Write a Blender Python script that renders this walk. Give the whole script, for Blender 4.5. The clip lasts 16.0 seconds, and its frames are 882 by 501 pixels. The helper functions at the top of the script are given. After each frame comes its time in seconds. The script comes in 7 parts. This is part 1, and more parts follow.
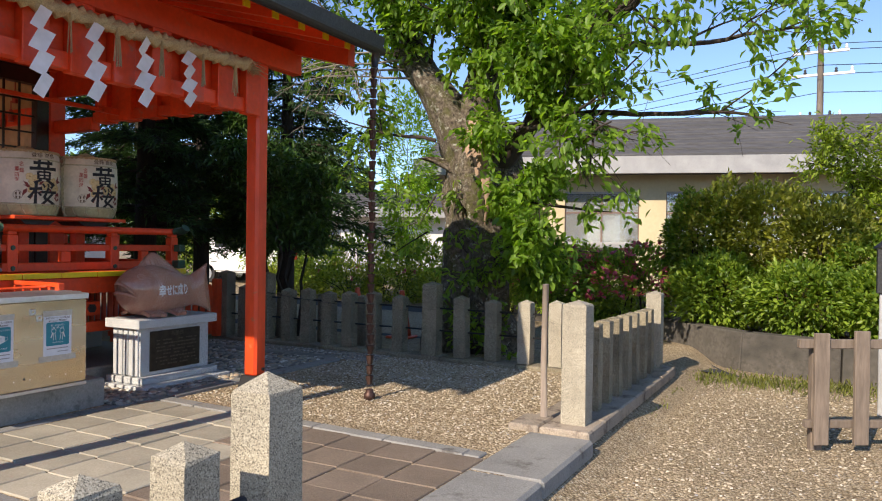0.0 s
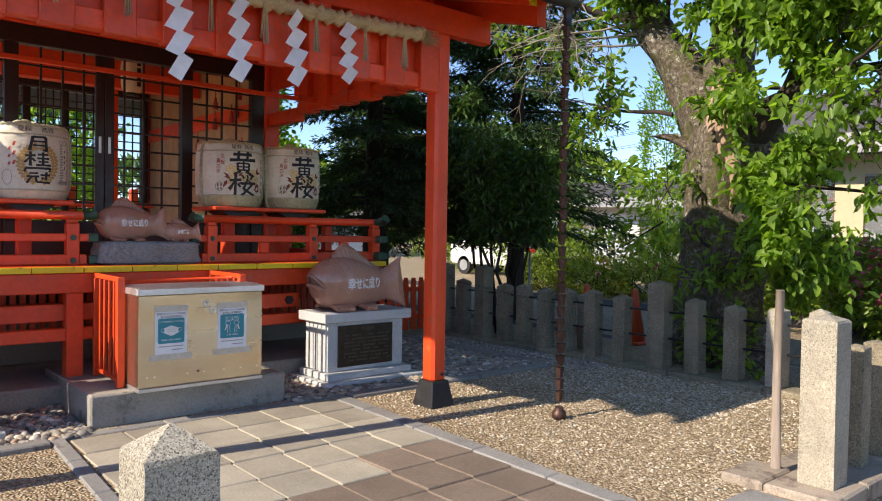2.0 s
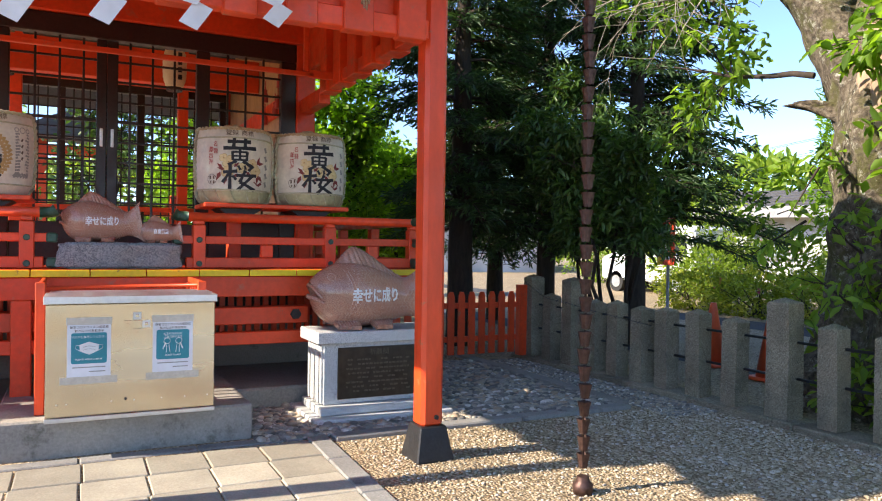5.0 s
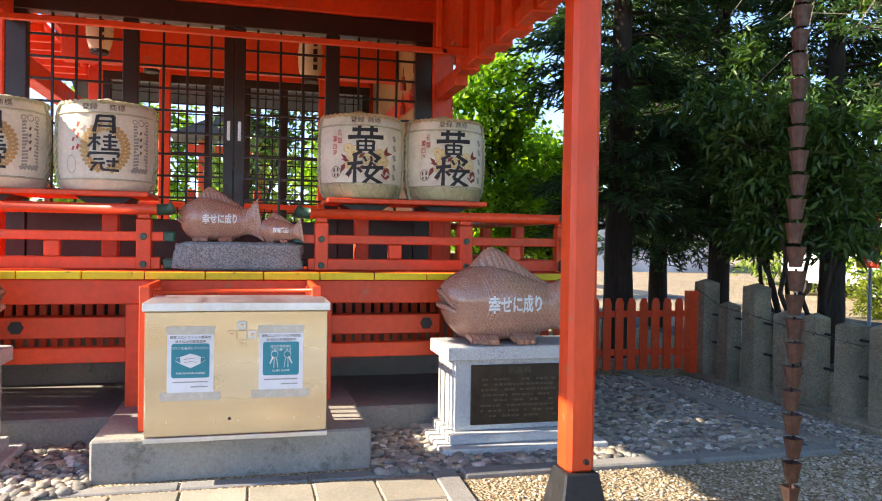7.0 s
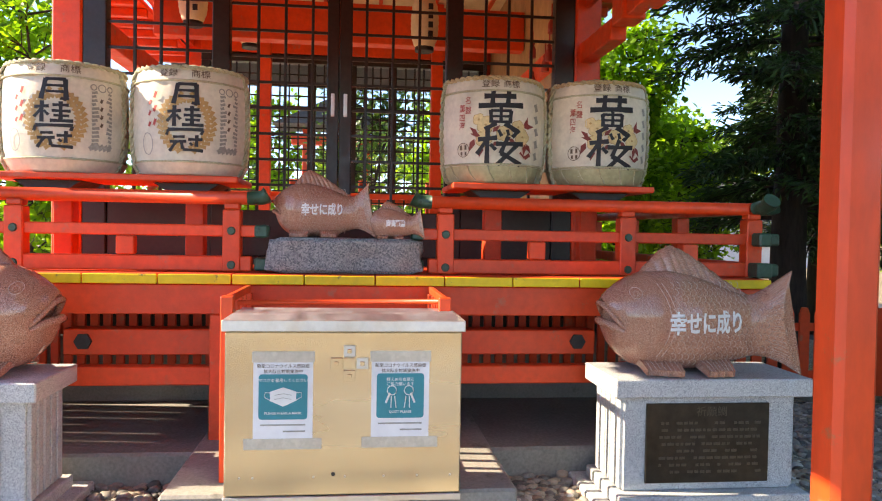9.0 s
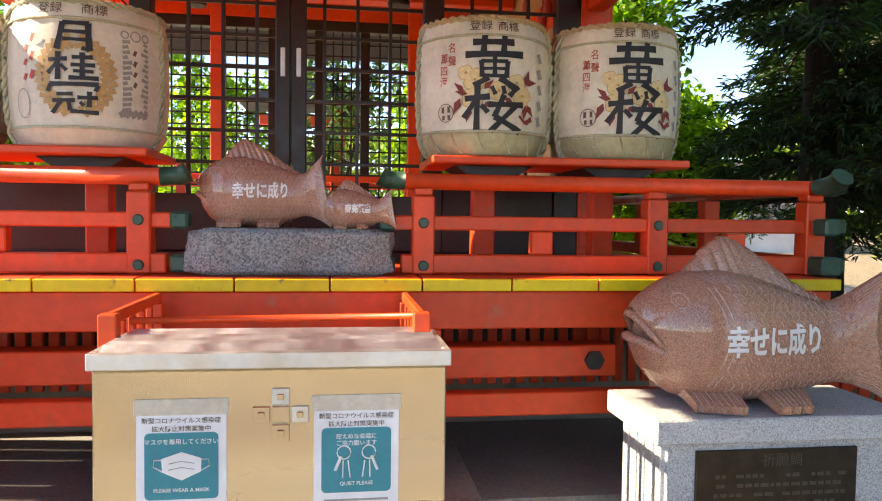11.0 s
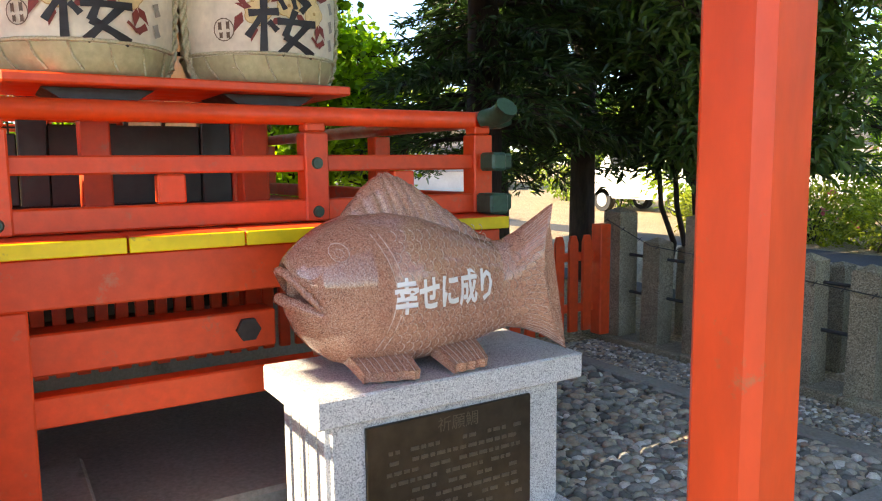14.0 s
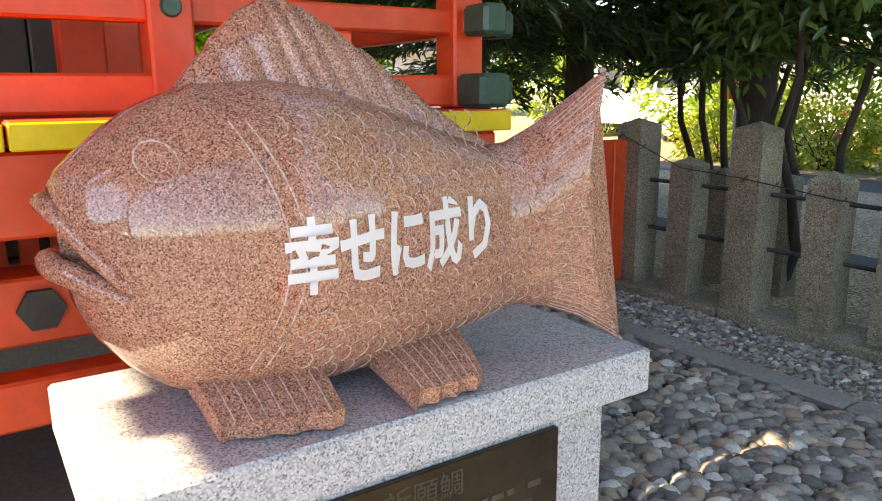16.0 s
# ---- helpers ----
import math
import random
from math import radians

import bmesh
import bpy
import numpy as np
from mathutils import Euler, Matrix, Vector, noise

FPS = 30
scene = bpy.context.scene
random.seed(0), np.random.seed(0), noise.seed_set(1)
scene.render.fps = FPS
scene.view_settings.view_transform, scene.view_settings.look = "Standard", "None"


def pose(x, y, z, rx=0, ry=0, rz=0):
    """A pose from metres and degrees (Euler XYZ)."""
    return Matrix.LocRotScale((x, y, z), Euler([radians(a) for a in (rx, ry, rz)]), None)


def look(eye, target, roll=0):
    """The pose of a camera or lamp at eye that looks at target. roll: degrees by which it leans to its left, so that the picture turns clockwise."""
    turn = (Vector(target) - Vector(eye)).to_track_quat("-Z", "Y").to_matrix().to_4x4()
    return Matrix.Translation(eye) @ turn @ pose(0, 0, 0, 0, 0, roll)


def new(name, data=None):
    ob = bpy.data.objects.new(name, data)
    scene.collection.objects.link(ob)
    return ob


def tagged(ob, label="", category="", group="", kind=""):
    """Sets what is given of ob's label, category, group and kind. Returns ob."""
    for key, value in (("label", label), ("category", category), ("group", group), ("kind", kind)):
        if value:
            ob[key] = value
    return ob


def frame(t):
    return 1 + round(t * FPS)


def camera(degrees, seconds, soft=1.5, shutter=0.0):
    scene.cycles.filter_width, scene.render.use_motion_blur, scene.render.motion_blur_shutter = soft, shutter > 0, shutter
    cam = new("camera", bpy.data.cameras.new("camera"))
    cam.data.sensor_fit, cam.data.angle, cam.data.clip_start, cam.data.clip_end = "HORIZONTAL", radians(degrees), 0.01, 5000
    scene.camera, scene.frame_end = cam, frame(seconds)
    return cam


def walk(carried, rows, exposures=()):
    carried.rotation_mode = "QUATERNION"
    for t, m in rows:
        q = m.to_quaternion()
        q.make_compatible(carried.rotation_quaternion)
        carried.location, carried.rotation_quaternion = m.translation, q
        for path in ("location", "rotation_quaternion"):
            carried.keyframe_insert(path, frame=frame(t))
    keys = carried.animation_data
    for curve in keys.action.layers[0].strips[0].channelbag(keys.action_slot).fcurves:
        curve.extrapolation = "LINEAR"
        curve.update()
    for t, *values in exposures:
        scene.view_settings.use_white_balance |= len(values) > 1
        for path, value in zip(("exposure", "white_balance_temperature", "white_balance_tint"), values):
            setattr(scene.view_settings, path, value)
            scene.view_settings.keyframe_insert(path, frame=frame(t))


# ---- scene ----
cam = camera(62.2, 16.0, soft=1.1)
PATH = [
    (0, (-0.046, 0.167, 1.349), (-0.98, 1.935, 1.331), 0.8),
    (0.5, (-0.045, 0.45, 1.319), (-1.197, 2.085, 1.305), 0.8),
    (1, (-0.004, 0.771, 1.341), (-1.319, 2.278, 1.312), 0.8),
    (1.5, (-0.052, 1.049, 1.329), (-1.488, 2.44, 1.283), 1.1),
    (2, (-0.07, 1.319, 1.35), (-1.584, 2.624, 1.3), 0.9),
    (2.5, (-0.041, 1.58, 1.334), (-1.617, 2.811, 1.292), 0.9),
    (3, (-0.075, 1.856, 1.3), (-1.728, 2.982, 1.258), 0.9),
    (3.2, (-0.12, 1.999, 1.291), (-1.789, 3.1, 1.249), 0.8),
    (5.3, (-0.602, 3.314, 1.222), (-2.417, 4.154, 1.213), 0.7),
    (5.5, (-0.651, 3.417, 1.213), (-2.483, 4.221, 1.203), 0.6),
    (6, (-0.799, 3.567, 1.233), (-2.671, 4.273, 1.221), 0.7),
    (6.5, (-0.973, 3.575, 1.218), (-2.883, 4.168, 1.204), 0.8),
    (7, (-1.23, 3.524, 1.258), (-3.169, 4.016, 1.235), 0.9),
    (7.5, (-1.424, 3.524, 1.259), (-3.377, 3.95, 1.228), 0.9),
    (8, (-1.724, 3.576, 1.274), (-3.689, 3.946, 1.228), 0.9),
    (8.5, (-2.0, 3.577, 1.259), (-3.979, 3.865, 1.209), 0.8),
    (9, (-2.293, 3.489, 1.277), (-4.279, 3.714, 1.227), 1.0),
    (9.2, (-2.375, 3.47, 1.288), (-4.363, 3.684, 1.233), 0.9),
    (11.3, (-3.252, 3.658, 1.282), (-5.225, 3.966, 1.177), 0.6),
    (11.5, (-3.271, 3.686, 1.283), (-5.218, 4.129, 1.179), 0.3),
    (12, (-3.295, 3.704, 1.272), (-5.167, 4.398, 1.159), 0.0),
    (12.5, (-3.304, 3.704, 1.266), (-5.116, 4.54, 1.132), -0.1),
    (13, (-3.312, 3.712, 1.266), (-5.077, 4.638, 1.098), -0.1),
    (13.5, (-3.405, 3.761, 1.261), (-5.132, 4.747, 1.055), -0.3),
    (14, (-3.651, 3.943, 1.256), (-5.344, 4.982, 1.022), -0.6),
    (14.5, (-3.911, 4.117, 1.271), (-5.581, 5.183, 0.995), -0.6),
    (15, (-4.207, 4.241, 1.27), (-5.866, 5.309, 0.94), -0.5),
    (15.5, (-4.382, 4.365, 1.217), (-6.029, 5.439, 0.851), -0.5),
    (16, (-4.578, 4.562, 1.093), (-6.211, 5.637, 0.67), -0.5),
]
EXPOSURES = [(0, 0.91, 7350, 14), (1.5, 1.04, 7300, 14), (3, 1.30, 7250, 14), (5.5, 1.89, 7250, 13), (7, 2.11, 7500, 12), (9, 2.08, 8150, 12), (12.5, 2.26, 8900, 12), (14.5, 2.58, 9300, 12), (16, 2.85, 9900, 14)]
walk(cam, [(t, look(eye, target, roll)) for t, eye, target, roll in PATH], EXPOSURES)

# ---- world, sun ----
SUN_FROM = Vector((-0.115, -1.0, 0.625)).normalized()
world = bpy.data.worlds.new("sky")
scene.world = world
world.use_nodes = True
wn = world.node_tree
sky = wn.nodes.new("ShaderNodeTexSky")
sky.sky_type = "NISHITA"
sky.sun_disc = False
sky.sun_elevation = math.asin(SUN_FROM.z)
sky.sun_rotation = math.atan2(SUN_FROM.x, SUN_FROM.y)
sky.air_density, sky.dust_density, sky.ozone_density = 0.66, 0.08, 5.0
wn.nodes["Background"].inputs["Strength"].default_value = 0.14
wn.links.new(sky.outputs[0], wn.nodes["Background"].inputs["Color"])
sun = new("sun", bpy.data.lights.new("sun", "SUN"))
sun.data.energy, sun.data.angle, sun.data.color = 3.5, radians(0.53), (1.0, 0.93, 0.82)
sun.matrix_world = look(SUN_FROM * 30, (0, 0, 0))


# ---- materials ----
def ramp(nt, fac, stops):
    r = nt.nodes.new("ShaderNodeValToRGB")
    el = r.color_ramp.elements
    while len(el) < len(stops):
        el.new(0.5)
    for e, (p, c) in zip(el, stops):
        e.position, e.color = p, (*c, 1)
    nt.links.new(fac, r.inputs[0])
    return r.outputs[0]


def tex(nt, kind, scale, vec=None, detail=4.0, rough=0.6, out=0):
    n = nt.nodes.new(kind)
    n.inputs["Scale"].default_value = scale
    if kind == "ShaderNodeTexNoise":
        n.inputs["Detail"].default_value, n.inputs["Roughness"].default_value = detail, rough
    if vec is None:
        g = nt.nodes.new("ShaderNodeNewGeometry")
        vec = g.outputs["Position"]
    nt.links.new(vec, n.inputs["Vector"])
    return n.outputs[out]


def mixc(nt, fac, a, b, mode="MIX"):
    m = nt.nodes.new("ShaderNodeMix")
    m.data_type, m.blend_type = "RGBA", mode
    for sock, v in ((m.inputs[0], fac), (m.inputs[6], a), (m.inputs[7], b)):
        if hasattr(v, "links"):
            nt.links.new(v, sock)
        elif isinstance(v, (int, float)):
            sock.default_value = v
        else:
            sock.default_value = (*v, 1)
    return m.outputs[2]


def material(name, base, rough=0.6, metal=0.0, spread=0.25, fine=60.0, broad=2.5, bump=0.15, wear=None, per_object=0.12, stretch=None, coat=0.0):
    """Paint, stone or wood: a base colour varied at two scales, with fine relief; wear: (colour, amount, scale)."""
    m = bpy.data.materials.new(name)
    m.use_nodes = True
    nt = m.node_tree
    bsdf = nt.nodes["Principled BSDF"]
    vec = None
    if stretch:
        g = nt.nodes.new("ShaderNodeNewGeometry")
        mp = nt.nodes.new("ShaderNodeMapping")
        mp.inputs["Scale"].default_value = stretch
        nt.links.new(g.outputs["Position"], mp.inputs["Vector"])
        vec = mp.outputs["Vector"]
    lo = [c * (1 - spread) for c in base]
    hi = [min(1, c * (1 + spread)) for c in base]
    col = ramp(nt, tex(nt, "ShaderNodeTexNoise", fine, vec), [(0.3, lo), (0.7, hi)])
    b = ramp(nt, tex(nt, "ShaderNodeTexNoise", broad, vec), [(0.3, (0.72, 0.72, 0.72)), (0.7, (1.08, 1.08, 1.08))])
    col = mixc(nt, 0.8, col, b, "MULTIPLY")
    if wear:
        f = ramp(nt, tex(nt, "ShaderNodeTexNoise", wear[2], None, 8.0, 0.7), [(0.62 - wear[1], (0, 0, 0)), (0.70 - wear[1] * 0.6, (1, 1, 1))])
        col = mixc(nt, f, col, wear[0])
    if per_object:
        info = nt.nodes.new("ShaderNodeObjectInfo")
        v = ramp(nt, info.outputs["Random"], [(0, (1 - per_object,) * 3), (1, (1 + per_object * 0.5,) * 3)])
        col = mixc(nt, 1.0, col, v, "MULTIPLY")
    nt.links.new(col, bsdf.inputs["Base Color"])
    rr = ramp(nt, tex(nt, "ShaderNodeTexNoise", fine * 0.4, vec), [(0.3, (max(0.02, rough - 0.12),) * 3), (0.7, (min(1, rough + 0.12),) * 3)])
    nt.links.new(rr, bsdf.inputs["Roughness"])
    bsdf.inputs["Metallic"].default_value = metal
    bsdf.inputs["Coat Weight"].default_value = coat
    bp = nt.nodes.new("ShaderNodeBump")
    bp.inputs["Strength"].default_value, bp.inputs["Distance"].default_value = bump, 0.01
    nt.links.new(tex(nt, "ShaderNodeTexNoise", fine * 0.8, vec), bp.inputs["Height"])
    nt.links.new(bp.outputs[0], bsdf.inputs["Normal"])
    return m


def granite(name, grains, rough, scale=260.0, bump=0.1, broad=(0.85, 1.08), vec_scale=None):
    """Speckled stone: grains of several colours, with broad staining."""
    m = bpy.data.materials.new(name)
    m.use_nodes = True
    nt = m.node_tree
    bsdf = nt.nodes["Principled BSDF"]
    v = nt.nodes.new("ShaderNodeTexVoronoi")
    v.inputs["Scale"].default_value = scale
    g = nt.nodes.new("ShaderNodeNewGeometry")
    nt.links.new(g.outputs["Position"], v.inputs["Vector"])
    sep = nt.nodes.new("ShaderNodeSeparateColor")
    nt.links.new(v.outputs["Color"], sep.inputs[0])
    r = ramp(nt, sep.outputs[0], grains)
    r2 = ramp(nt, tex(nt, "ShaderNodeTexNoise", 3.0), [(0.3, (broad[0],) * 3), (0.7, (broad[1],) * 3)])
    nt.links.new(mixc(nt, 1.0, r, r2, "MULTIPLY"), bsdf.inputs["Base Color"])
    bsdf.inputs["Roughness"].default_value = rough
    bp = nt.nodes.new("ShaderNodeBump")
    bp.inputs["Strength"].default_value, bp.inputs["Distance"].default_value = bump, 0.006
    nt.links.new(tex(nt, "ShaderNodeTexNoise", 90.0, None, 8.0), bp.inputs["Height"])
    nt.links.new(bp.outputs[0], bsdf.inputs["Normal"])
    return m


def leafy(name, dark, light, trans=0.45, rough=0.45):
    m = bpy.data.materials.new(name)
    m.use_nodes = True
    nt = m.node_tree
    bsdf = nt.nodes["Principled BSDF"]
    g = nt.nodes.new("ShaderNodeNewGeometry")
    col = ramp(nt, g.outputs["Random Per Island"], [(0.0, dark), (0.6, light), (1.0, [c * 1.25 for c in light])])
    b = ramp(nt, tex(nt, "ShaderNodeTexNoise", 1.6), [(0.3, (0.7, 0.75, 0.7)), (0.7, (1.15, 1.1, 1.0))])
    col = mixc(nt, 1.0, col, b, "MULTIPLY")
    nt.links.new(col, bsdf.inputs["Base Color"])
    bsdf.inputs["Roughness"].default_value = rough
    tr = nt.nodes.new("ShaderNodeBsdfTranslucent")
    nt.links.new(mixc(nt, 1.0, col, (1.5, 1.5, 0.6), "MULTIPLY"), tr.inputs["Color"])
    mx = nt.nodes.new("ShaderNodeMixShader")
    mx.inputs[0].default_value = trans
    nt.links.new(bsdf.outputs[0], mx.inputs[1])
    nt.links.new(tr.outputs[0], mx.inputs[2])
    nt.links.new(mx.outputs[0], nt.nodes["Material Output"].inputs["Surface"])
    return m


RED = material("vermilion_paint", (0.79, 0.073, 0.016), 0.47, spread=0.10, fine=24, broad=1.7, bump=0.12, wear=((0.50, 0.13, 0.07), 0.03, 7.0), per_object=0.14)
RED_WORN = material("worn_vermilion_paint", (0.79, 0.072, 0.015), 0.43, spread=0.10, fine=18, broad=3.0, bump=0.12, wear=((0.46, 0.16, 0.07), 0.0, 6.0), per_object=0.0, stretch=(1, 1, 0.35))
DARKWOOD = material("dark_brown_lacquer", (0.022, 0.014, 0.012), 0.4, spread=0.3, fine=40, bump=0.1)
YELLOW = material("yellow_paint", (0.80, 0.58, 0.012), 0.5, spread=0.08, fine=30, bump=0.15, wear=((0.20, 0.15, 0.05), 0.0, 16.0))
GREEN = material("verdigris_green_paint", (0.025, 0.085, 0.055), 0.45, spread=0.2, wear=((0.012, 0.03, 0.02), 0.05, 20.0))
WHITEWOOD = material("plain_cedar_board", (0.55, 0.36, 0.19), 0.6, spread=0.18, fine=12, broad=2, stretch=(1, 6, 0.6))
BLACK = material("black_iron", (0.018, 0.018, 0.02), 0.5, spread=0.3, bump=0.2)
STEEL = material("brushed_brass_steel", (0.74, 0.655, 0.49), 0.24, metal=0.95, spread=0.03, fine=3, broad=1.3, bump=0.07, per_object=0.0, stretch=(1, 0.4, 1.6))
ALU = material("bare_aluminium", (0.78, 0.77, 0.75), 0.40, metal=0.9, spread=0.08, fine=25, bump=0.04)
CONCRETE = material("weathered_concrete", (0.30, 0.285, 0.255), 0.85, spread=0.16, fine=70, broad=2.2, bump=0.3, wear=((0.13, 0.125, 0.105), 0.06, 5.0))
CONCRETE_DARK = material("dark_concrete", (0.26, 0.248, 0.22), 0.85, spread=0.2, fine=60, broad=1.6, bump=0.3)
# darker and paler granite; the choice also puts shade or sun into some posts
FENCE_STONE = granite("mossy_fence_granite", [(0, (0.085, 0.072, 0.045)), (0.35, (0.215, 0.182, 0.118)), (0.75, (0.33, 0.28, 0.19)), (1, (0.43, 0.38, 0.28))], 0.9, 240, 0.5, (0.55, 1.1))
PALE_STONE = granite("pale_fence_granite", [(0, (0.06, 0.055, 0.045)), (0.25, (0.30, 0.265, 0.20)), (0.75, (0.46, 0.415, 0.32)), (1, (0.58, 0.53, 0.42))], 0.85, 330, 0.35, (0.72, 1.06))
GREY_GRANITE = granite("pale_grey_granite", [(0, (0.16, 0.17, 0.18)), (0.25, (0.40, 0.42, 0.43)), (0.7, (0.56, 0.58, 0.58)), (1, (0.70, 0.71, 0.70))], 0.5, 330, 0.06)
ROCK = granite("rough_grey_rock", [(0, (0.10, 0.11, 0.12)), (0.4, (0.22, 0.23, 0.24)), (1, (0.36, 0.36, 0.35))], 0.8, 150, 0.7)
FISH = granite("polished_pink_granite", [(0, (0.06, 0.034, 0.030)), (0.12, (0.19, 0.090, 0.062)), (0.28, (0.36, 0.155, 0.100)), (0.7, (0.485, 0.245, 0.168)), (1, (0.63, 0.41, 0.31))], 0.05, 500, 0.012, (0.86, 1.1))
BRONZE = material("dark_bronze_plaque", (0.045, 0.036, 0.026), 0.38, metal=0.5, spread=0.3, fine=15, broad=4, bump=0.05)
WHITE = material("white_paint", (0.80, 0.80, 0.79), 0.6, spread=0.03, fine=40, bump=0.03, per_object=0.0)
PAPER = material("white_paper", (0.80, 0.80, 0.82), 0.8, spread=0.03, fine=20, bump=0.04, per_object=0.0)
TEAL = material("teal_print", (0.012, 0.24, 0.30), 0.5, spread=0.05, bump=0.02, per_object=0)
TAPE = material("clear_tape", (0.60, 0.545, 0.45), 0.25, spread=0.08, bump=0.05, per_object=0)
INK = material("black_ink", (0.012, 0.012, 0.018), 0.55, spread=0.2, bump=0.0, per_object=0)
FAINTINK = material("tarnished_lettering", (0.075, 0.06, 0.042), 0.5, spread=0.2, bump=0.0, per_object=0)
BROWNINK = material("brown_ink", (0.13, 0.085, 0.055), 0.6, spread=0.1, bump=0.0, per_object=0)
REDINK = material("red_ink", (0.45, 0.06, 0.05), 0.6, spread=0.1, bump=0.0, per_object=0)
GOLDINK = material("gold_ink", (0.50, 0.31, 0.11), 0.5, spread=0.1, bump=0.0, per_object=0)
GREYINK = material("grey_ink", (0.33, 0.32, 0.29), 0.6, spread=0.2, bump=0.0, per_object=0)
LEAFINK = material("dark_red_leaf_ink", (0.22, 0.035, 0.03), 0.6, spread=0.15, bump=0.0, per_object=0)
CREAMINK = material("cream_petal_ink", (0.76, 0.60, 0.31), 0.6, spread=0.15, bump=0.0, per_object=0)
BARREL = material("pale_straw_wrap", (0.75, 0.70, 0.58), 0.6, spread=0.06, fine=40, broad=5, bump=0.12, per_object=0.05)
BARRELFOOT = material("greenish_straw_wrap", (0.46, 0.45, 0.27), 0.65, spread=0.14, fine=40, broad=8, bump=0.3)
ROPE = material("straw_rope", (0.50, 0.38, 0.21), 0.8, spread=0.3, fine=140, broad=10, bump=0.6)
ROPE_PALE = material("pale_green_straw_rope", (0.52, 0.50, 0.34), 0.8, spread=0.25, fine=160, broad=10, bump=0.6)
ROOF = material("dark_copper_roof", (0.05, 0.052, 0.055), 0.5, spread=0.2, bump=0.2)
GUTTER = material("dark_gutter_metal", (0.035, 0.034, 0.036), 0.4, spread=0.2, bump=0.1)
COPPER = material("aged_copper_chain", (0.095, 0.052, 0.042), 0.5, metal=0.6, spread=0.35, fine=40, bump=0.3)
def bark_mat(name):
    """Furrowed old bark with moss and pale lichen."""
    m = bpy.data.materials.new(name)
    m.use_nodes = True
    nt = m.node_tree
    b = nt.nodes["Principled BSDF"]
    b.inputs["Roughness"].default_value = 0.95
    f = tex(nt, "ShaderNodeTexNoise", 22.0, None, 10.0, 0.7)
    col = ramp(nt, f, [(0.34, (0.022, 0.017, 0.012)), (0.48, (0.10, 0.078, 0.055)), (0.62, (0.21, 0.175, 0.13)), (0.75, (0.30, 0.27, 0.22))])
    moss = ramp(nt, tex(nt, "ShaderNodeTexNoise", 3.6, None, 8.0, 0.75), [(0.50, (0, 0, 0)), (0.58, (0.8, 0.8, 0.8))])
    col = mixc(nt, moss, col, (0.085, 0.085, 0.022))
    lichen = ramp(nt, tex(nt, "ShaderNodeTexNoise", 9.0, None, 10.0, 0.8), [(0.56, (0, 0, 0)), (0.61, (0.9, 0.9, 0.9))])
    col = mixc(nt, lichen, col, (0.40, 0.40, 0.33))
    nt.links.new(col, b.inputs["Base Color"])
    bp = nt.nodes.new("ShaderNodeBump")
    bp.inputs["Strength"].default_value, bp.inputs["Distance"].default_value = 1.0, 0.035
    nt.links.new(f, bp.inputs["Height"])
    nt.links.new(bp.outputs[0], b.inputs["Normal"])
    return m


BARK = bark_mat("mossy_cherry_bark")
BARK_DARK = material("dark_cedar_bark", (0.045, 0.032, 0.024), 0.95, spread=0.4, fine=30, broad=3, bump=1.0, stretch=(1, 1, 0.25))
BARK_BARE = material("bare_pinkish_wood", (0.34, 0.23, 0.16), 0.9, spread=0.35, fine=22, broad=4, bump=0.8, stretch=(1, 1, 0.2))
ASPHALT = material("asphalt", (0.055, 0.056, 0.06), 0.9, spread=0.25, fine=90, broad=0.6, bump=0.3)
# stained wall, its base colour darkened for the shadow of overhanging bushes
WALLSTONE = material("stained_shade_dark_concrete", (0.095, 0.085, 0.072), 0.9, spread=0.3, fine=20, broad=1.5, bump=0.5, wear=((0.05, 0.047, 0.04), 0.08, 2.5))
CREAMWALL = material("cream_plaster", (0.62, 0.52, 0.33), 0.8, spread=0.05, fine=12, broad=0.6)
WHITEWALL = material("white_plaster", (0.68, 0.68, 0.66), 0.8, spread=0.05, fine=12, broad=0.6)
SLATE = material("grey_slate_roof", (0.085, 0.083, 0.085), 0.75, spread=0.25, fine=3, broad=0.5, stretch=(1, 1, 8))
EAVE = material("grey_eave_metal", (0.36, 0.36, 0.36), 0.5, spread=0.08)
WEATHERED = material("weathered_grey_timber", (0.20, 0.155, 0.12), 0.85, spread=0.3, fine=30, broad=4, bump=0.5, stretch=(1, 1, 0.15))
POLEWOOD = material("grey_wooden_pole", (0.32, 0.26, 0.21), 0.85, spread=0.25, fine=30, broad=4, bump=0.4, stretch=(1, 1, 0.12))
CONEORANGE = material("orange_cone_plastic", (0.75, 0.10, 0.03), 0.45, spread=0.05)
SIGNRED = material("sign_red", (0.70, 0.075, 0.03), 0.5, spread=0.05)
SIGNYELLOW = material("sign_yellow", (0.80, 0.55, 0.03), 0.5, spread=0.05)
CARWHITE = material("white_car_paint", (0.78, 0.78, 0.78), 0.25, spread=0.03, coat=0.6)
RUBBER = material("tyre_rubber", (0.02, 0.02, 0.02), 0.8)
LANTERN = material("cream_paper_lantern", (0.78, 0.68, 0.50), 0.7, spread=0.06, bump=0.1)
L_CHERRY = leafy("cherry_leaf", (0.095, 0.19, 0.03), (0.21, 0.35, 0.052), 0.6)
L_MAPLE = leafy("maple_leaf", (0.10, 0.22, 0.025), (0.22, 0.38, 0.04), 0.65)
L_CEDAR = leafy("cedar_spray", (0.020, 0.055, 0.024), (0.055, 0.120, 0.042), 0.3, 0.5)
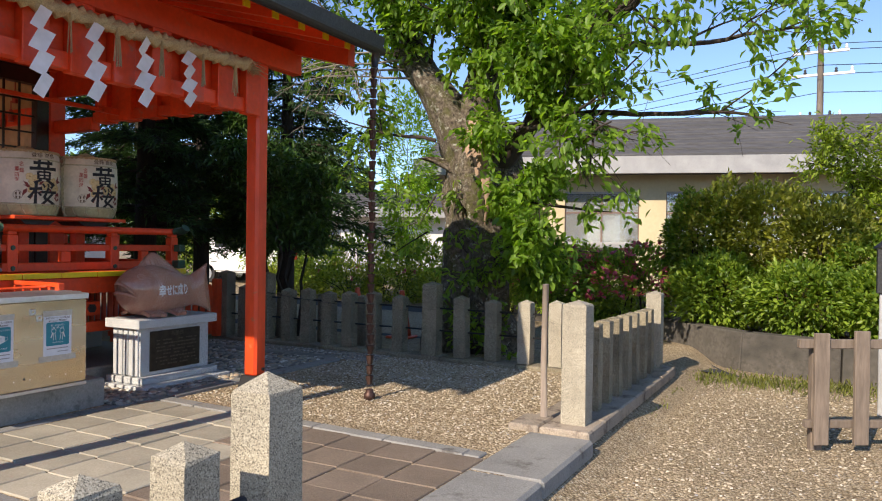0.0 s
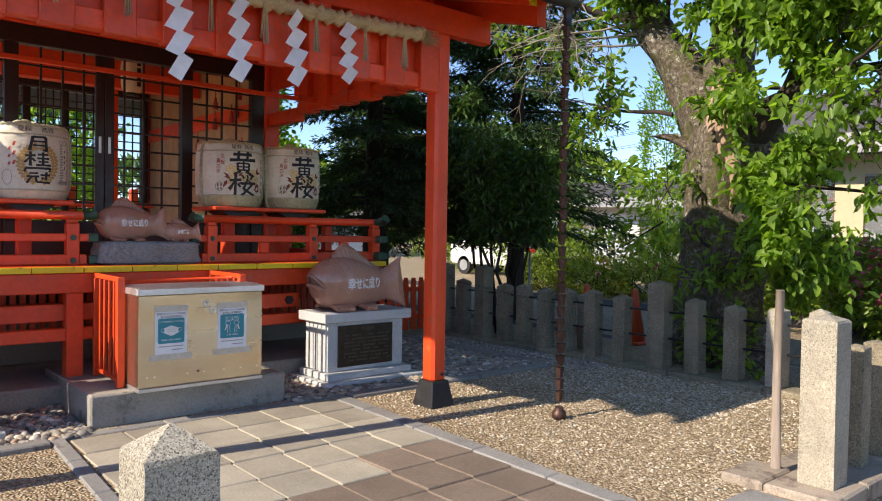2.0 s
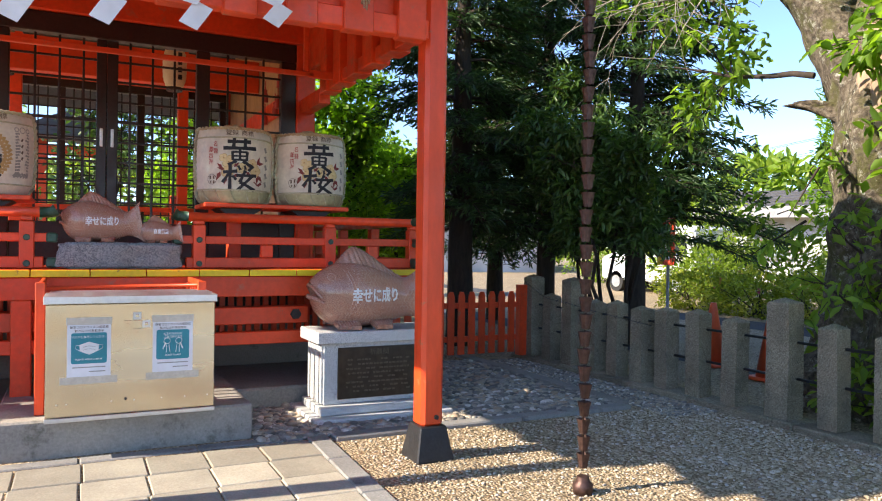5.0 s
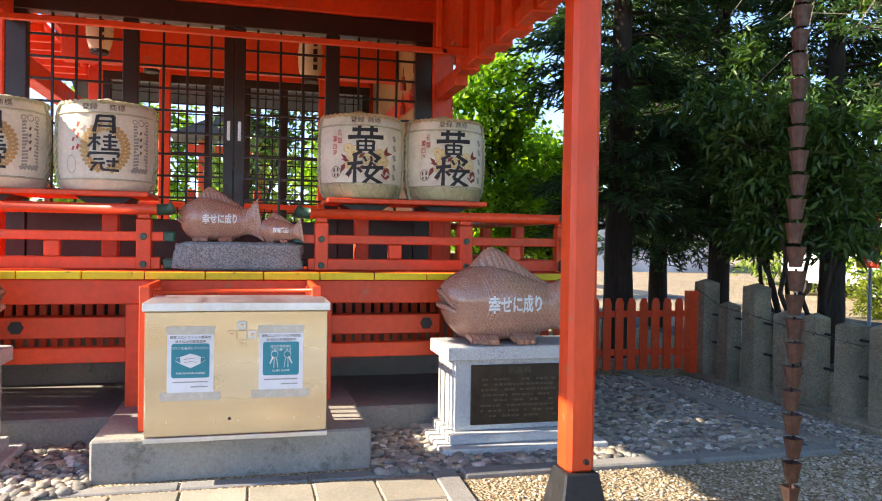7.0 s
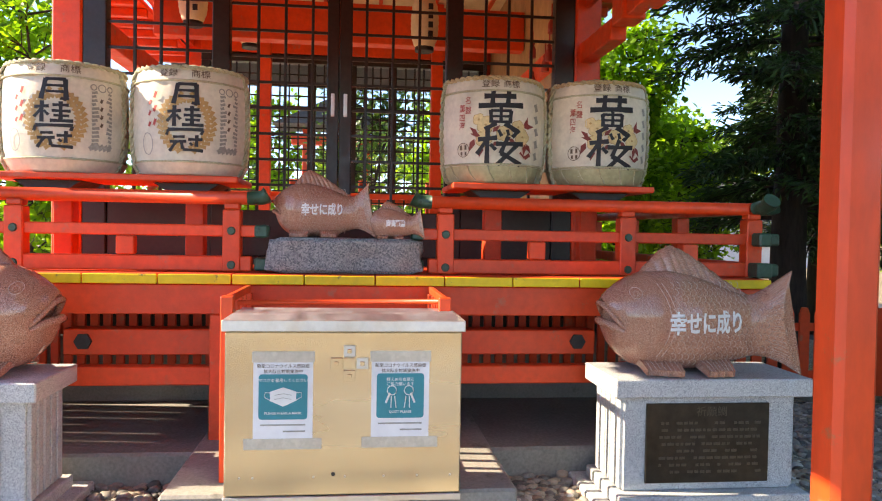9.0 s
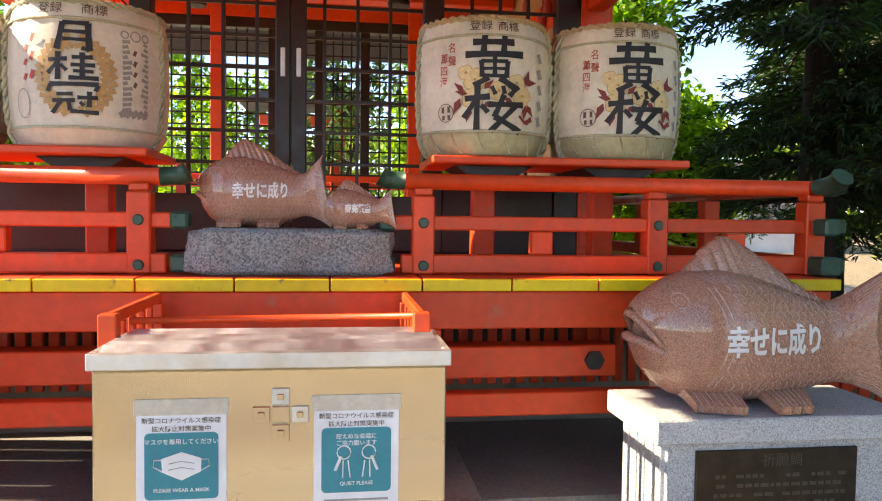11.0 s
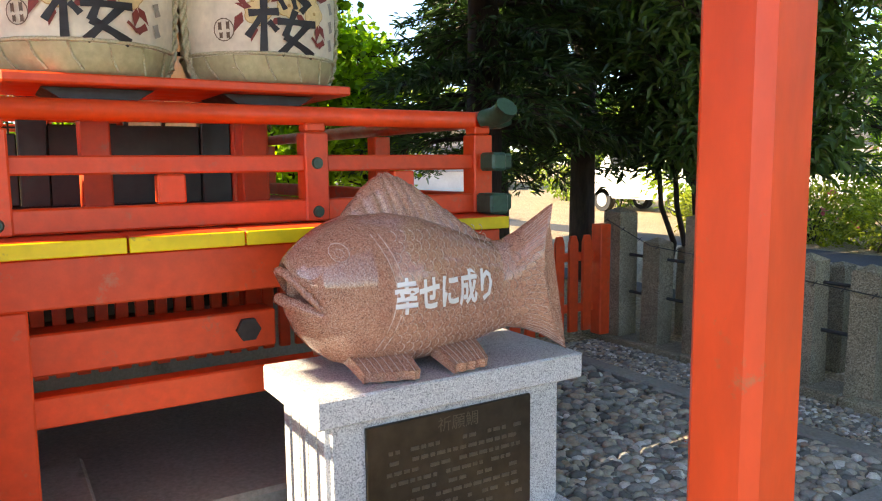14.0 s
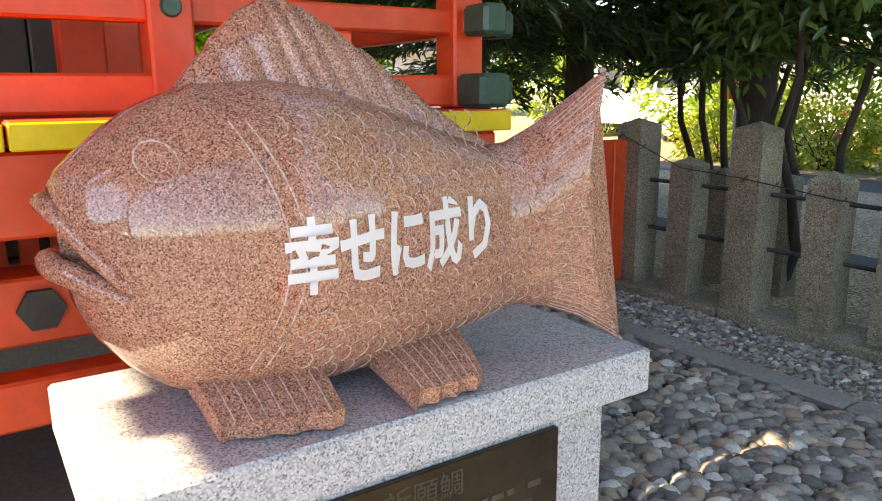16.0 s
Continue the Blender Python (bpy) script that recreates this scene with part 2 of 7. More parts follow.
L_EVER = leafy("evergreen_leaf", (0.030, 0.075, 0.022), (0.075, 0.150, 0.036), 0.35, 0.35)
L_HEDGE = leafy("hedge_leaf", (0.12, 0.18, 0.02), (0.30, 0.34, 0.04), 0.4)
L_BUSH = leafy("shrub_leaf", (0.09, 0.18, 0.026), (0.24, 0.34, 0.05), 0.45)
L_BRONZE = leafy("bronze_shrub_leaf", (0.14, 0.16, 0.03), (0.29, 0.31, 0.055), 0.45)
L_LIME = leafy("lime_conifer_leaf", (0.15, 0.22, 0.03), (0.30, 0.40, 0.05), 0.45)
L_GRASS = leafy("grass_blade", (0.10, 0.13, 0.03), (0.22, 0.24, 0.06), 0.4)
L_PINK = leafy("azalea_petal", (0.42, 0.06, 0.14), (0.60, 0.13, 0.25), 0.4)


def glass_mat():
    m = bpy.data.materials.new("window_glass")
    m.use_nodes = True
    b = m.node_tree.nodes["Principled BSDF"]
    b.inputs["Base Color"].default_value = (0.9, 0.95, 0.95, 1)
    b.inputs["Roughness"].default_value, b.inputs["Transmission Weight"].default_value, b.inputs["IOR"].default_value = 0.03, 0.85, 1.45
    return m


GLASS = glass_mat()


def gravel_mat(name, stops, scale, depth):
    """Small stones told apart by their own colour, rounded relief and shade painted between them."""
    m = bpy.data.materials.new(name)
    m.use_nodes = True
    nt = m.node_tree
    bsdf = nt.nodes["Principled BSDF"]
    v = nt.nodes.new("ShaderNodeTexVoronoi")
    v.inputs["Scale"].default_value = scale
    g = nt.nodes.new("ShaderNodeNewGeometry")
    nt.links.new(g.outputs["Position"], v.inputs["Vector"])
    sep = nt.nodes.new("ShaderNodeSeparateColor")
    nt.links.new(v.outputs["Color"], sep.inputs[0])
    col = ramp(nt, sep.outputs[0], stops)
    b = ramp(nt, tex(nt, "ShaderNodeTexNoise", 0.8), [(0.3, (0.78, 0.76, 0.72)), (0.7, (1.08, 1.05, 1.0))])
    col = mixc(nt, 1.0, col, b, "MULTIPLY")
    gap_shade = ramp(nt, v.outputs["Distance"], [(0.35, (1, 1, 1)), (0.75, (0.42, 0.38, 0.33))])
    nt.links.new(mixc(nt, 1.0, col, gap_shade, "MULTIPLY"), bsdf.inputs["Base Color"])
    bsdf.inputs["Roughness"].default_value = 0.9
    bp = nt.nodes.new("ShaderNodeBump")
    bp.invert = True
    bp.inputs["Strength"].default_value, bp.inputs["Distance"].default_value = 1.0, depth
    nt.links.new(v.outputs["Distance"], bp.inputs["Height"])
    nt.links.new(bp.outputs[0], bsdf.inputs["Normal"])
    return m


GRAVEL = gravel_mat("beige_gravel", [(0, (0.31, 0.235, 0.145)), (0.5, (0.47, 0.375, 0.245)), (0.9, (0.59, 0.49, 0.35)), (1, (0.68, 0.62, 0.50))], 62, 0.012)
PEBBLEBED = gravel_mat("dark_pebble_bed", [(0, (0.05, 0.052, 0.055)), (0.6, (0.12, 0.12, 0.12)), (1, (0.24, 0.23, 0.21))], 34, 0.02)
TILE_CREAM = material("cream_paving_tile", (0.39, 0.355, 0.28), 0.8, spread=0.14, fine=80, broad=3, bump=0.25, per_object=0.28)
TILE_BROWN = material("brown_paving_tile", (0.215, 0.165, 0.125), 0.8, spread=0.35, fine=130, broad=3, bump=0.4, per_object=0.2)
STAINED = material("stained_granite_block", (0.36, 0.30, 0.235), 0.85, spread=0.3, fine=110, broad=3, bump=0.35, wear=((0.12, 0.085, 0.065), 0.09, 4.0))
KERB = material("grey_kerb_stone", (0.27, 0.265, 0.25), 0.85, spread=0.2, fine=90, broad=2.5, bump=0.35, wear=((0.12, 0.11, 0.10), 0.05, 4.0))


# ---- building helpers ----
def cbox(bm, x0, x1, y0, y1, z0, z1, ch=0.006):
    """A box with chamfered edges."""
    lo, hi = (min(x0, x1), min(y0, y1), min(z0, z1)), (max(x0, x1), max(y0, y1), max(z0, z1))
    ch = min(ch, *((hi[i] - lo[i]) * 0.45 for i in range(3)))
    v = {}
    for c in range(8):
        s = [(c >> i) & 1 for i in range(3)]
        for ax in range(3):
            p = [(hi[i] if s[i] else lo[i]) + (0 if i == ax else (-ch if s[i] else ch)) for i in range(3)]
            v[c, ax] = bm.verts.new(p)
    for ax in range(3):
        a, b = 1 << ((ax + 1) % 3), 1 << ((ax + 2) % 3)
        for side in (0, 1 << ax):
            q = [v[side, ax], v[side | a, ax], v[side | a | b, ax], v[side | b, ax]]
            bm.faces.new(q if side else q[::-1])
        for k, (sa, sb) in enumerate(((0, 0), (a, 0), (a, b), (0, b))):
            c0, c1 = sa | sb, sa | sb | (1 << ax)
            f, g = (ax + 1) % 3, (ax + 2) % 3
            q = [v[c0, f], v[c1, f], v[c1, g], v[c0, g]]
            bm.faces.new(q if k % 2 == 0 else q[::-1])
    for c in range(8):
        q = [v[c, 0], v[c, 1], v[c, 2]]
        bm.faces.new(q if bin(c).count("1") % 2 else q[::-1])
    return bm


def box(x0, x1, y0, y1, z0, z1, ch=0.006):
    return cbox(bmesh.new(), x0, x1, y0, y1, z0, z1, ch)


def tube(bm, pts, radii, n=8, cap=True):
    """A round bar through points, with a radius at each."""
    pts = [Vector(p) for p in pts]
    if isinstance(radii, (int, float)):
        radii = [radii] * len(pts)
    rings = []
    for i, p in enumerate(pts):
        d = (pts[min(i + 1, len(pts) - 1)] - pts[max(i - 1, 0)]).normalized()
        up = Vector((0, 0, 1)) if abs(d.z) < 0.9 else Vector((0, 1, 0))
        a = d.cross(up).normalized()
        b = d.cross(a)
        rings.append([bm.verts.new(p + (a * math.cos(6.28319 * k / n) + b * math.sin(6.28319 * k / n)) * radii[i]) for k in range(n)])
    for r, s in zip(rings, rings[1:]):
        for k in range(n):
            bm.faces.new((r[k], s[k], s[(k + 1) % n], r[(k + 1) % n])).smooth = True
    if cap:
        bm.faces.new(rings[0][::-1])
        bm.faces.new(rings[-1])
    return bm


def prism(bm, outline, axis, a, b):
    """A flat outline pushed from a to b along an axis. The outline gives the other two coordinates in cyclic order."""
    def at(u, v, w):
        p = [0, 0, 0]
        p[axis], p[(axis + 1) % 3], p[(axis + 2) % 3] = w, u, v
        return p
    lo = [bm.verts.new(at(u, v, a)) for u, v in outline]
    hi = [bm.verts.new(at(u, v, b)) for u, v in outline]
    bm.faces.new(lo[::-1])
    bm.faces.new(hi)
    n = len(outline)
    for i in range(n):
        bm.faces.new((lo[i], lo[(i + 1) % n], hi[(i + 1) % n], hi[i]))
    bmesh.ops.recalc_face_normals(bm, faces=bm.faces)
    return bm


def lathe(bm, profile, x, y, n=24):
    """A turned shape: (radius, height) round an upright axis."""
    rings = [[bm.verts.new((x + r * math.cos(6.28319 * k / n), y + r * math.sin(6.28319 * k / n), z)) for k in range(n)] for r, z in profile]
    for r, s in zip(rings, rings[1:]):
        for k in range(n):
            bm.faces.new((r[k], r[(k + 1) % n], s[(k + 1) % n], s[k])).smooth = True
    bm.faces.new(rings[0][::-1])
    bm.faces.new(rings[-1])
    return bm


def mesh_of(name, bm, mat):
    me = bpy.data.meshes.new(name)
    bm.to_mesh(me)
    bm.free()
    me.materials.append(mat)
    return me


def part(name, bm, mat, parent, label=""):
    """Links a bmesh in world coordinates as one mesh under a thing or part."""
    ob = new(name, mesh_of(name, bm, mat))
    ob.parent = parent
    if parent.parent is None:
        ob.matrix_parent_inverse = parent.matrix_basis.inverted()
    if label:
        tagged(ob, label)
    return ob


def thing(name, x, y, z, label, category, group="", kind=""):
    """An Empty at the base of a thing."""
    ob = new(name)
    ob.empty_display_size = 0.1
    ob.matrix_basis = Matrix.Translation((x, y, z))
    return tagged(ob, label, category, group, kind)


def solid(name, bm, mat, label, category, kind="", group=""):
    """A thing or piece of the setting that is one mesh."""
    return tagged(new(name, mesh_of(name, bm, mat)), label, category, group, kind)


def raw_mesh(name, verts, faces, mat, smooth=False):
    me = bpy.data.meshes.new(name)
    me.from_pydata([tuple(v) for v in verts], [], faces)
    me.materials.append(mat)
    if smooth:
        me.polygons.foreach_set("use_smooth", [True] * len(me.polygons))
    return me


# ---- ground ----
def ground_level(x, y):
    t = min(1.0, max(0.0, (x + 1.72) / 0.5))
    return -0.18 * t * t * (3 - 2 * t)


def build_ground():
    xs = [-900, -300, -80, -30, -12, -8, -5, -3, -1.8, -1.7, -1.6, -1.5, -1.4, -1.3, -1.2, 0, 3, 8, 30, 100, 300, 900]
    ys = [-900, -300, -80, -30, -10, -4, 0, 3, 6, 9, 12, 16, 30, 80, 300, 900]
    verts = [(x, y, ground_level(x, y)) for x in xs for y in ys]
    n = len(ys)
    faces = [(i * n + j, (i + 1) * n + j, (i + 1) * n + j + 1, i * n + j + 1) for i in range(len(xs) - 1) for j in range(n - 1)]
    tagged(new("ground", raw_mesh("ground", verts, faces, GRAVEL)), "beige gravel ground of the shrine yard", "ground", kind="structure")
    bm = bmesh.new()
    edge = [(-70, 9.1), (-3, 9.2), (-0.9, 9.45), (-1.2, 9.9), (-2.1, 11.1), (-5, 12.7), (-8.6, 13.8), (-70, 14.6)]
    bm.faces.new([bm.verts.new((x, y, 0.004 + ground_level(x, y))) for x, y in edge])
    solid("road", bm, ASPHALT, "grey asphalt road beside the shrine fence", "road", "structure")


build_ground()

# ---- shrine hall ----
YC = 3.40          # middle of the hall
FRONT = -7.11      # plane of the lattice front
BACK = -10.7


def mirror_y(y):
    return 2 * YC - y


def lattice(bm, x, y0, y1, z0, z1, ny, nz, w=0.018, d=0.022):
    for i in range(1, ny):
        y = y0 + (y1 - y0) * i / ny
        cbox(bm, x - d / 2, x + d / 2, y - w / 2, y + w / 2, z0, z1, 0.002)
    for i in range(1, nz):
        z = z0 + (z1 - z0) * i / nz
        cbox(bm, x - d / 2 + 0.004, x + d / 2 - 0.003, y0, y1, z - w / 2, z + w / 2, 0.002)
    return bm


def build_hall():
    hall = thing("shrine_hall", -8.8, YC, 1.05, "vermilion wooden shrine hall with dark lattice doors", "shrine")
    # corner posts
    for x in (FRONT, BACK):
        for y in (1.665, 5.01):
            part("corner_post", box(x - 0.18, x, y - 0.09, y + 0.09, 0.18, 3.75, 0.012), RED, hall)
    # side walls, floor and ceiling; the last two coloured pale to bounce light
    for y in (1.665, 5.01):
        part("side_wall", box(BACK, FRONT - 0.18, y - 0.03, y + 0.03, 1.0, 3.7 if y > 3 else 1.45), WHITEWOOD if y > 3 else RED, hall, "cedar-boarded side wall" if y > 3 else "")
        part("side_tie_beam", box(BACK, FRONT - 0.18, y - 0.07, y + 0.07, 2.55, 2.72), RED, hall)
    part("hall_floor", box(BACK - 0.18, FRONT, 1.575, 5.10, 0.94, 1.04), WHITEWOOD, hall, "unseen boarded floor kept pale to bounce light")
    part("hall_ceiling", box(BACK - 0.1, FRONT - 0.02, 1.6, 5.08, 3.72, 3.76), LANTERN, hall, "cream boarded ceiling")
    for i in range(6):
        y = 1.95 + i * 0.58
        part("ceiling_batten", box(BACK, FRONT - 0.05, y - 0.02, y + 0.02, 3.685, 3.718, 0.003), RED, hall)
    # front: lintels and frame
    part("upper_beam", box(FRONT - 0.15, FRONT + 0.03, 1.2, 5.6, 3.06, 3.32, 0.012), RED, hall)
    part("head_beam", box(FRONT - 0.12, FRONT - 0.005, 1.755, 4.92, 2.90, 3.057), DARKWOOD, hall, "dark brown lintel")
    for y0, y1 in ((1.757, 1.90), (2.545, 2.655), (4.05, 4.16), (4.785, 4.918)):
        part("jamb", box(FRONT - 0.10, FRONT - 0.008, y0, y1, 1.04, 2.897), DARKWOOD, hall)
    part("kick_board", box(FRONT - 0.07, FRONT - 0.03, 1.9, 2.545, 1.04, 1.44), DARKWOOD, hall)
    part("kick_board", box(FRONT - 0.07, FRONT - 0.03, 4.16, 4.785, 1.04, 1.44), DARKWOOD, hall)
    part("floor_sill", box(FRONT - 0.1, FRONT + 0.005, 1.9, 4.785, 1.043, 1.10), DARKWOOD, hall)
    for y0, y1, n in ((1.90, 2.545, 4), (4.16, 4.785, 4)):
        part("side_lattice", lattice(bmesh.new(), FRONT - 0.05, y0, y1, 1.44, 2.90, n, 9), DARKWOOD, hall)
    for k, (y0, y1) in enumerate(((2.657, 3.349), (3.351, 4.048))):
        door = part("lattice_door", lattice(bmesh.new(), FRONT - 0.05, y0, y1, 1.40, 2.895, 4, 9), DARKWOOD, hall)
        m0, m1 = (y1 - 0.078, y1) if k == 0 else (y0, y0 + 0.082)
        part("stile", box(FRONT - 0.07, FRONT - 0.03, m0, m1, 1.10, 2.895), DARKWOOD, door)
        part("bottom_panel", box(FRONT - 0.065, FRONT - 0.038, y0, y1, 1.10, 1.40), DARKWOOD, door)
        part("pull", box(FRONT - 0.034, FRONT - 0.026, (m0 + m1) / 2 - 0.012, (m0 + m1) / 2 + 0.012, 2.02, 2.17, 0.003), ALU, door, "grey metal recessed door pull")
    # back: open lattice bays to the garden
    part("back_head_beam", box(BACK, BACK + 0.15, 1.755, 4.92, 3.22, 3.42), RED, hall)
    # upper wall coloured pale to lighten the dim back of the hall
    part("back_upper_wall", box(BACK, BACK + 0.05, 1.755, 4.92, 3.42, 3.75), WHITEWOOD, hall)
    part("back_lintel", box(BACK + 0.02, BACK + 0.13, 1.755, 4.92, 3.12, 3.217), DARKWOOD, hall)
    for y in (1.80, 2.45, 2.95, 3.40, 3.85, 4.35, 4.87):
        part("back_mullion", box(BACK + 0.02, BACK + 0.12, y - 0.045, y + 0.045, 1.04, 3.12), DARKWOOD, hall)
    for y0, y1 in ((1.845, 2.405), (2.495, 2.905), (2.995, 3.355), (3.445, 3.805), (3.895, 4.305), (4.395, 4.825)):
        part("back_lattice", lattice(bmesh.new(), BACK + 0.07, y0, y1, 1.12, 3.12, 4, 17, 0.016), DARKWOOD, hall)
    part("back_sill", box(BACK + 0.02, BACK + 0.13, 1.8, 4.9, 1.043, 1.12), DARKWOOD, hall)
    # inner beams
    part("inner_beam", box(-9.05, -8.9, 1.70, 4.97, 2.95, 3.30), RED, hall)
    for y in (2.5, 4.3):
        part("inner_post", box(-10.2, -10.08, y - 0.06, y + 0.06, 1.04, 3.7), RED, hall)
    part("inner_rail", box(-10.3, -10.26, 1.8, 4.9, 1.62, 1.68), RED, hall)


def roof_z(x):
    """Underside of the sloping boards over porch and hall front."""
    return 3.02 + (-3.53 - x) * 0.27


def build_roof():
    roof = thing("shrine_roof", -7, YC, 3.0, "dark metal shrine roof over red rafters", "roof")
    y0, y1 = 1.32, 5.48
    bm = bmesh.new()
    prism(bm, [(roof_z(-3.55), -3.55), (roof_z(-3.55) + 0.03, -3.55), (roof_z(-8.6) + 0.03, -8.6), (roof_z(-8.6), -8.6)], 1, y0, y1)
    part("soffit_boards", bm, RED, roof)
    bm = bmesh.new()
    prism(bm, [(roof_z(-3.48) + 0.032, -3.48), (roof_z(-3.48) + 0.12, -3.46), (roof_z(-8.8) + 0.2, -8.8), (3.2, -11.6), (3.05, -11.6), (roof_z(-8.8) + 0.05, -8.8)], 1, y0 - 0.06, y1 + 0.06)
    part("roof_covering", bm, ROOF, roof)
    n = 13
    for i in range(n):
        y = 1.60 + (5.2 - 1.60) * i / (n - 1)
        bm = bmesh.new()
        prism(bm, [(roof_z(-3.62) - 0.075, -3.62), (roof_z(-3.62) - 0.002, -3.62), (roof_z(-7.0) - 0.002, -7.0), (roof_z(-7.0) - 0.075, -7.0)], 1, y - 0.032, y + 0.032)
        r = part("rafter", bm, RED, roof)
        part("rafter_cap", box(-3.622, -3.608, y - 0.034, y + 0.034, roof_z(-3.62) - 0.077, roof_z(-3.62) - 0.004, 0.002), YELLOW, r, "yellow painted rafter end")
    for y in (1.40, 5.41):
        bm = bmesh.new()
        prism(bm, [(roof_z(-3.72) - 0.19, -3.72), (roof_z(-3.72) - 0.002, -3.72), (roof_z(-7.4) - 0.002, -7.4), (roof_z(-7.4) - 0.22, -7.4)], 1, y - 0.05, y + 0.05)
        part("verge_board", bm, RED, roof)
    part("eave_board", box(-3.64, -3.57, y0, y1, roof_z(-3.6) - 0.0, roof_z(-3.6) + 0.045), RED, roof)
    # hall eaves at both sides
    for s in (1, -1):
        yy = 5.1 if s > 0 else 1.57
        bm = box(-11.3, -6.9, min(yy, yy + s * 0.55), max(yy, yy + s * 0.55), 3.24, 3.29)
        part("side_eave", bm, RED, roof)
        for i in range(12):
            x = -11.0 + i * 0.36
            part("side_rafter", box(x - 0.03, x + 0.03, min(yy, yy + s * 0.5), max(yy, yy + s * 0.5), 3.165, 3.238), RED, roof)
    # gable fill
    for y in (1.62, 5.05):
        bm = bmesh.new()
        prism(bm, [(3.29, -11.2), (3.29, -6.95), (roof_z(-6.95) + 0.02, -6.95), (roof_z(-8.6) + 0.02, -8.6), (3.3, -11.25)], 1, y - 0.03, y + 0.03)
        part("gable_wall", bm, RED, roof)
    # gutter with its outlet
    g = thing("gutter", -3.5, YC, 2.95, "dark metal half-round gutter along the eave", "gutter")
    bm = bmesh.new()
    prof = [(0.055 * math.cos(a), 0.055 * math.sin(a)) for a in [math.pi + math.pi * k / 8 for k in range(9)]]
    inner = [(p * 0.9, q * 0.9) for p, q in prof][::-1]
    prism(bm, [(3.02 + q, -3.49 + p) for p, q in prof + inner], 1, 1.28, 5.52)
    part("trough", bm, GUTTER, g)
    part("outlet", tube(bmesh.new(), [(-3.49, 5.44, 2.98), (-3.50, 5.44, 2.85)], [0.035, 0.028], 10), GUTTER, g)


def build_porch():
    porch = thing("porch_frame", -4.35, YC, 0.0, "vermilion porch posts and beams on black iron shoes", "porch")
    for y in (5.0, mirror_y(5.0)):
        p = part("post", box(-4.475, -4.335, y - 0.07, y + 0.07, 0.19, 2.95, 0.022), RED_WORN, porch, "worn vermilion square post with chamfered edges")
        bm = bmesh.new()
        lo = [bm.verts.new((-4.405 + sx * 0.12, y + sy * 0.12, 0)) for sx, sy in ((-1, -1), (1, -1), (1, 1), (-1, 1))]
        hi = [bm.verts.new((-4.405 + sx * 0.083, y + sy * 0.083, 0.2)) for sx, sy in ((-1, -1), (1, -1), (1, 1), (-1, 1))]
        bm.faces.new(lo[::-1]); bm.faces.new(hi)
        for i in range(4):
            bm.faces.new((lo[i], lo[(i + 1) % 4], hi[(i + 1) % 4], hi[i]))
        bmesh.ops.bevel(bm, geom=bm.edges[:], offset=0.008, segments=1, affect="EDGES")
        part("iron_shoe", bm, BLACK, p, "flared black iron post shoe")
        part("shoe_bolt", tube(bmesh.new(), [(-4.336, y + 0.02, 0.25), (-4.322, y + 0.02, 0.25)], 0.014, 8), BLACK, p)
    x0, x1 = -4.40, -4.31
    part("lower_rail", box(x0, x1, mirror_y(4.93), 4.93, 2.42, 2.53), RED, porch)
    part("back_panel", box(x0, x0 + 0.03, mirror_y(4.93), 4.93, 2.533, 2.86), RED, porch)
    part("upper_rail", box(x0, x1 + 0.01, mirror_y(5.46), 5.46, 2.86, 3.06), RED, porch)
    for i in range(10):
        y = 1.98 + i * 0.315
        part("strut", box(x0 + 0.035, x1 + 0.03, y - 0.085, y + 0.085, 2.40, 2.857), RED, porch)
    for s in (5.0, mirror_y(5.0)):
        d = 0.045
        part("side_rail", box(-6.5, -4.43, s - d, s + d, 2.505, 2.60), RED, porch)
        bm = bmesh.new()
        # the left panel stops short so that a sun patch reaches the pebbles
        xe = -6.5 if s > 3 else -6.27
        prism(bm, [(2.603, xe), (2.603, -4.48), (roof_z(-4.48) - 0.09, -4.48), (roof_z(xe) - 0.09, xe)], 1, s - 0.012, s + 0.012)
        part("side_panel", bm, RED, porch)
        if s < 3:
            # extra upper piece added to block sun from the barrels
            bm = bmesh.new()
            prism(bm, [(3.02, -6.5), (3.02, xe - 0.003), (roof_z(xe) - 0.09, xe - 0.003), (roof_z(-6.5) - 0.09, -6.5)], 1, s - 0.012, s + 0.012)
            part("side_panel", bm, RED, porch)
        for i in range(6 if s > 3 else 5):
            x = -4.62 - i * 0.345
            part("side_strut", box(x - 0.085, x + 0.085, s - d - 0.025, s + d + 0.025, 2.49, 3.15), RED, porch)
        if s > 3:
            part("tie_beam", box(-7.1, -6.503, s - 0.05, s + 0.05, 2.43, 2.56), RED, porch)
        # added board; the unseen left one keeps sun off the right-hand barrels
        part("tie_board", box(-7.1, -6.503, s - 0.02, s + 0.02, 2.80, 3.7), RED, porch)
    part("curtain_rod", box(-6.115, -6.075, 1.7, 4.78, 2.545, 2.58, 0.004), RED, porch)
    part("rod_bracket", box(-6.115, -6.075, 4.74, 4.95, 2.54, 2.60), RED, porch)
    part("rod_hanger", box(-6.11, -6.08, 4.70, 4.74, 2.585, 3.2), RED, porch)


def giboshi_end(bm, y, z, s):
    """Rounded green end cap of a rail, drawn along y in direction s."""
    cbox(bm, -6.235, -6.145, min(y, y + s * 0.07), max(y, y + s * 0.07), z - 0.034, z + 0.034, 0.01)


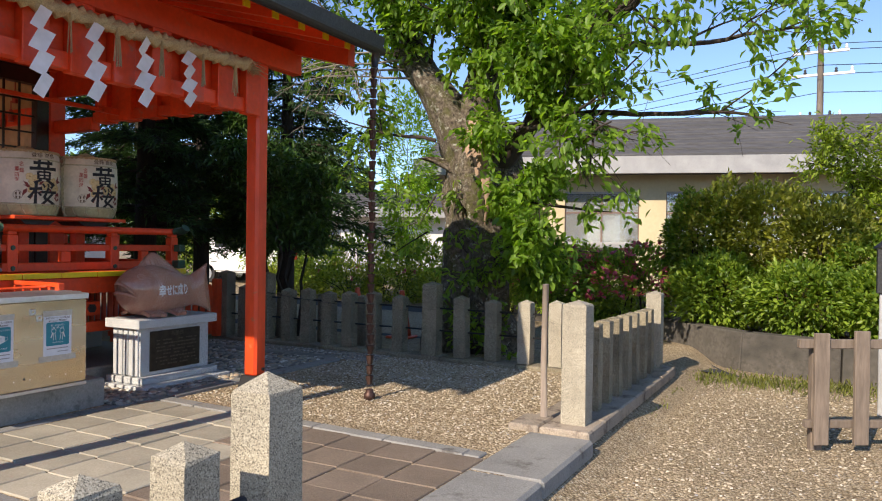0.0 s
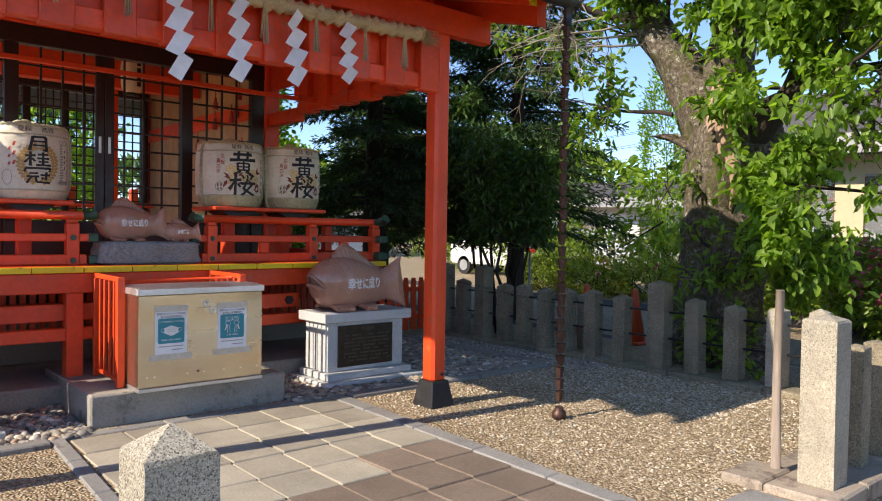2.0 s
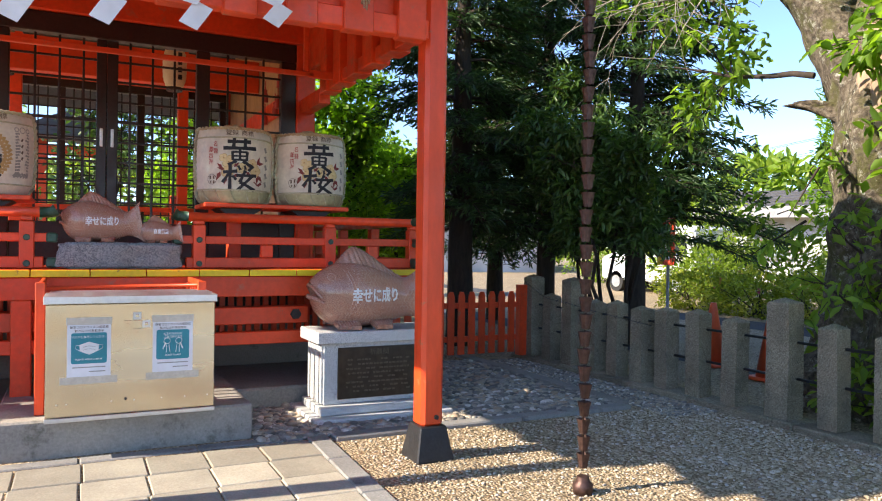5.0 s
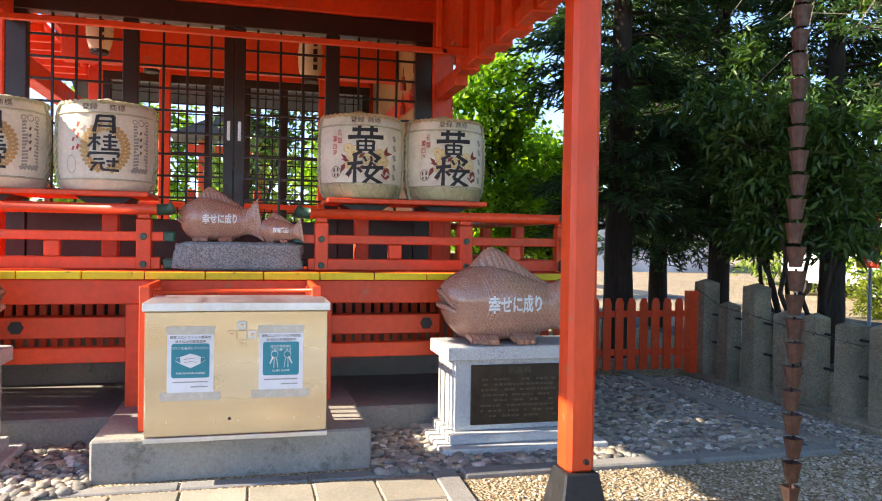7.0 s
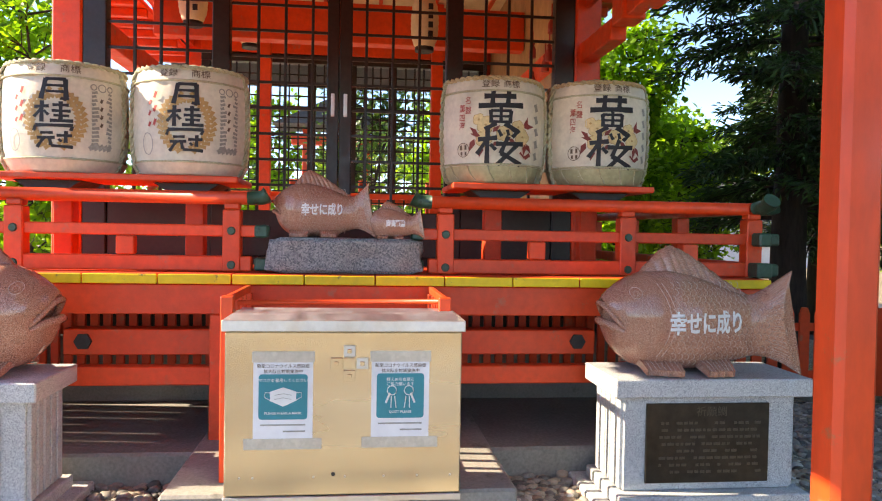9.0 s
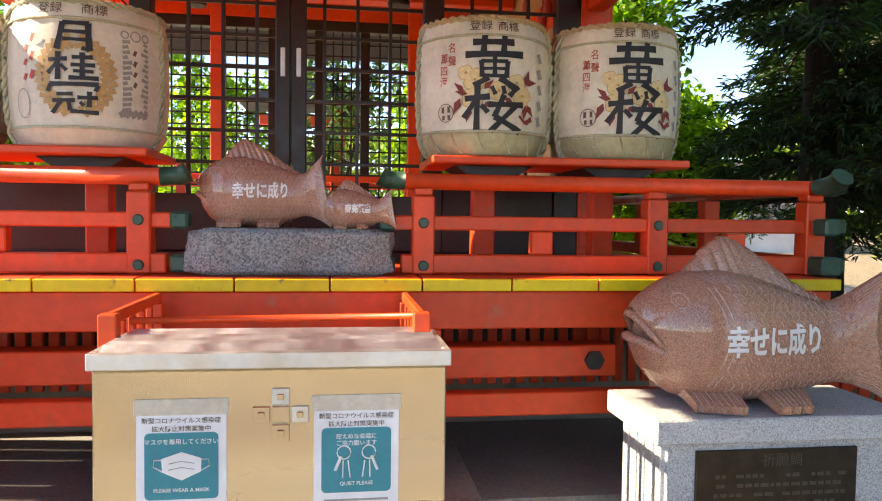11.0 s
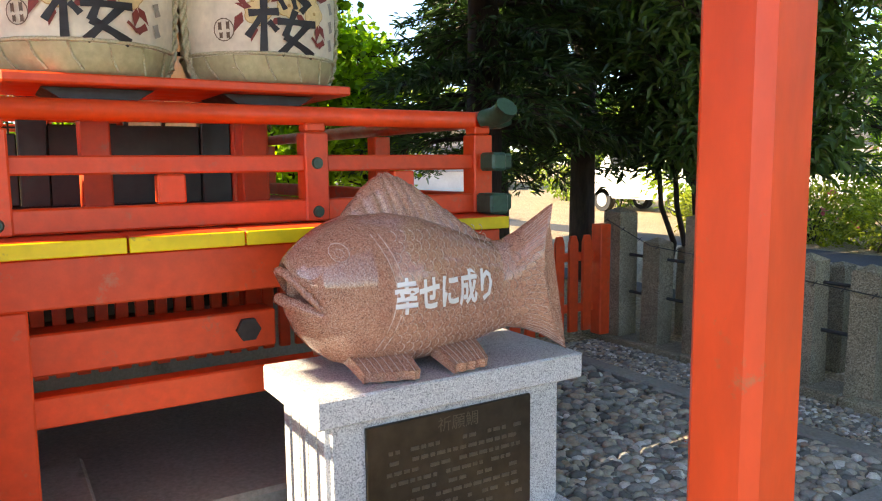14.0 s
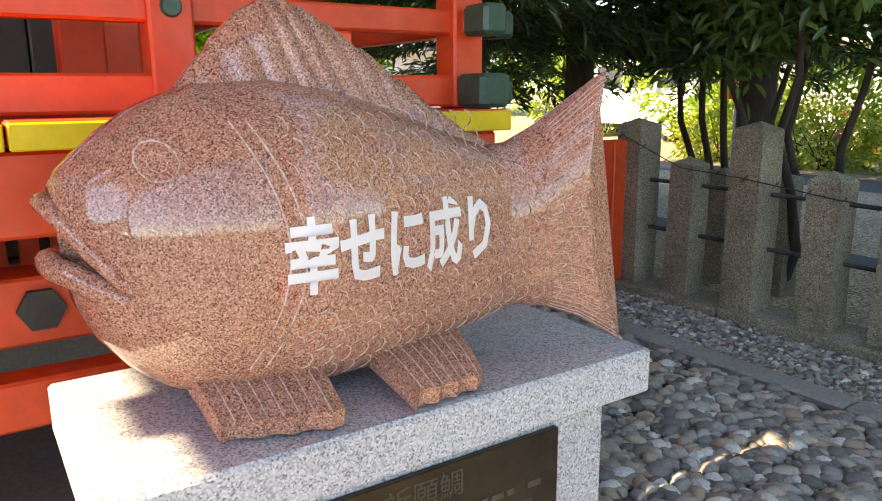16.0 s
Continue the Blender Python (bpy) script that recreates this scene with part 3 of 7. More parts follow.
def build_veranda():
    v = thing("veranda", -6.5, YC, 0.18, "vermilion shrine veranda with yellow board ends", "veranda")
    ya, yb = mirror_y(5.69), 5.69
    n = 13
    for i in range(n):
        y0, y1 = ya + (yb - ya) * i / n, ya + (yb - ya) * (i + 1) / n
        b = part("floor_board", box(-7.09, -5.985, y0 + 0.002, y1 - 0.002, 1.005, 1.052), RED, v)
        part("board_end", box(-5.983, -5.972, y0 + 0.003, y1 - 0.003, 1.003, 1.05, 0.003), YELLOW, b, "yellow painted board end")
    for x in (-7.4, -8.0, -8.6, -9.2, -9.8, -10.4):
        part("floor_board", box(x - 0.298, x + 0.298, 5.12, 5.69, 1.005, 1.05), RED, v)
        part("floor_board", box(x - 0.298, x + 0.298, ya, 1.55, 1.005, 1.05), RED, v)
    part("edge_beam", box(-6.14, -6.01, ya + 0.02, yb - 0.02, 0.85, 1.0), RED, v)
    part("side_edge_beam", box(-10.6, -6.145, yb - 0.14, yb - 0.02, 0.85, 1.0), RED, v)
    part("low_rail", box(-6.12, -6.04, ya + 0.05, yb - 0.05, 0.49, 0.585), RED, v)
    part("middle_beam", box(-6.22, -6.09, mirror_y(4.76), 4.76, 0.635, 0.765), RED, v)
    for y in (1.4, 2.82, 3.95):
        part("veranda_post", box(-6.135, -6.015, y - 0.06, y + 0.06, 0.17, 0.85), RED, v)
    for y in (2.14, 4.66):
        bm = bmesh.new()
        prism(bm, [(y + 0.042 * math.cos(k * 1.0472), 0.705 + 0.042 * math.sin(k * 1.0472)) for k in range(6)], 0, -6.088, -6.068)
        part("hexagon_nail_cover", bm, BLACK, v, "black hexagonal nail cover")
    bm = bmesh.new()
    for i in range(60):
        y = 1.3 + i * 0.07
        cbox(bm, -6.60, -6.575, y, y + 0.045, 0.5, 0.9, 0.003)
    part("under_slats", bm, RED, v, "dim vermilion slats under the floor")
    # unseen boards added on the sunward flank to keep sun off the plinth
    for k in range(7):
        part("flank_skirt_board", box(-7.09 + k * 0.155, -6.94 + k * 0.155, ya + 0.06, ya + 0.085, 0.172, 0.998), DARKWOOD, v)
    part("inner_skirt", box(-7.2, -7.15, 1.3, 5.5, 0.60, 1.0), DARKWOOD, v)
    part("footing", box(-7.25, -7.10, 1.2, 5.55, 0.17, 0.595), CONCRETE, v, "grey concrete footing")
    # balustrade
    for side in (0, 1):
        rail = part("balustrade", box(-6.225, -6.155, 3.86 if side else ya + 0.05, yb - 0.02 if side else 2.94, 1.058, 1.135), RED, v)
        y0, y1 = (3.80, 5.80) if side else (mirror_y(5.80), 2.99)
        part("middle_rail", box(-6.215, -6.165, y0 + 0.03, y1 - 0.03, 1.235, 1.295), RED, rail)
        part("top_rail", tube(bmesh.new(), [(-6.19, y0 + 0.03, 1.435), (-6.19, y1 - 0.03, 1.435)], 0.034, 12), RED, rail)
        posts = (3.95, 4.955, 5.685) if side else (2.84, 1.78, mirror_y(5.685))
        for y in posts:
            part("baluster_post", box(-6.235, -6.145, y - 0.045, y + 0.045, 1.056, 1.375), RED, rail)
            part("post_cap", box(-6.228, -6.152, y - 0.038, y + 0.038, 1.377, 1.408), RED, rail)
            for z in (1.265, 1.09):
                part("nail_cover", tube(bmesh.new(), [(-6.146, y, z), (-6.137, y, z)], [0.023, 0.018], 12), GREEN, rail, "round green nail cover")
        for a, b in zip(posts, posts[1:]):
            m = (a + b) / 2
            part("short_post", box(-6.22, -6.16, m - 0.045, m + 0.045, 1.137, 1.233), RED, rail)
        ends = ((3.80, -1), (5.80, 1)) if side else ((2.99, 1), (mirror_y(5.80), -1))
        for y, s in ends:
            yy = y - s * 0.035
            for z in (1.265, 1.095):
                bm = bmesh.new()
                giboshi_end(bm, yy, z, s)
                part("rail_cap", bm, GREEN, rail, "green metal rail end cap")
            part("rail_cap", tube(bmesh.new(), [(-6.19, yy - s * 0.04, 1.436), (-6.19, yy + s * 0.03, 1.439), (-6.19, yy + s * 0.06, 1.455)], [0.037, 0.037, 0.045], 12), GREEN, rail, "green metal rail end cap")
    # balustrade along the flank
    side = part("side_balustrade", box(-10.5, -6.24, 5.65, 5.72, 1.058, 1.135), RED, v)
    part("middle_rail", box(-10.5, -6.13, 5.66, 5.71, 1.235, 1.295), RED, side)
    part("top_rail", tube(bmesh.new(), [(-10.5, 5.685, 1.437), (-6.10, 5.685, 1.437)], 0.034, 12), RED, side)
    part("rail_cap", tube(bmesh.new(), [(-6.14, 5.685, 1.440), (-6.06, 5.685, 1.444), (-6.01, 5.685, 1.458), (-5.985, 5.685, 1.478)], [0.037, 0.040, 0.043, 0.046], 12), GREEN, side, "upturned green metal rail end cap")
    part("rail_cap", box(-6.128, -6.03, 5.65, 5.72, 1.228, 1.302, 0.01), GREEN, side)
    part("rail_cap", box(-6.14, -6.03, 5.64, 5.73, 1.055, 1.138, 0.01), GREEN, side)
    for x in (-7.1, -8.0, -8.9, -9.8):
        part("baluster_post", box(x - 0.045, x + 0.045, 5.64, 5.73, 1.056, 1.40), RED, side)
    # stone floor under the veranda
    s = box(-11, -5.98, 0.3, 5.85, -0.02, 0.17, 0.015)
    solid("plinth", s, CONCRETE_DARK, "dark concrete plinth under the veranda", "plinth", "structure")
    # barrel shelves
    for side, (y0, y1) in enumerate(((3.99, 5.12), (1.6, 2.86))):
        sh = thing("barrel_shelf", -6.48, (y0 + y1) / 2, 1.05, "vermilion plank shelf for sake barrels", "shelf", "barrel shelves")
        part("plank", box(-6.72, -6.20, y0, y1, 1.515, 1.548), RED, sh)
        for y in (y0 + 0.28, y1 - 0.28):
            part("shelf_leg", box(-6.60, -6.50, y - 0.05, y + 0.05, 1.054, 1.47), RED, sh)
            bm = bmesh.new()
            prism(bm, [(y - 0.17, 1.513), (y + 0.17, 1.513), (y + 0.09, 1.462), (y - 0.09, 1.462)], 0, -6.62, -6.30)
            part("shelf_bracket", bm, BLACK, sh, "black bracket")


build_hall()
build_roof()
build_porch()
build_veranda()


# ---- writing ----
def text_bm(body, height, bold=0.0):
    """Flat writing in the x-y plane, centred, of a given line height."""
    cu = bpy.data.curves.new("writing", "FONT")
    cu.body, cu.size, cu.align_x, cu.align_y, cu.offset = body, 1.0, "CENTER", "CENTER", bold
    cu.resolution_u = 2
    ob = bpy.data.objects.new("writing", cu)
    scene.collection.objects.link(ob)
    me = bpy.data.meshes.new_from_object(ob.evaluated_get(bpy.context.evaluated_depsgraph_get()))
    bpy.data.objects.remove(ob)
    bm = bmesh.new()
    bm.from_mesh(me)
    bmesh.ops.scale(bm, vec=(height, height, height), verts=bm.verts)
    return bm


def put_text(bm, place):
    """Moves each vertex (x, y) of flat writing to place(x, y)."""
    for v in bm.verts:
        v.co = place(v.co.x, v.co.y)
    return bm


def on_front(x, y, z):
    return lambda u, v: Vector((x, y + u, z + v))


def fine_cut(bm, step):
    """Cuts flat writing into small pieces, so that it can follow a curved face."""
    for axis in (0, 1):
        cs = [v.co[axis] for v in bm.verts]
        k = math.floor(min(cs) / step)
        while k * step < max(cs):
            p, n = [0, 0, 0], [0, 0, 0]
            p[axis], n[axis] = k * step, 1
            bmesh.ops.bisect_plane(bm, geom=bm.verts[:] + bm.edges[:] + bm.faces[:], plane_co=p, plane_no=n)
            k += 1
    return bm


# ---- offering box ----
def build_platform():
    p = thing("box_platform", -5.8, 3.44, 0, "weathered concrete platform under the offering box", "platform")
    part("slab", box(-6.5, -5.235, 2.72, 4.16, -0.02, 0.222, 0.012), CONCRETE, p)


def poster(x, y, z, words, sub, kind):
    w, h = 0.225, 0.335
    p = thing("poster", x, y, z - h / 2, "white poster with a teal panel taped to the box", "poster", "posters")
    part("sheet", box(x, x + 0.002, y - w / 2, y + w / 2, z - h / 2, z + h / 2, 0.0005), PAPER, p)
    part("tape", box(x + 0.0005, x + 0.003, y - 0.118, y + 0.118, z + h / 2 - 0.03, z + h / 2 + 0.012, 0.0005), TAPE, p)
    part("tape", box(x + 0.0005, x + 0.003, y - 0.148, y + 0.148, z - h / 2 - 0.03, z - h / 2 + 0.012, 0.0005), TAPE, p)
    bm = bmesh.new()
    pz = z + 0.005
    out = []
    for cy, cz, a0 in ((0.08, 0.075, 0), (-0.08, 0.075, 90), (-0.08, -0.075, 180), (0.08, -0.075, 270)):
        out += [(y + cy + 0.012 * math.cos(radians(a0 + k * 30)), pz + cz + 0.012 * math.sin(radians(a0 + k * 30))) for k in range(4)]
    prism(bm, out, 0, x + 0.0022, x + 0.0035)
    panel = part("panel", bm, TEAL, p, "teal printed panel")
    for i, line in enumerate(words):
        part("writing", put_text(text_bm(line, 0.0165 if i < 2 else 0.0155, 0.008), on_front(x + 0.004, y, z + (0.123, 0.102, 0.068, 0.05)[i])), BROWNINK if i < 2 else WHITE, panel)
    part("writing", put_text(text_bm(sub, 0.014, 0.01), on_front(x + 0.0045, y, z - 0.058)), WHITE, panel)
    bm = bmesh.new()
    for zz, a, b in ((-0.103, -0.085, 0.085), (-0.128, 0.0, 0.085)):
        cbox(bm, x + 0.0022, x + 0.003, y + a, y + b, z + zz - 0.003, z + zz + 0.003, 0.0003)
    part("small_print", bm, GREYINK, p)
    bm = bmesh.new()
    if kind == "mask":
        pts = [(-0.05, 0.025), (0, 0.042), (0.05, 0.025), (0.048, -0.01), (0, -0.032), (-0.048, -0.01)]
        prism(bm, [(y + a, z + b) for a, b in pts], 0, x + 0.0036, x + 0.005)
        part("mask_picture", bm, WHITE, panel)
        for s in (-1, 1):
            bm = bmesh.new()
            tube(bm, [(x + 0.0045, y + s * 0.049, z + 0.022), (x + 0.0045, y + s * 0.068, z + 0.022), (x + 0.0045, y + s * 0.07, z + 0.005), (x + 0.0045, y + s * 0.048, z - 0.008)], 0.002, 5)
            part("mask_loop", bm, WHITE, panel)
        for k in (0.012, -0.004):
            bm = bmesh.new()
            tube(bm, [(x + 0.0052, y - 0.032, z + k), (x + 0.0052, y, z + k + 0.006), (x + 0.0052, y + 0.032, z + k)], 0.001, 4)
            part("mask_fold", bm, GREYINK, panel)
    else:
        for s in (-1, 1):
            bm = bmesh.new()
            c = [(x + 0.0045, y + s * 0.033 + 0.018 * math.cos(k * 0.5236), z + 0.026 + 0.018 * math.sin(k * 0.5236)) for k in range(13)]
            tube(bm, c, 0.002, 5)
            tube(bm, [(x + 0.0045, y + s * 0.022, z + 0.004), (x + 0.0045, y + s * 0.016, z - 0.042)], 0.002, 5)
            tube(bm, [(x + 0.0045, y + s * 0.035, z + 0.004), (x + 0.0045, y + s * 0.036, z - 0.042)], 0.002, 5)
            tube(bm, [(x + 0.0045, y + s * 0.056, z - 0.022), (x + 0.0045, y + s * 0.040, z + 0.016)], 0.0045, 5)
            part("round_symbol", bm, WHITE, panel)


def build_offering_box():
    b = thing("offering_box", -5.3, 3.445, 0.20, "brass-toned metal offering box with a slotted lid", "offering box")
    x0, x1, y0, y1 = -5.47, -5.125, 2.992, 3.90
    part("body", box(x0, x1, y0, y1, 0.253, 0.885, 0.004), STEEL, b)
    part("foot_strip", box(x0 - 0.004, x1 + 0.005, y0 - 0.004, y1 + 0.004, 0.224, 0.251, 0.003), ALU, b)
    lid = part("lid_frame", box(x1 - 0.012, x1 + 0.012, y0 - 0.012, y1 + 0.012, 0.888, 0.932, 0.003), ALU, b, "dull aluminium lid rim")
    for ya, yb in ((y0 - 0.012, y0 + 0.01), (y1 - 0.01, y1 + 0.012)):
        part("lid_side", box(x0 - 0.01, x1 - 0.014, ya, yb, 0.888, 0.932, 0.003), ALU, lid)
    for i in range(6):
        x = x0 + 0.02 + i * 0.055
        bm = bmesh.new()
        prism(bm, [(0.925, x - 0.018), (0.945, x), (0.925, x + 0.018), (0.915, x)], 1, y0 + 0.012, y1 - 0.012)
        part("lid_slat", bm, ALU, lid)
    # black plate under the slats stands in for the unlit inside of the box
    part("coin_floor", box(x0 + 0.01, x1 - 0.016, y0 + 0.012, y1 - 0.012, 0.888, 0.905, 0.002), BLACK, b)
    # crest of five squares
    cy, cz = 3.462, 0.765
    for dy, dz, m in ((0, 0, STEEL), (0.05, 0, ALU), (-0.05, 0, WHITE), (0, 0.048, ALU), (0, -0.048, WHITE)):
        c = part("crest_square", box(x1 + 0.001, x1 + 0.006, cy + dy - 0.023, cy + dy + 0.023, cz + dz - 0.022, cz + dz + 0.022, 0.002), STEEL if m is WHITE else m, b)
        if dy or dz:
            part("crest_stud", box(x1 + 0.007, x1 + 0.011, cy + dy - 0.009, cy + dy + 0.009, cz + dz - 0.008, cz + dz + 0.008, 0.002), STEEL, c)
    part("keyhole", tube(bmesh.new(), [(x1 - 0.002, 3.405, 0.335), (x1 + 0.003, 3.405, 0.335)], 0.008, 10), BLACK, b)
    for y in (3.05, 3.10, 3.33, 3.45, 3.60, 3.73, 3.86):
        part("rivet", tube(bmesh.new(), [(x1 - 0.001, y, 0.325), (x1 + 0.0025, y, 0.325)], 0.004, 6), ALU, b)
    poster(x1 + 0.001, 3.212, 0.632, ("新型コロナウイルス感染症", "拡大防止対策実施中", "マスクを着用してください"), "PLEASE WEAR A MASK", "mask")
    poster(x1 + 0.001, 3.660, 0.634, ("新型コロナウイルス感染症", "拡大防止対策実施中", "控えめな会話に", "ご協力願います"), "QUIET PLEASE", "quiet")
    # red guard rails beside the box
    g = thing("guard_rail", -5.7, 3.44, 0.20, "vermilion guard rail round the offering box", "guard rail")
    for s, y in ((0, 2.955), (1, 3.86)):
        side = part("side_frame", box(-5.98, -5.40, y - 0.012, y + 0.012, 0.965, 1.0, 0.004), RED_WORN, g)
        part("frame_post", box(-5.42, -5.37, y - 0.026, y + 0.026, 0.224, 0.998, 0.004), RED_WORN, side)
        part("frame_post", box(-5.98, -5.94, y - 0.02, y + 0.02, 0.224, 0.963, 0.004), RED_WORN, side)
        part("foot_rail", box(-5.938, -5.422, y - 0.012, y + 0.012, 0.26, 0.29, 0.004), RED_WORN, side)
        for i in range(4):
            x = -5.85 + i * 0.11
            part("bar", box(x - 0.012, x + 0.012, y - 0.01, y + 0.01, 0.292, 0.963, 0.003), RED_WORN, side)
    part("back_rod", tube(bmesh.new(), [(-5.55, 2.97, 0.955), (-5.55, 3.85, 0.965)], 0.011, 8), RED_WORN, g)


# ---- stone fish ----
STATIONS = (  # top y, top z, bottom y, bottom z, half width, sideways bend, hollow of the trailing edge
    (4.624, 0.974, 4.634, 0.842, 0.050, 0, 0), (4.636, 0.992, 4.642, 0.800, 0.080, 0, 0), (4.660, 1.014, 4.665, 0.752, 0.112, 0, 0),
    (4.700, 1.047, 4.705, 0.706, 0.140, 0, 0), (4.750, 1.079, 4.755, 0.668, 0.162, 0, 0), (4.820, 1.108, 4.830, 0.643, 0.178, 0, 0),
    (4.930, 1.116, 4.950, 0.640, 0.178, 0, 0), (5.040, 1.096, 5.060, 0.645, 0.168, 0, 0), (5.150, 1.062, 5.165, 0.660, 0.148, 0.004, 0),
    (5.250, 1.025, 5.255, 0.681, 0.132, 0.016, 0.004), (5.320, 1.002, 5.320, 0.702, 0.104, 0.036, 0.010), (5.370, 1.008, 5.370, 0.716, 0.082, 0.062, 0.018),
    (5.415, 1.042, 5.425, 0.710, 0.062, 0.094, 0.030), (5.455, 1.083, 5.485, 0.686, 0.046, 0.124, 0.044), (5.484, 1.115, 5.532, 0.654, 0.033, 0.148, 0.055), (5.497, 1.127, 5.560, 0.634, 0.016, 0.160, 0.060))


def fish_section(s):
    f = s * (len(STATIONS) - 1)
    i = min(int(f), len(STATIONS) - 2)
    u = f - i
    return [STATIONS[i][k] * (1 - u) + STATIONS[i + 1][k] * u for k in range(7)]


def mouth_gap(y):
    """Heights between which the open mouth is cut in, at a distance y along the head."""
    f = (y - 4.622) / (4.705 - 4.622)
    return 0.874 - 0.050 * f, 0.944 - 0.112 * f


def fish_point(s, a, grow=0.0):
    """A point on the fish's skin: s along the body, a the angle round it (0 at its face, pi/2 on top)."""
    yt, zt, yb, zb, w, bend, hollow = fish_section(s)
    c, sn = math.cos(a), math.sin(a)
    px = math.copysign(abs(c) ** 0.88, c)
    pz = math.copysign(abs(sn) ** 0.88, sn)
    h = (pz + 1) / 2
    p = Vector(((w + grow) * px + bend, yb + (yt - yb) * h - hollow * (1 - pz * pz), zb + (zt - zb) * h + grow * pz))
    lo, hi = mouth_gap(p.y)
    if p.y < 4.705 and lo < p.z < hi:
        k = min(1.0, min(p.z - lo, hi - p.z) / 0.006)
        p.x *= 1 - 0.62 * k
        p.y += (4.712 - p.y) * 0.85 * k
    return p


def fish_face(y, z, grow):
    """The place on the fish's face behind (y, z)."""
    for k in range(1, 400):
        yt, zt, yb, zb, w, bend, hollow = fish_section(k / 400)
        h = (z - zb) / (zt - zb)
        if not 0.02 < h < 0.98:
            if k > 260:
                return 0.0
            h = max(0.02, min(0.98, h))
        q = abs(2 * h - 1)
        if yb + (yt - yb) * h - hollow * (1 - q * q) >= y:
            q = q ** (1 / 0.88)
            return (w * math.sqrt(max(0.0, 1 - q * q)) ** 0.88) + bend + grow
    return 0.0


def ribbon(bm, pts, w):
    """A fine raised line along the skin."""
    tube(bm, pts, w, 4, False)


def build_fish(name, label, x, y, z, size, flip, words, text_h, fine=True, tall=1.0):
    """A carved sea bream; at size 1 it is a metre long. All in one mesh, with the white letters and carved lines as further materials."""
    bm = bmesh.new()
    n, m = 96, 72
    rings = [[bm.verts.new(fish_point(i / n, 2 * math.pi * k / m)) for k in range(m)] for i in range(n + 1)]
    for r, q in zip(rings, rings[1:]):
        for k in range(m):
            bm.faces.new((r[k], r[(k + 1) % m], q[(k + 1) % m], q[k])).smooth = True
    bm.faces.new(rings[0][::-1])
    bm.faces.new(rings[-1])
    # lips
    for tip, zin, r in ((0.950, 0.838, 0.0145), (0.866, 0.822, 0.019)):
        half = [(0.0, 4.616, tip), (0.036, 4.622, tip - 0.006), (0.066, 4.640, tip * 0.76 + zin * 0.24), (0.090, 4.664, tip * 0.45 + zin * 0.55), (0.112, 4.694, tip * 0.12 + zin * 0.88), (0.126, 4.712, zin - 0.003)]
        line = [(-p, q, w) for p, q, w in half[:0:-1]] + half
        tube(bm, line, [0.006, r * 0.8, r, r, r, r, r, r, r, r * 0.8, 0.006], 12)
    # back fin with thick slanting ribs and a saw-toothed rim
    k = 12
    top = ((4.800, 1.090), (4.835, 1.142), (4.885, 1.200), (4.930, 1.232), (4.955, 1.234), (5.015, 1.208), (5.090, 1.162), (5.190, 1.098), (5.290, 1.036), (5.365, 0.992))
    rows = []
    steps = k * 6
    for i in range(steps + 1):
        f = i / steps * (len(top) - 1)
        j = min(int(f), len(top) - 2)
        u = f - j
        ty, tz = top[j][0] * (1 - u) + top[j + 1][0] * u, top[j][1] * (1 - u) + top[j + 1][1] * u
        by = 4.80 + (5.355 - 4.80) * i / steps
        bz = fish_point(min(0.999, 0.33 + 0.36 * i / steps), math.pi / 2).z - 0.035
        wave = (i % 6) / 6
        rib = 0.0145 + 0.0075 * abs(math.sin(math.pi * wave)) ** 0.6
        notch = 0.007 * wave if 5 < i < steps - 4 else 0.0
        bx = 0.030 * max(0.0, (by - 5.25) / 0.1) ** 1.5
        row = []
        for side in (1, -1):
            col = [(side * rib * 2.1 + bx, by, bz), (side * rib * 1.5 + bx, by * 0.72 + ty * 0.28, bz + (tz - bz) * 0.33), (side * rib + bx, by * 0.4 + ty * 0.6, bz + (tz - bz) * 0.66), (side * rib * 0.55 + bx, ty, tz - notch)]
            row += [bm.verts.new(c) for c in (col if side > 0 else col[::-1])]
        rows.append(row)
    for r, q in zip(rows, rows[1:]):
        for j in range(7):
            bm.faces.new((r[j], q[j], q[j + 1], r[j + 1])).smooth = j != 3
    bm.faces.new(rows[0]); bm.faces.new(rows[-1][::-1])
    # thin spread fins lying on the stone, scalloped at the outer edge
    ribs = []
    for side in (1, -1):
        for ia, ib, oa, ob, da, db in ((4.775, 4.955, 4.785, 4.945, 0.196, 0.222), (5.040, 5.230, 5.052, 5.195, 0.226, 0.214)):
            g, up, dn = 16, [], []
            for i in range(g + 1):
                u = i / g
                out = da + (db - da) * u - 0.013 * abs(math.sin(3.5 * math.pi * u)) ** 0.8
                iy, oy = ia + (ib - ia) * u, oa + (ob - oa) * u
                row, low = [], []
                for k in range(4):
                    w = k / 3
                    px, py = 0.05 + (out - 0.05) * w, iy + (oy - iy) * w
                    pz = 0.712 - 0.030 * w - 0.016 * w * w * w
                    row.append(bm.verts.new((side * px, py, pz)))
                    low.append(bm.verts.new((side * (px - 0.006 * (k == 3)), py, pz - 0.036 + 0.008 * (k == 3))))
                if i % 2 == 0 and 0 < i < g:
                    ribs.append([v.co + Vector((0, 0, 0.0006)) for v in row])
                up.append(row)
                dn.append(low)
            for r, q, r2, q2 in zip(up, up[1:], dn, dn[1:]):
                for j in range(3):
                    bm.faces.new((r[j], q[j], q[j + 1], r[j + 1])); bm.faces.new((r2[j], r2[j + 1], q2[j + 1], q2[j]))
                bm.faces.new((r[3], q[3], q2[3], r2[3]))
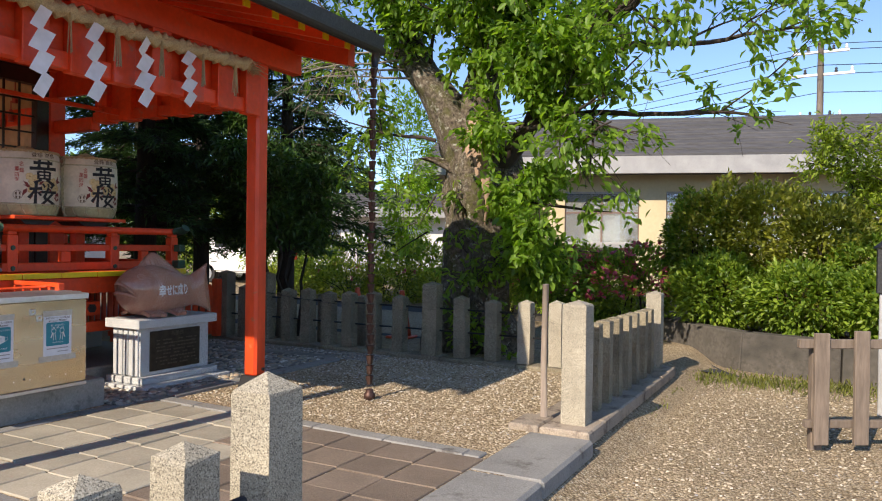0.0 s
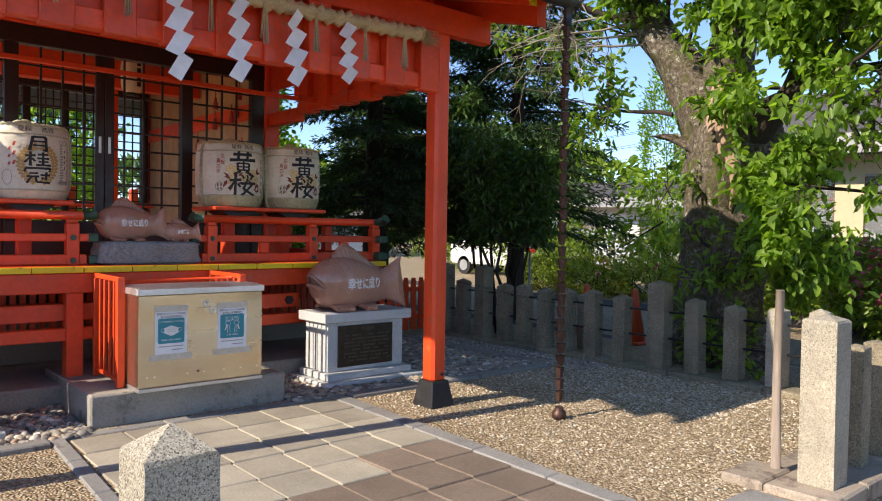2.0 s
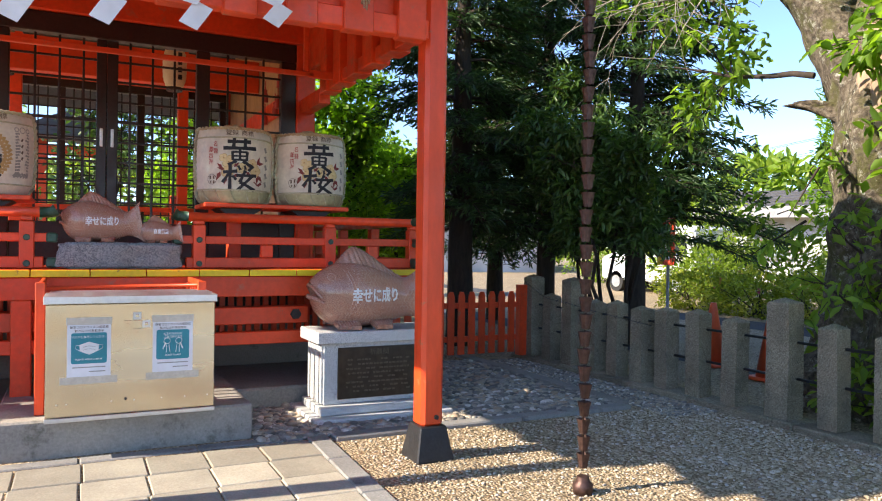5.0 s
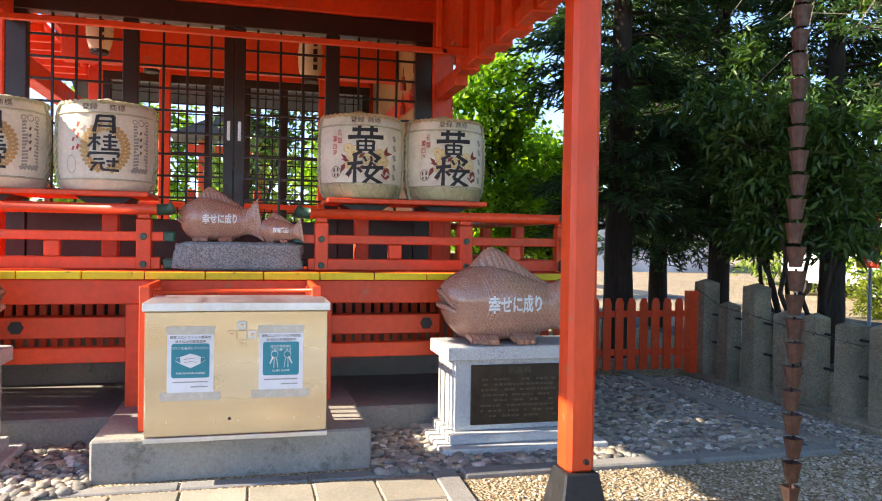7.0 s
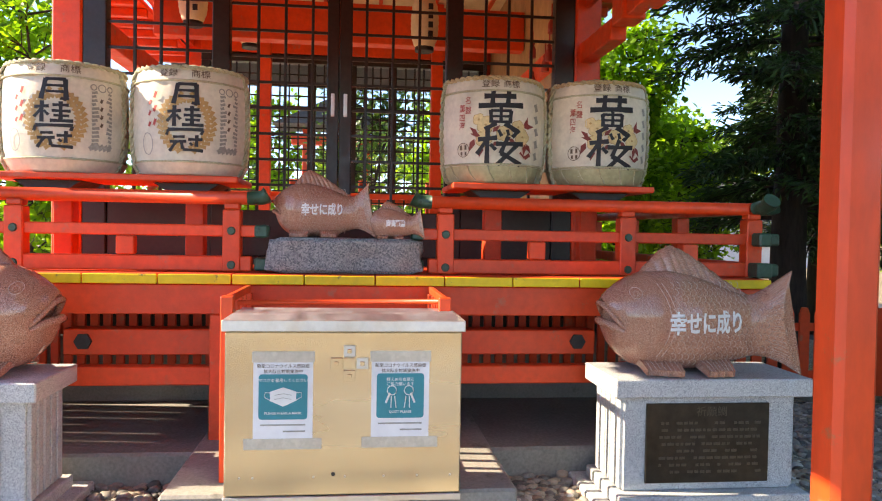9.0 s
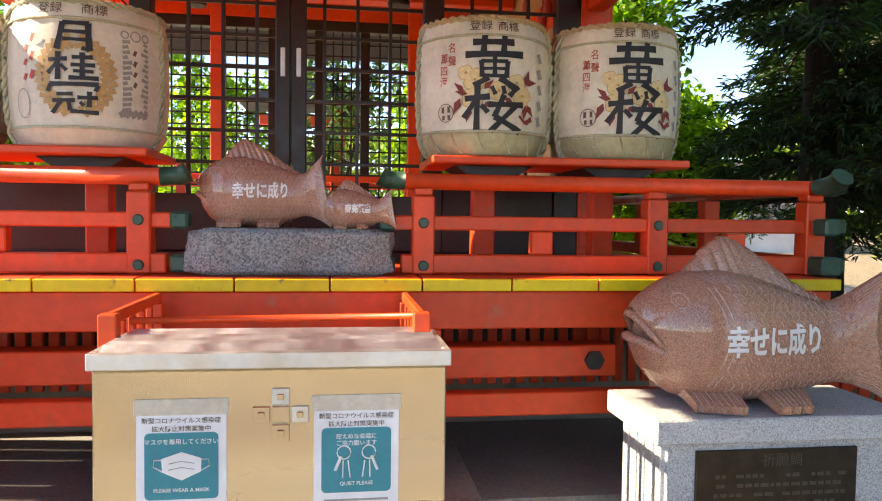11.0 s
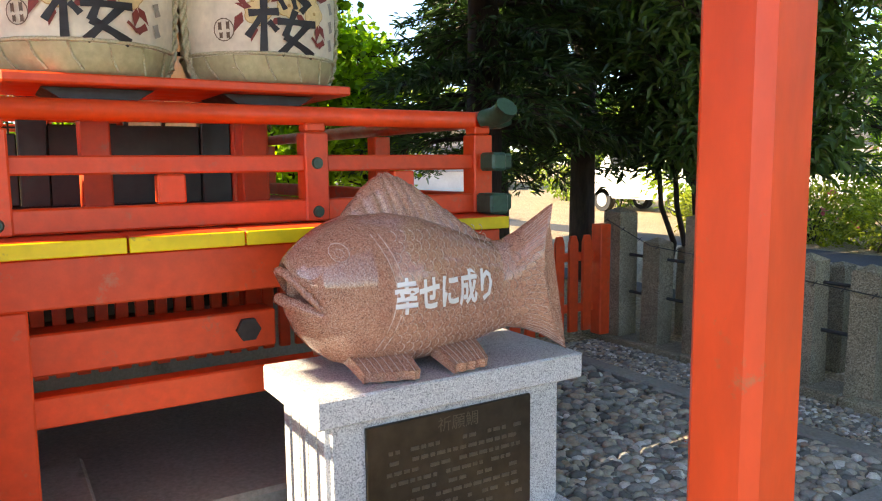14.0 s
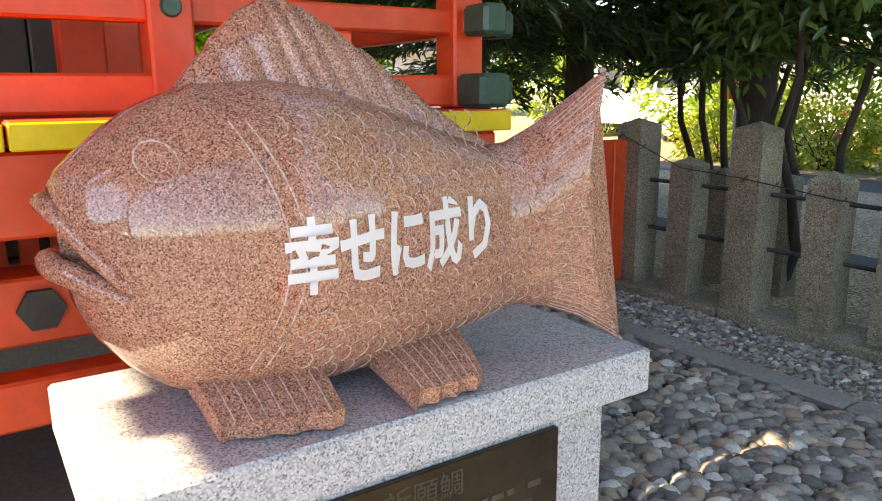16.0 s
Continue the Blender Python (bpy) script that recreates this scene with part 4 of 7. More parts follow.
            for r, r2 in ((up[0], dn[0]), (up[-1], dn[-1])):
                for j in range(3):
                    bm.faces.new((r[j], r[j + 1], r2[j + 1], r2[j]))
    bmesh.ops.recalc_face_normals(bm, faces=bm.faces)
    # carved lines: eye, gill, scales
    lines = bmesh.new()
    for pts in ribs:
        ribbon(lines, pts, 0.0011)
    for side in (1, -1):
        def skin(yy, zz, g=0.0):
            return Vector((side * fish_face(yy, zz, g), yy, zz))
        ribbon(lines, [skin(4.748 + 0.026 * math.cos(a * 0.524), 1.010 + 0.026 * math.sin(a * 0.524)) for a in range(13)], 0.0017)
        ribbon(lines, [skin(4.748 + 0.012 * math.cos(a * 0.785), 1.008 + 0.012 * math.sin(a * 0.785)) for a in range(9)], 0.0009)
        for shift in (0.0, 0.022):
            ribbon(lines, [skin(4.842 + shift + 0.052 * math.sin(a * 0.3142), 1.058 - 0.034 * a) for a in range(11)], 0.0017)
        if fine:
            for row in range(13):
                for col in range(19):
                    yy, zz = 4.90 + col * 0.030 + (row % 2) * 0.015, 0.69 + row * 0.030
                    pts = [(yy + 0.015 * math.sin(a), zz + 0.015 * math.cos(a)) for a in (0.15, 0.8, 1.57, 2.35, 3.0)]
                    if all(fish_face(p, q, 0) > 0.035 for p, q in pts):
                        ribbon(lines, [skin(p, q) for p, q in pts], 0.0014)
            for i in range(24):
                a = -1.30 + i * 0.113
                ribbon(lines, [fish_point(f, a if side > 0 else math.pi - a) for f in (0.80, 0.86, 0.92, 0.985)], 0.0011)
    # letters
    letters = fine_cut(text_bm(words, text_h, 0.032), 0.016)
    for v in letters.verts:
        u, w = 0.78 * (-v.co.x if flip else v.co.x), v.co.y * 1.12
        yy, zz = 5.075 + u, 0.873 + w + u * 0.02
        v.co = Vector((fish_face(yy, zz, 0.0022), yy, zz))
    me = bpy.data.meshes.new(name)
    bm.to_mesh(me)
    me.materials.append(FISH)
    me.materials.append(FISH_LINE)
    me.materials.append(WHITE)
    full = bmesh.new()
    full.from_mesh(me)
    for extra, idx in ((lines, 1), (letters, 2)):
        t = bpy.data.meshes.new("t")
        extra.to_mesh(t)
        n0 = len(full.faces)
        full.from_mesh(t)
        full.faces.ensure_lookup_table()
        for f in full.faces[n0:]:
            f.material_index = idx
        bpy.data.meshes.remove(t)
    for v in full.verts:
        # the head swings back from the walker
        v.co.x -= 0.065 * min(1.0, max(0.0, (4.97 - v.co.y) / 0.35)) ** 1.2
        v.co.x -= 0.008
        v.co.y += 0.012 * min(1.0, max(0.0, (4.78 - v.co.y) / 0.16)) + 0.024 * min(1.0, max(0.0, (5.40 - v.co.y) / 0.3))
        d = (v.co.y - 5.14) * size
        v.co = Vector((x + v.co.x * size, y + (-d if flip else d), z + (v.co.z - 0.632) * size * tall))
    if flip:
        bmesh.ops.reverse_faces(full, faces=full.faces)
    full.to_mesh(me)
    for b in (bm, lines, letters, full):
        b.free()
    return tagged(new(name, me), label, "fish statue", "stone fish")


FISH_LINE = granite("carved_pale_granite", [(0, (0.42, 0.26, 0.20)), (0.5, (0.60, 0.43, 0.35)), (1, (0.72, 0.58, 0.50))], 0.5, 300, 0.05)


def build_pedestal(flip):
    """Granite stand of a fish, with its bronze plaque."""
    def yy(y):
        return 6.83 - y if flip else y
    p = thing("fish_pedestal", -5.65, yy(5.11), 0, "pale grey granite pedestal with a dark bronze plaque", "pedestal", "fish pedestals")
    part("cap_stone", box(-5.875, -5.425, yy(4.64), yy(5.58), 0.548, 0.632, 0.006), GREY_GRANITE, p)
    body = part("body", box(-5.82, -5.475, yy(4.70), yy(5.51), 0.115, 0.546, 0.004), GREY_GRANITE, p)
    for k, s in enumerate((4.695, 5.515)):
        for i in range(5):
            x = -5.815 + i * 0.068
            part("side_slab", box(x, x + 0.054, yy(s - 0.012), yy(s + 0.012), 0.12, 0.545, 0.004), GREY_GRANITE, body)
    part("base_step", box(-5.87, -5.39, yy(4.655), yy(5.56), 0.055, 0.113, 0.006), GREY_GRANITE, p)
    part("base_slab", box(-5.95, -5.30, yy(4.585), yy(5.635), -0.02, 0.053, 0.008), GREY_GRANITE, p)
    plq = part("plaque", box(-5.474, -5.462, yy(4.80), yy(5.39), 0.15, 0.515, 0.002), BRONZE, p, "dark bronze plaque with faint lettering")
    bm = bmesh.new()
    rr = random.Random(4)
    for r in range(8):
        z = 0.425 - r * 0.032
        a = 4.86 + rr.random() * 0.04
        while a < 5.33:
            b = a + 0.012 + rr.random() * 0.02
            if rr.random() < 0.8:
                cbox(bm, -5.463, -5.4605, min(yy(a), yy(b)), max(yy(a), yy(b)), z - 0.006, z + 0.006, 0.0005)
            a = b + 0.008
    part("lettering", bm, FAINTINK, plq)["kind"] = "stuff"
    part("heading", put_text(text_bm("祈願鯛", 0.05, 0.0), on_front(-5.4605, yy(5.11), 0.475)), FAINTINK, plq)


def rough_block(name, x0, x1, y0, y1, z0, z1, mat, label, category, amount=0.02, seed=3):
    """A quarried block with a broken face."""
    bm = bmesh.new()
    bmesh.ops.create_cube(bm, size=1.0)
    bmesh.ops.subdivide_edges(bm, edges=bm.edges[:], cuts=14, use_grid_fill=True)
    for v in bm.verts:
        c = v.co
        q = Vector((x0 + (c.x + 0.5) * (x1 - x0), y0 + (c.y + 0.5) * (y1 - y0), z0 + (c.z + 0.5) * (z1 - z0)))
        d = noise.fractal(q * 9 + Vector((seed, 0, 0)), 0.8, 2.0, 5) * amount
        edge = sum(1 for k in c if abs(k) > 0.44)
        q -= Vector((c.x, c.y, c.z * 0.4)) * (0.05 if edge > 1 else 0.0)
        q += Vector((c.x, c.y, 0)).normalized() * d if abs(c.x) + abs(c.y) > 0.3 else Vector((0, 0, d * 0.3))
        q.z = max(q.z, z0)
        v.co = q
    for f in bm.faces:
        f.smooth = True
    return solid(name, bm, mat, label, category)


# ---- sake barrels ----
def build_barrel(y, r, h, kind, turn=0.0):
    x, z0 = -6.47, 1.549
    b = thing("sake_barrel", x, y, z0, "straw-wrapped sake barrel with %s" % ("black brush marks and cream flowers" if kind else "black brush marks in a gold wreath"), "barrel", "sake barrels")
    bm = bmesh.new()
    n = 40
    prof = [(0.80, 0.0), (0.86, 0.02), (0.93, 0.09), (0.975, 0.2), (1.0, 0.4), (1.0, 0.6), (0.985, 0.8), (0.96, 0.9), (0.93, 0.955), (0.86, 0.985), (0.5, 0.995)]
    rr = random.Random(int(y * 100))
    wob = [rr.uniform(-0.008, 0.008) for _ in range(n)]
    rings = []
    for q, hh in prof:
        rings.append([bm.verts.new((x + (r * q + wob[k] * r * 2) * math.cos(6.28319 * k / n), y + (r * q + wob[k] * r * 2) * math.sin(6.28319 * k / n), z0 + h * hh + wob[(k * 3) % n] * 0.6)) for k in range(n)])
    for a, c in zip(rings[2:], rings[3:]):
        for k in range(n):
            bm.faces.new((a[k], a[(k + 1) % n], c[(k + 1) % n], c[k])).smooth = True
    bm.faces.new(rings[-1])
    part("wrap", bm, BARREL, b, "pale straw mat wrap")
    bm = bmesh.new()
    rings = [[bm.verts.new((x + (r * q + 0.003 * (k % 2) + wob[k] * r * 2) * math.cos(6.28319 * k / n), y + (r * q + 0.003 * (k % 2) + wob[k] * r * 2) * math.sin(6.28319 * k / n), z0 + h * hh)) for k in range(n)] for q, hh in ((0.80, 0.0), (0.865, 0.02), (0.935, 0.09), (0.97, 0.155 if kind else 0.11))]
    for a, c in zip(rings, rings[1:]):
        for k in range(n):
            bm.faces.new((a[k], a[(k + 1) % n], c[(k + 1) % n], c[k])).smooth = True
    bm.faces.new(rings[0][::-1])
    part("foot_wrap", bm, BARRELFOOT if kind else BARREL, b, "bound straw foot")

    def at(u, v, g=0.004):
        """u metres round from the middle of the label, v metres up."""
        a = u / r + turn
        hh = (v - z0) / 0.615
        q = np.interp(hh, [p[1] for p in prof], [p[0] for p in prof])
        return Vector((x + (r * q + g) * math.cos(a), y + (r * q + g) * math.sin(a), z0 + hh * h))

    def flat(outline, mat, name, g=0.004, parent=b, label=""):
        bmm = bmesh.new()
        bmm.faces.new([bmm.verts.new((u, v, 0)) for u, v in outline])
        fine_cut(bmm, 0.03)
        for vv in bmm.verts:
            vv.co = at(vv.co.x, z0 + vv.co.y, g)
        return part(name, bmm, mat, parent, label)

    def strokes(name, segs, mat, g):
        bmm = bmesh.new()
        for u0, v0, u1, v1, w in segs:
            d = Vector((u1 - u0, v1 - v0)).normalized()
            nn = Vector((-d.y, d.x)) * w / 2
            e = d * w * 0.35
            k = 6
            for s in range(k):
                a0, a1 = s / k, (s + 1) / k
                p = [(u0 + (u1 - u0) * a, v0 + (v1 - v0) * a, 0.78 + 0.5 * abs(a - 0.45)) for a in (a0, a1)]
                q = [(p[0][0] + nn.x * p[0][2], p[0][1] + nn.y * p[0][2]), (p[1][0] + nn.x * p[1][2], p[1][1] + nn.y * p[1][2]), (p[1][0] - nn.x * p[1][2], p[1][1] - nn.y * p[1][2]), (p[0][0] - nn.x * p[0][2], p[0][1] - nn.y * p[0][2])]
                bmm.faces.new([bmm.verts.new(at(a, z0 + c, g)) for a, c in q])
        o = part(name, bmm, mat, b)
        if len(segs) > 4:
            o["kind"] = "stuff"

    if kind:
        for u, v, q0 in ((-0.125, 0.355, 0.034), (-0.088, 0.325, 0.050), (-0.098, 0.245, 0.046), (0.012, 0.278, 0.046), (0.092, 0.318, 0.038), (0.118, 0.262, 0.046)):
            def petals(grow):
                return [(0.01 + u + q0 * grow * (0.84 + 0.16 * abs(math.cos(2.5 * k * 0.2094))) * math.cos(k * 0.2094), v + q0 * grow * (0.84 + 0.16 * abs(math.cos(2.5 * k * 0.2094))) * math.sin(k * 0.2094)) for k in range(30)]
            f = flat(petals(1.06), GOLDINK, "flower", 0.0028)
            flat(petals(0.98), CREAMINK, "petal_fill", 0.0034, f)
            flat([(0.01 + u + 0.007 * math.cos(k * 1.05), v + 0.007 * math.sin(k * 1.05)) for k in range(6)], GOLDINK, "flower_heart", 0.0042, f)
        for u, v, a, l in ((-0.165, 0.21, -2.0, 0.040), (-0.115, 0.175, -1.8, 0.036), (-0.155, 0.295, 2.4, 0.030), (-0.145, 0.27, 2.9, 0.030), (0.145, 0.345, 1.3, 0.036), (0.165, 0.325, 0.1, 0.038), (0.135, 0.19, -1.7, 0.034), (0.165, 0.20, -0.9, 0.034), (-0.03, 0.305, 0.8, 0.03), (0.06, 0.235, -0.6, 0.03), (-0.04, 0.215, -2.4, 0.028)):
            c, sn = math.cos(a), math.sin(a)
            flat([(0.01 + u - l * c, v - l * sn), (0.01 + u - 0.3 * l * c - 0.42 * l * sn, v - 0.3 * l * sn + 0.42 * l * c), (0.01 + u + l * c, v + l * sn), (0.01 + u - 0.3 * l * c + 0.42 * l * sn, v - 0.3 * l * sn - 0.42 * l * c)], LEAFINK, "printed_leaf", 0.0037)
        for seg in ((-0.088, 0.486, 0.088, 0.490, 0.030), (-0.038, 0.520, -0.044, 0.440, 0.027), (0.046, 0.522, 0.040, 0.442, 0.027), (-0.118, 0.432, 0.130, 0.440, 0.031),
                    (-0.052, 0.408, -0.048, 0.336, 0.022), (0.058, 0.408, 0.052, 0.336, 0.024), (-0.052, 0.404, 0.060, 0.406, 0.018), (-0.046, 0.372, 0.054, 0.374, 0.015), (-0.048, 0.342, 0.054, 0.342, 0.018), (0.003, 0.432, 0.003, 0.342, 0.020),
                    (-0.022, 0.334, -0.082, 0.298, 0.027), (0.024, 0.334, 0.090, 0.292, 0.031),
                    (-0.118, 0.242, -0.016, 0.252, 0.027), (-0.066, 0.300, -0.070, 0.098, 0.027), (-0.072, 0.236, -0.124, 0.160, 0.024), (-0.052, 0.216, -0.022, 0.184, 0.022),
                    (-0.010, 0.296, 0.008, 0.262, 0.020), (0.038, 0.300, 0.046, 0.266, 0.020), (0.108, 0.300, 0.066, 0.258, 0.023),
                    (-0.022, 0.218, 0.132, 0.222, 0.026), (0.044, 0.262, 0.004, 0.164, 0.025), (0.004, 0.168, 0.124, 0.104, 0.029), (0.096, 0.216, -0.012, 0.102, 0.026)):
            strokes("brush_mark", [seg], INK, 0.007)
        strokes("red_seal_flourish", [(0.115, 0.175, 0.150, 0.145, 0.012), (0.150, 0.145, 0.185, 0.168, 0.024)], LEAFINK, 0.006)
        for ch, u, v in (("名", -0.178, 0.463), ("聲", -0.176, 0.405), ("薫", -0.213, 0.418), ("四", -0.213, 0.365), ("海", -0.213, 0.318)):
            t = fine_cut(text_bm(ch, 0.047, 0.006), 0.03)
            for q in t.verts:
                q.co = at(u + q.co.x * 0.8, z0 + v + q.co.y, 0.006)
            part("red_writing", t, REDINK, b)
        strokes("grey_side_script", [(0.225, 0.46 - i * 0.07, 0.24, 0.42 - i * 0.07, 0.03) for i in range(5)], GREYINK, 0.006)
        ring = [(-0.205 + 0.036 * math.cos(k * 0.4189), 0.185 + 0.036 * 1.1 * math.sin(k * 0.4189)) for k in range(16)]
        strokes("seal_ring", [(*p, *q, 0.004) for p, q in zip(ring, ring[1:] + ring[:1])] + [(-0.225, 0.198, -0.212, 0.198, 0.03), (-0.196, 0.2, -0.184, 0.2, 0.03), (-0.222, 0.165, -0.21, 0.165, 0.022), (-0.196, 0.165, -0.184, 0.165, 0.024)], BROWNINK, 0.006)
    else:
        segs = []
        for s in (-1, 1):
            for k in range(15):
                a = -1.45 + k * 0.19
                cu, cv = 0.005 + s * 0.118 * math.cos(a), 0.285 + 0.140 * math.sin(a)
                da = a + math.pi / 2
                tu, tv = s * math.cos(da), math.sin(da)
                for o in (-0.7, 0.7):
                    c, sn = math.cos(o), math.sin(o)
                    du, dv = tu * c - tv * sn, tu * sn + tv * c
                    segs.append((cu, cv, cu + du * 0.042, cv + dv * 0.042, 0.021))
        strokes("gold_wreath", segs, GOLDINK, 0.004)
        for seg in ((-0.036, 0.500, -0.058, 0.388, 0.024), (-0.038, 0.497, 0.056, 0.499, 0.020), (0.052, 0.500, 0.056, 0.386, 0.025), (-0.034, 0.462, 0.046, 0.463, 0.016), (-0.036, 0.430, 0.046, 0.431, 0.016), (0.056, 0.388, 0.030, 0.396, 0.018),
                    (-0.088, 0.344, -0.020, 0.350, 0.018), (-0.052, 0.378, -0.054, 0.264, 0.021), (-0.054, 0.336, -0.090, 0.290, 0.017), (-0.044, 0.326, -0.022, 0.302, 0.016), (-0.004, 0.357, 0.068, 0.360, 0.017), (0.032, 0.378, 0.032, 0.276, 0.020), (-0.008, 0.326, 0.076, 0.328, 0.017), (0.000, 0.301, 0.070, 0.302, 0.015), (-0.016, 0.273, 0.088, 0.275, 0.019),
                    (-0.084, 0.246, 0.088, 0.250, 0.020), (-0.082, 0.246, -0.092, 0.216, 0.017), (0.086, 0.248, 0.076, 0.222, 0.017), (-0.060, 0.206, -0.002, 0.208, 0.016), (-0.076, 0.180, 0.006, 0.182, 0.017), (-0.044, 0.180, -0.078, 0.128, 0.018), (-0.018, 0.180, -0.012, 0.140, 0.018), (-0.012, 0.138, 0.088, 0.134, 0.018), (0.014, 0.194, 0.084, 0.196, 0.017), (0.056, 0.220, 0.054, 0.156, 0.019), (0.022, 0.176, 0.036, 0.162, 0.015)):
            strokes("brush_mark", [seg], INK, 0.007)
        rr2 = random.Random(5)
        mist = [(0.175, 0.135 + i * 0.022, 0.175 + rr2.uniform(0.018, 0.04), 0.142 + i * 0.022, 0.016) for i in range(15)] + [(0.285, 0.135 + i * 0.022, 0.285 - rr2.uniform(0.015, 0.035), 0.142 + i * 0.022, 0.016) for i in range(15)]
        strokes("grey_side_print", mist + [(0.165 + i * 0.012, 0.148 + 0.012 * (i % 2), 0.178 + i * 0.012, 0.128 + 0.016 * (i % 2), 0.02) for i in range(10)], GREYINK, 0.005)
        for u0 in (0.185, 0.23, 0.275):
            ring = [(u0 + (0.021 if u0 == 0.23 else 0.015) * math.cos(k * 0.4833), 0.475 + (0.021 if u0 == 0.23 else 0.015) * math.sin(k * 0.4833)) for k in range(13)]
            strokes("medallion", [(*p, *q, 0.007) for p, q in zip(ring, ring[1:] + ring[:1])], GREYINK, 0.005)
        strokes("side_script", [(0.218, 0.405 - i * 0.045, 0.23, 0.40 - i * 0.045, 0.026) for i in range(4)], BROWNINK, 0.007)
        strokes("red_side_script", [(-0.165, 0.44 - i * 0.075, -0.15, 0.435 - i * 0.075, 0.04) for i in range(3)] + [(-0.195, 0.40 - i * 0.06, -0.182, 0.395 - i * 0.06, 0.03) for i in range(3)], REDINK, 0.006)
        ring = [(-0.205 + 0.033 * math.cos(k * 0.4189), 0.17 + 0.06 * math.sin(k * 0.4189)) for k in range(16)]
        strokes("seal_ring", [(*p, *q, 0.005) for p, q in zip(ring, ring[1:] + ring[:1])], GREYINK, 0.006)
    for body, u in (("登録", -0.055), ("商標", 0.065)) if kind else (("登録", -0.09), ("商標", 0.075)):
        t = fine_cut(text_bm(body, 0.05, 0.004), 0.03)
        for v in t.verts:
            v.co = at(u + v.co.x, z0 + 0.557 + v.co.y * 0.95, 0.006)
        part("writing", t, BROWNINK, b)
    # bands and ropes
    for hh, rad in ((0.845, 0.006), (0.17 if kind else 0.12, 0.007)):
        q = np.interp(hh, [p[1] for p in prof], [p[0] for p in prof])
        part("band", tube(bmesh.new(), [(x + (r * q + 0.004) * math.cos(k * 0.19635), y + (r * q + 0.004) * math.sin(k * 0.19635), z0 + h * hh) for k in range(33)], rad, 6, False), ROPE_PALE, b)
    part("rim_rope", rope([(x + r * 0.93 * math.cos(k * 0.19635), y + r * 0.93 * math.sin(k * 0.19635), z0 + h * 0.968) for k in range(33)], 0.013, 2), ROPE if kind else ROPE_PALE, b)
    part("knot", rope([(x + 0.02, y - 0.09, z0 + h), (x + 0.03, y - 0.03, z0 + h + 0.03), (x + 0.01, y + 0.04, z0 + h + 0.024), (x + 0.03, y + 0.10, z0 + h)], 0.02, 2), ROPE if kind else ROPE_PALE, b)
    for s in (-1, 1):
        a = turn + s * (1.32 if kind else 1.22)
        pts = [(x + (r * q + 0.008) * math.cos(a), y + (r * q + 0.008) * math.sin(a), z0 + h * hh) for q, hh in prof[1:-1]]
        part("side_rope", rope(pts, 0.014, 2), ROPE_PALE, b)
    if kind:
        for k in range(8):
            a = turn - 1.4 + k * 0.4
            p = [(x + (r * q + 0.004) * math.cos(a + d), y + (r * q + 0.004) * math.sin(a + d), z0 + h * hh) for q, hh, d in ((0.86, 0.02, 0.12), (0.93, 0.09, 0.02), (0.965, 0.16, -0.02))]
            part("foot_tie", tube(bmesh.new(), p, 0.004, 5), ROPE_PALE, b)


def rope(pts, r, strands=3, twist=26.0):
    """A twisted rope through points."""
    bm = bmesh.new()
    P = [Vector(p) for p in pts]
    out = []
    total = 0.0
    for i in range(len(P) - 1):
        seg = (P[i + 1] - P[i]).length
        k = max(2, int(seg / (r * 0.9)))
        for j in range(k):
            out.append((P[i].lerp(P[i + 1], j / k), (P[i + 1] - P[i]).normalized(), total + seg * j / k))
        total += seg
    out.append((P[-1], (P[-1] - P[-2]).normalized(), total))
    for s in range(strands):
        line = []
        for p, d, l in out:
            up = Vector((0, 0, 1)) if abs(d.z) < 0.9 else Vector((1, 0, 0))
            a = d.cross(up).normalized()
            b = d.cross(a)
            th = l / (r * twist) * 6.28319 * 4 + 6.28319 * s / strands
            line.append(p + (a * math.cos(th) + b * math.sin(th)) * r * 0.55)
        tube(bm, line, r * 0.62, 6)
    return bm


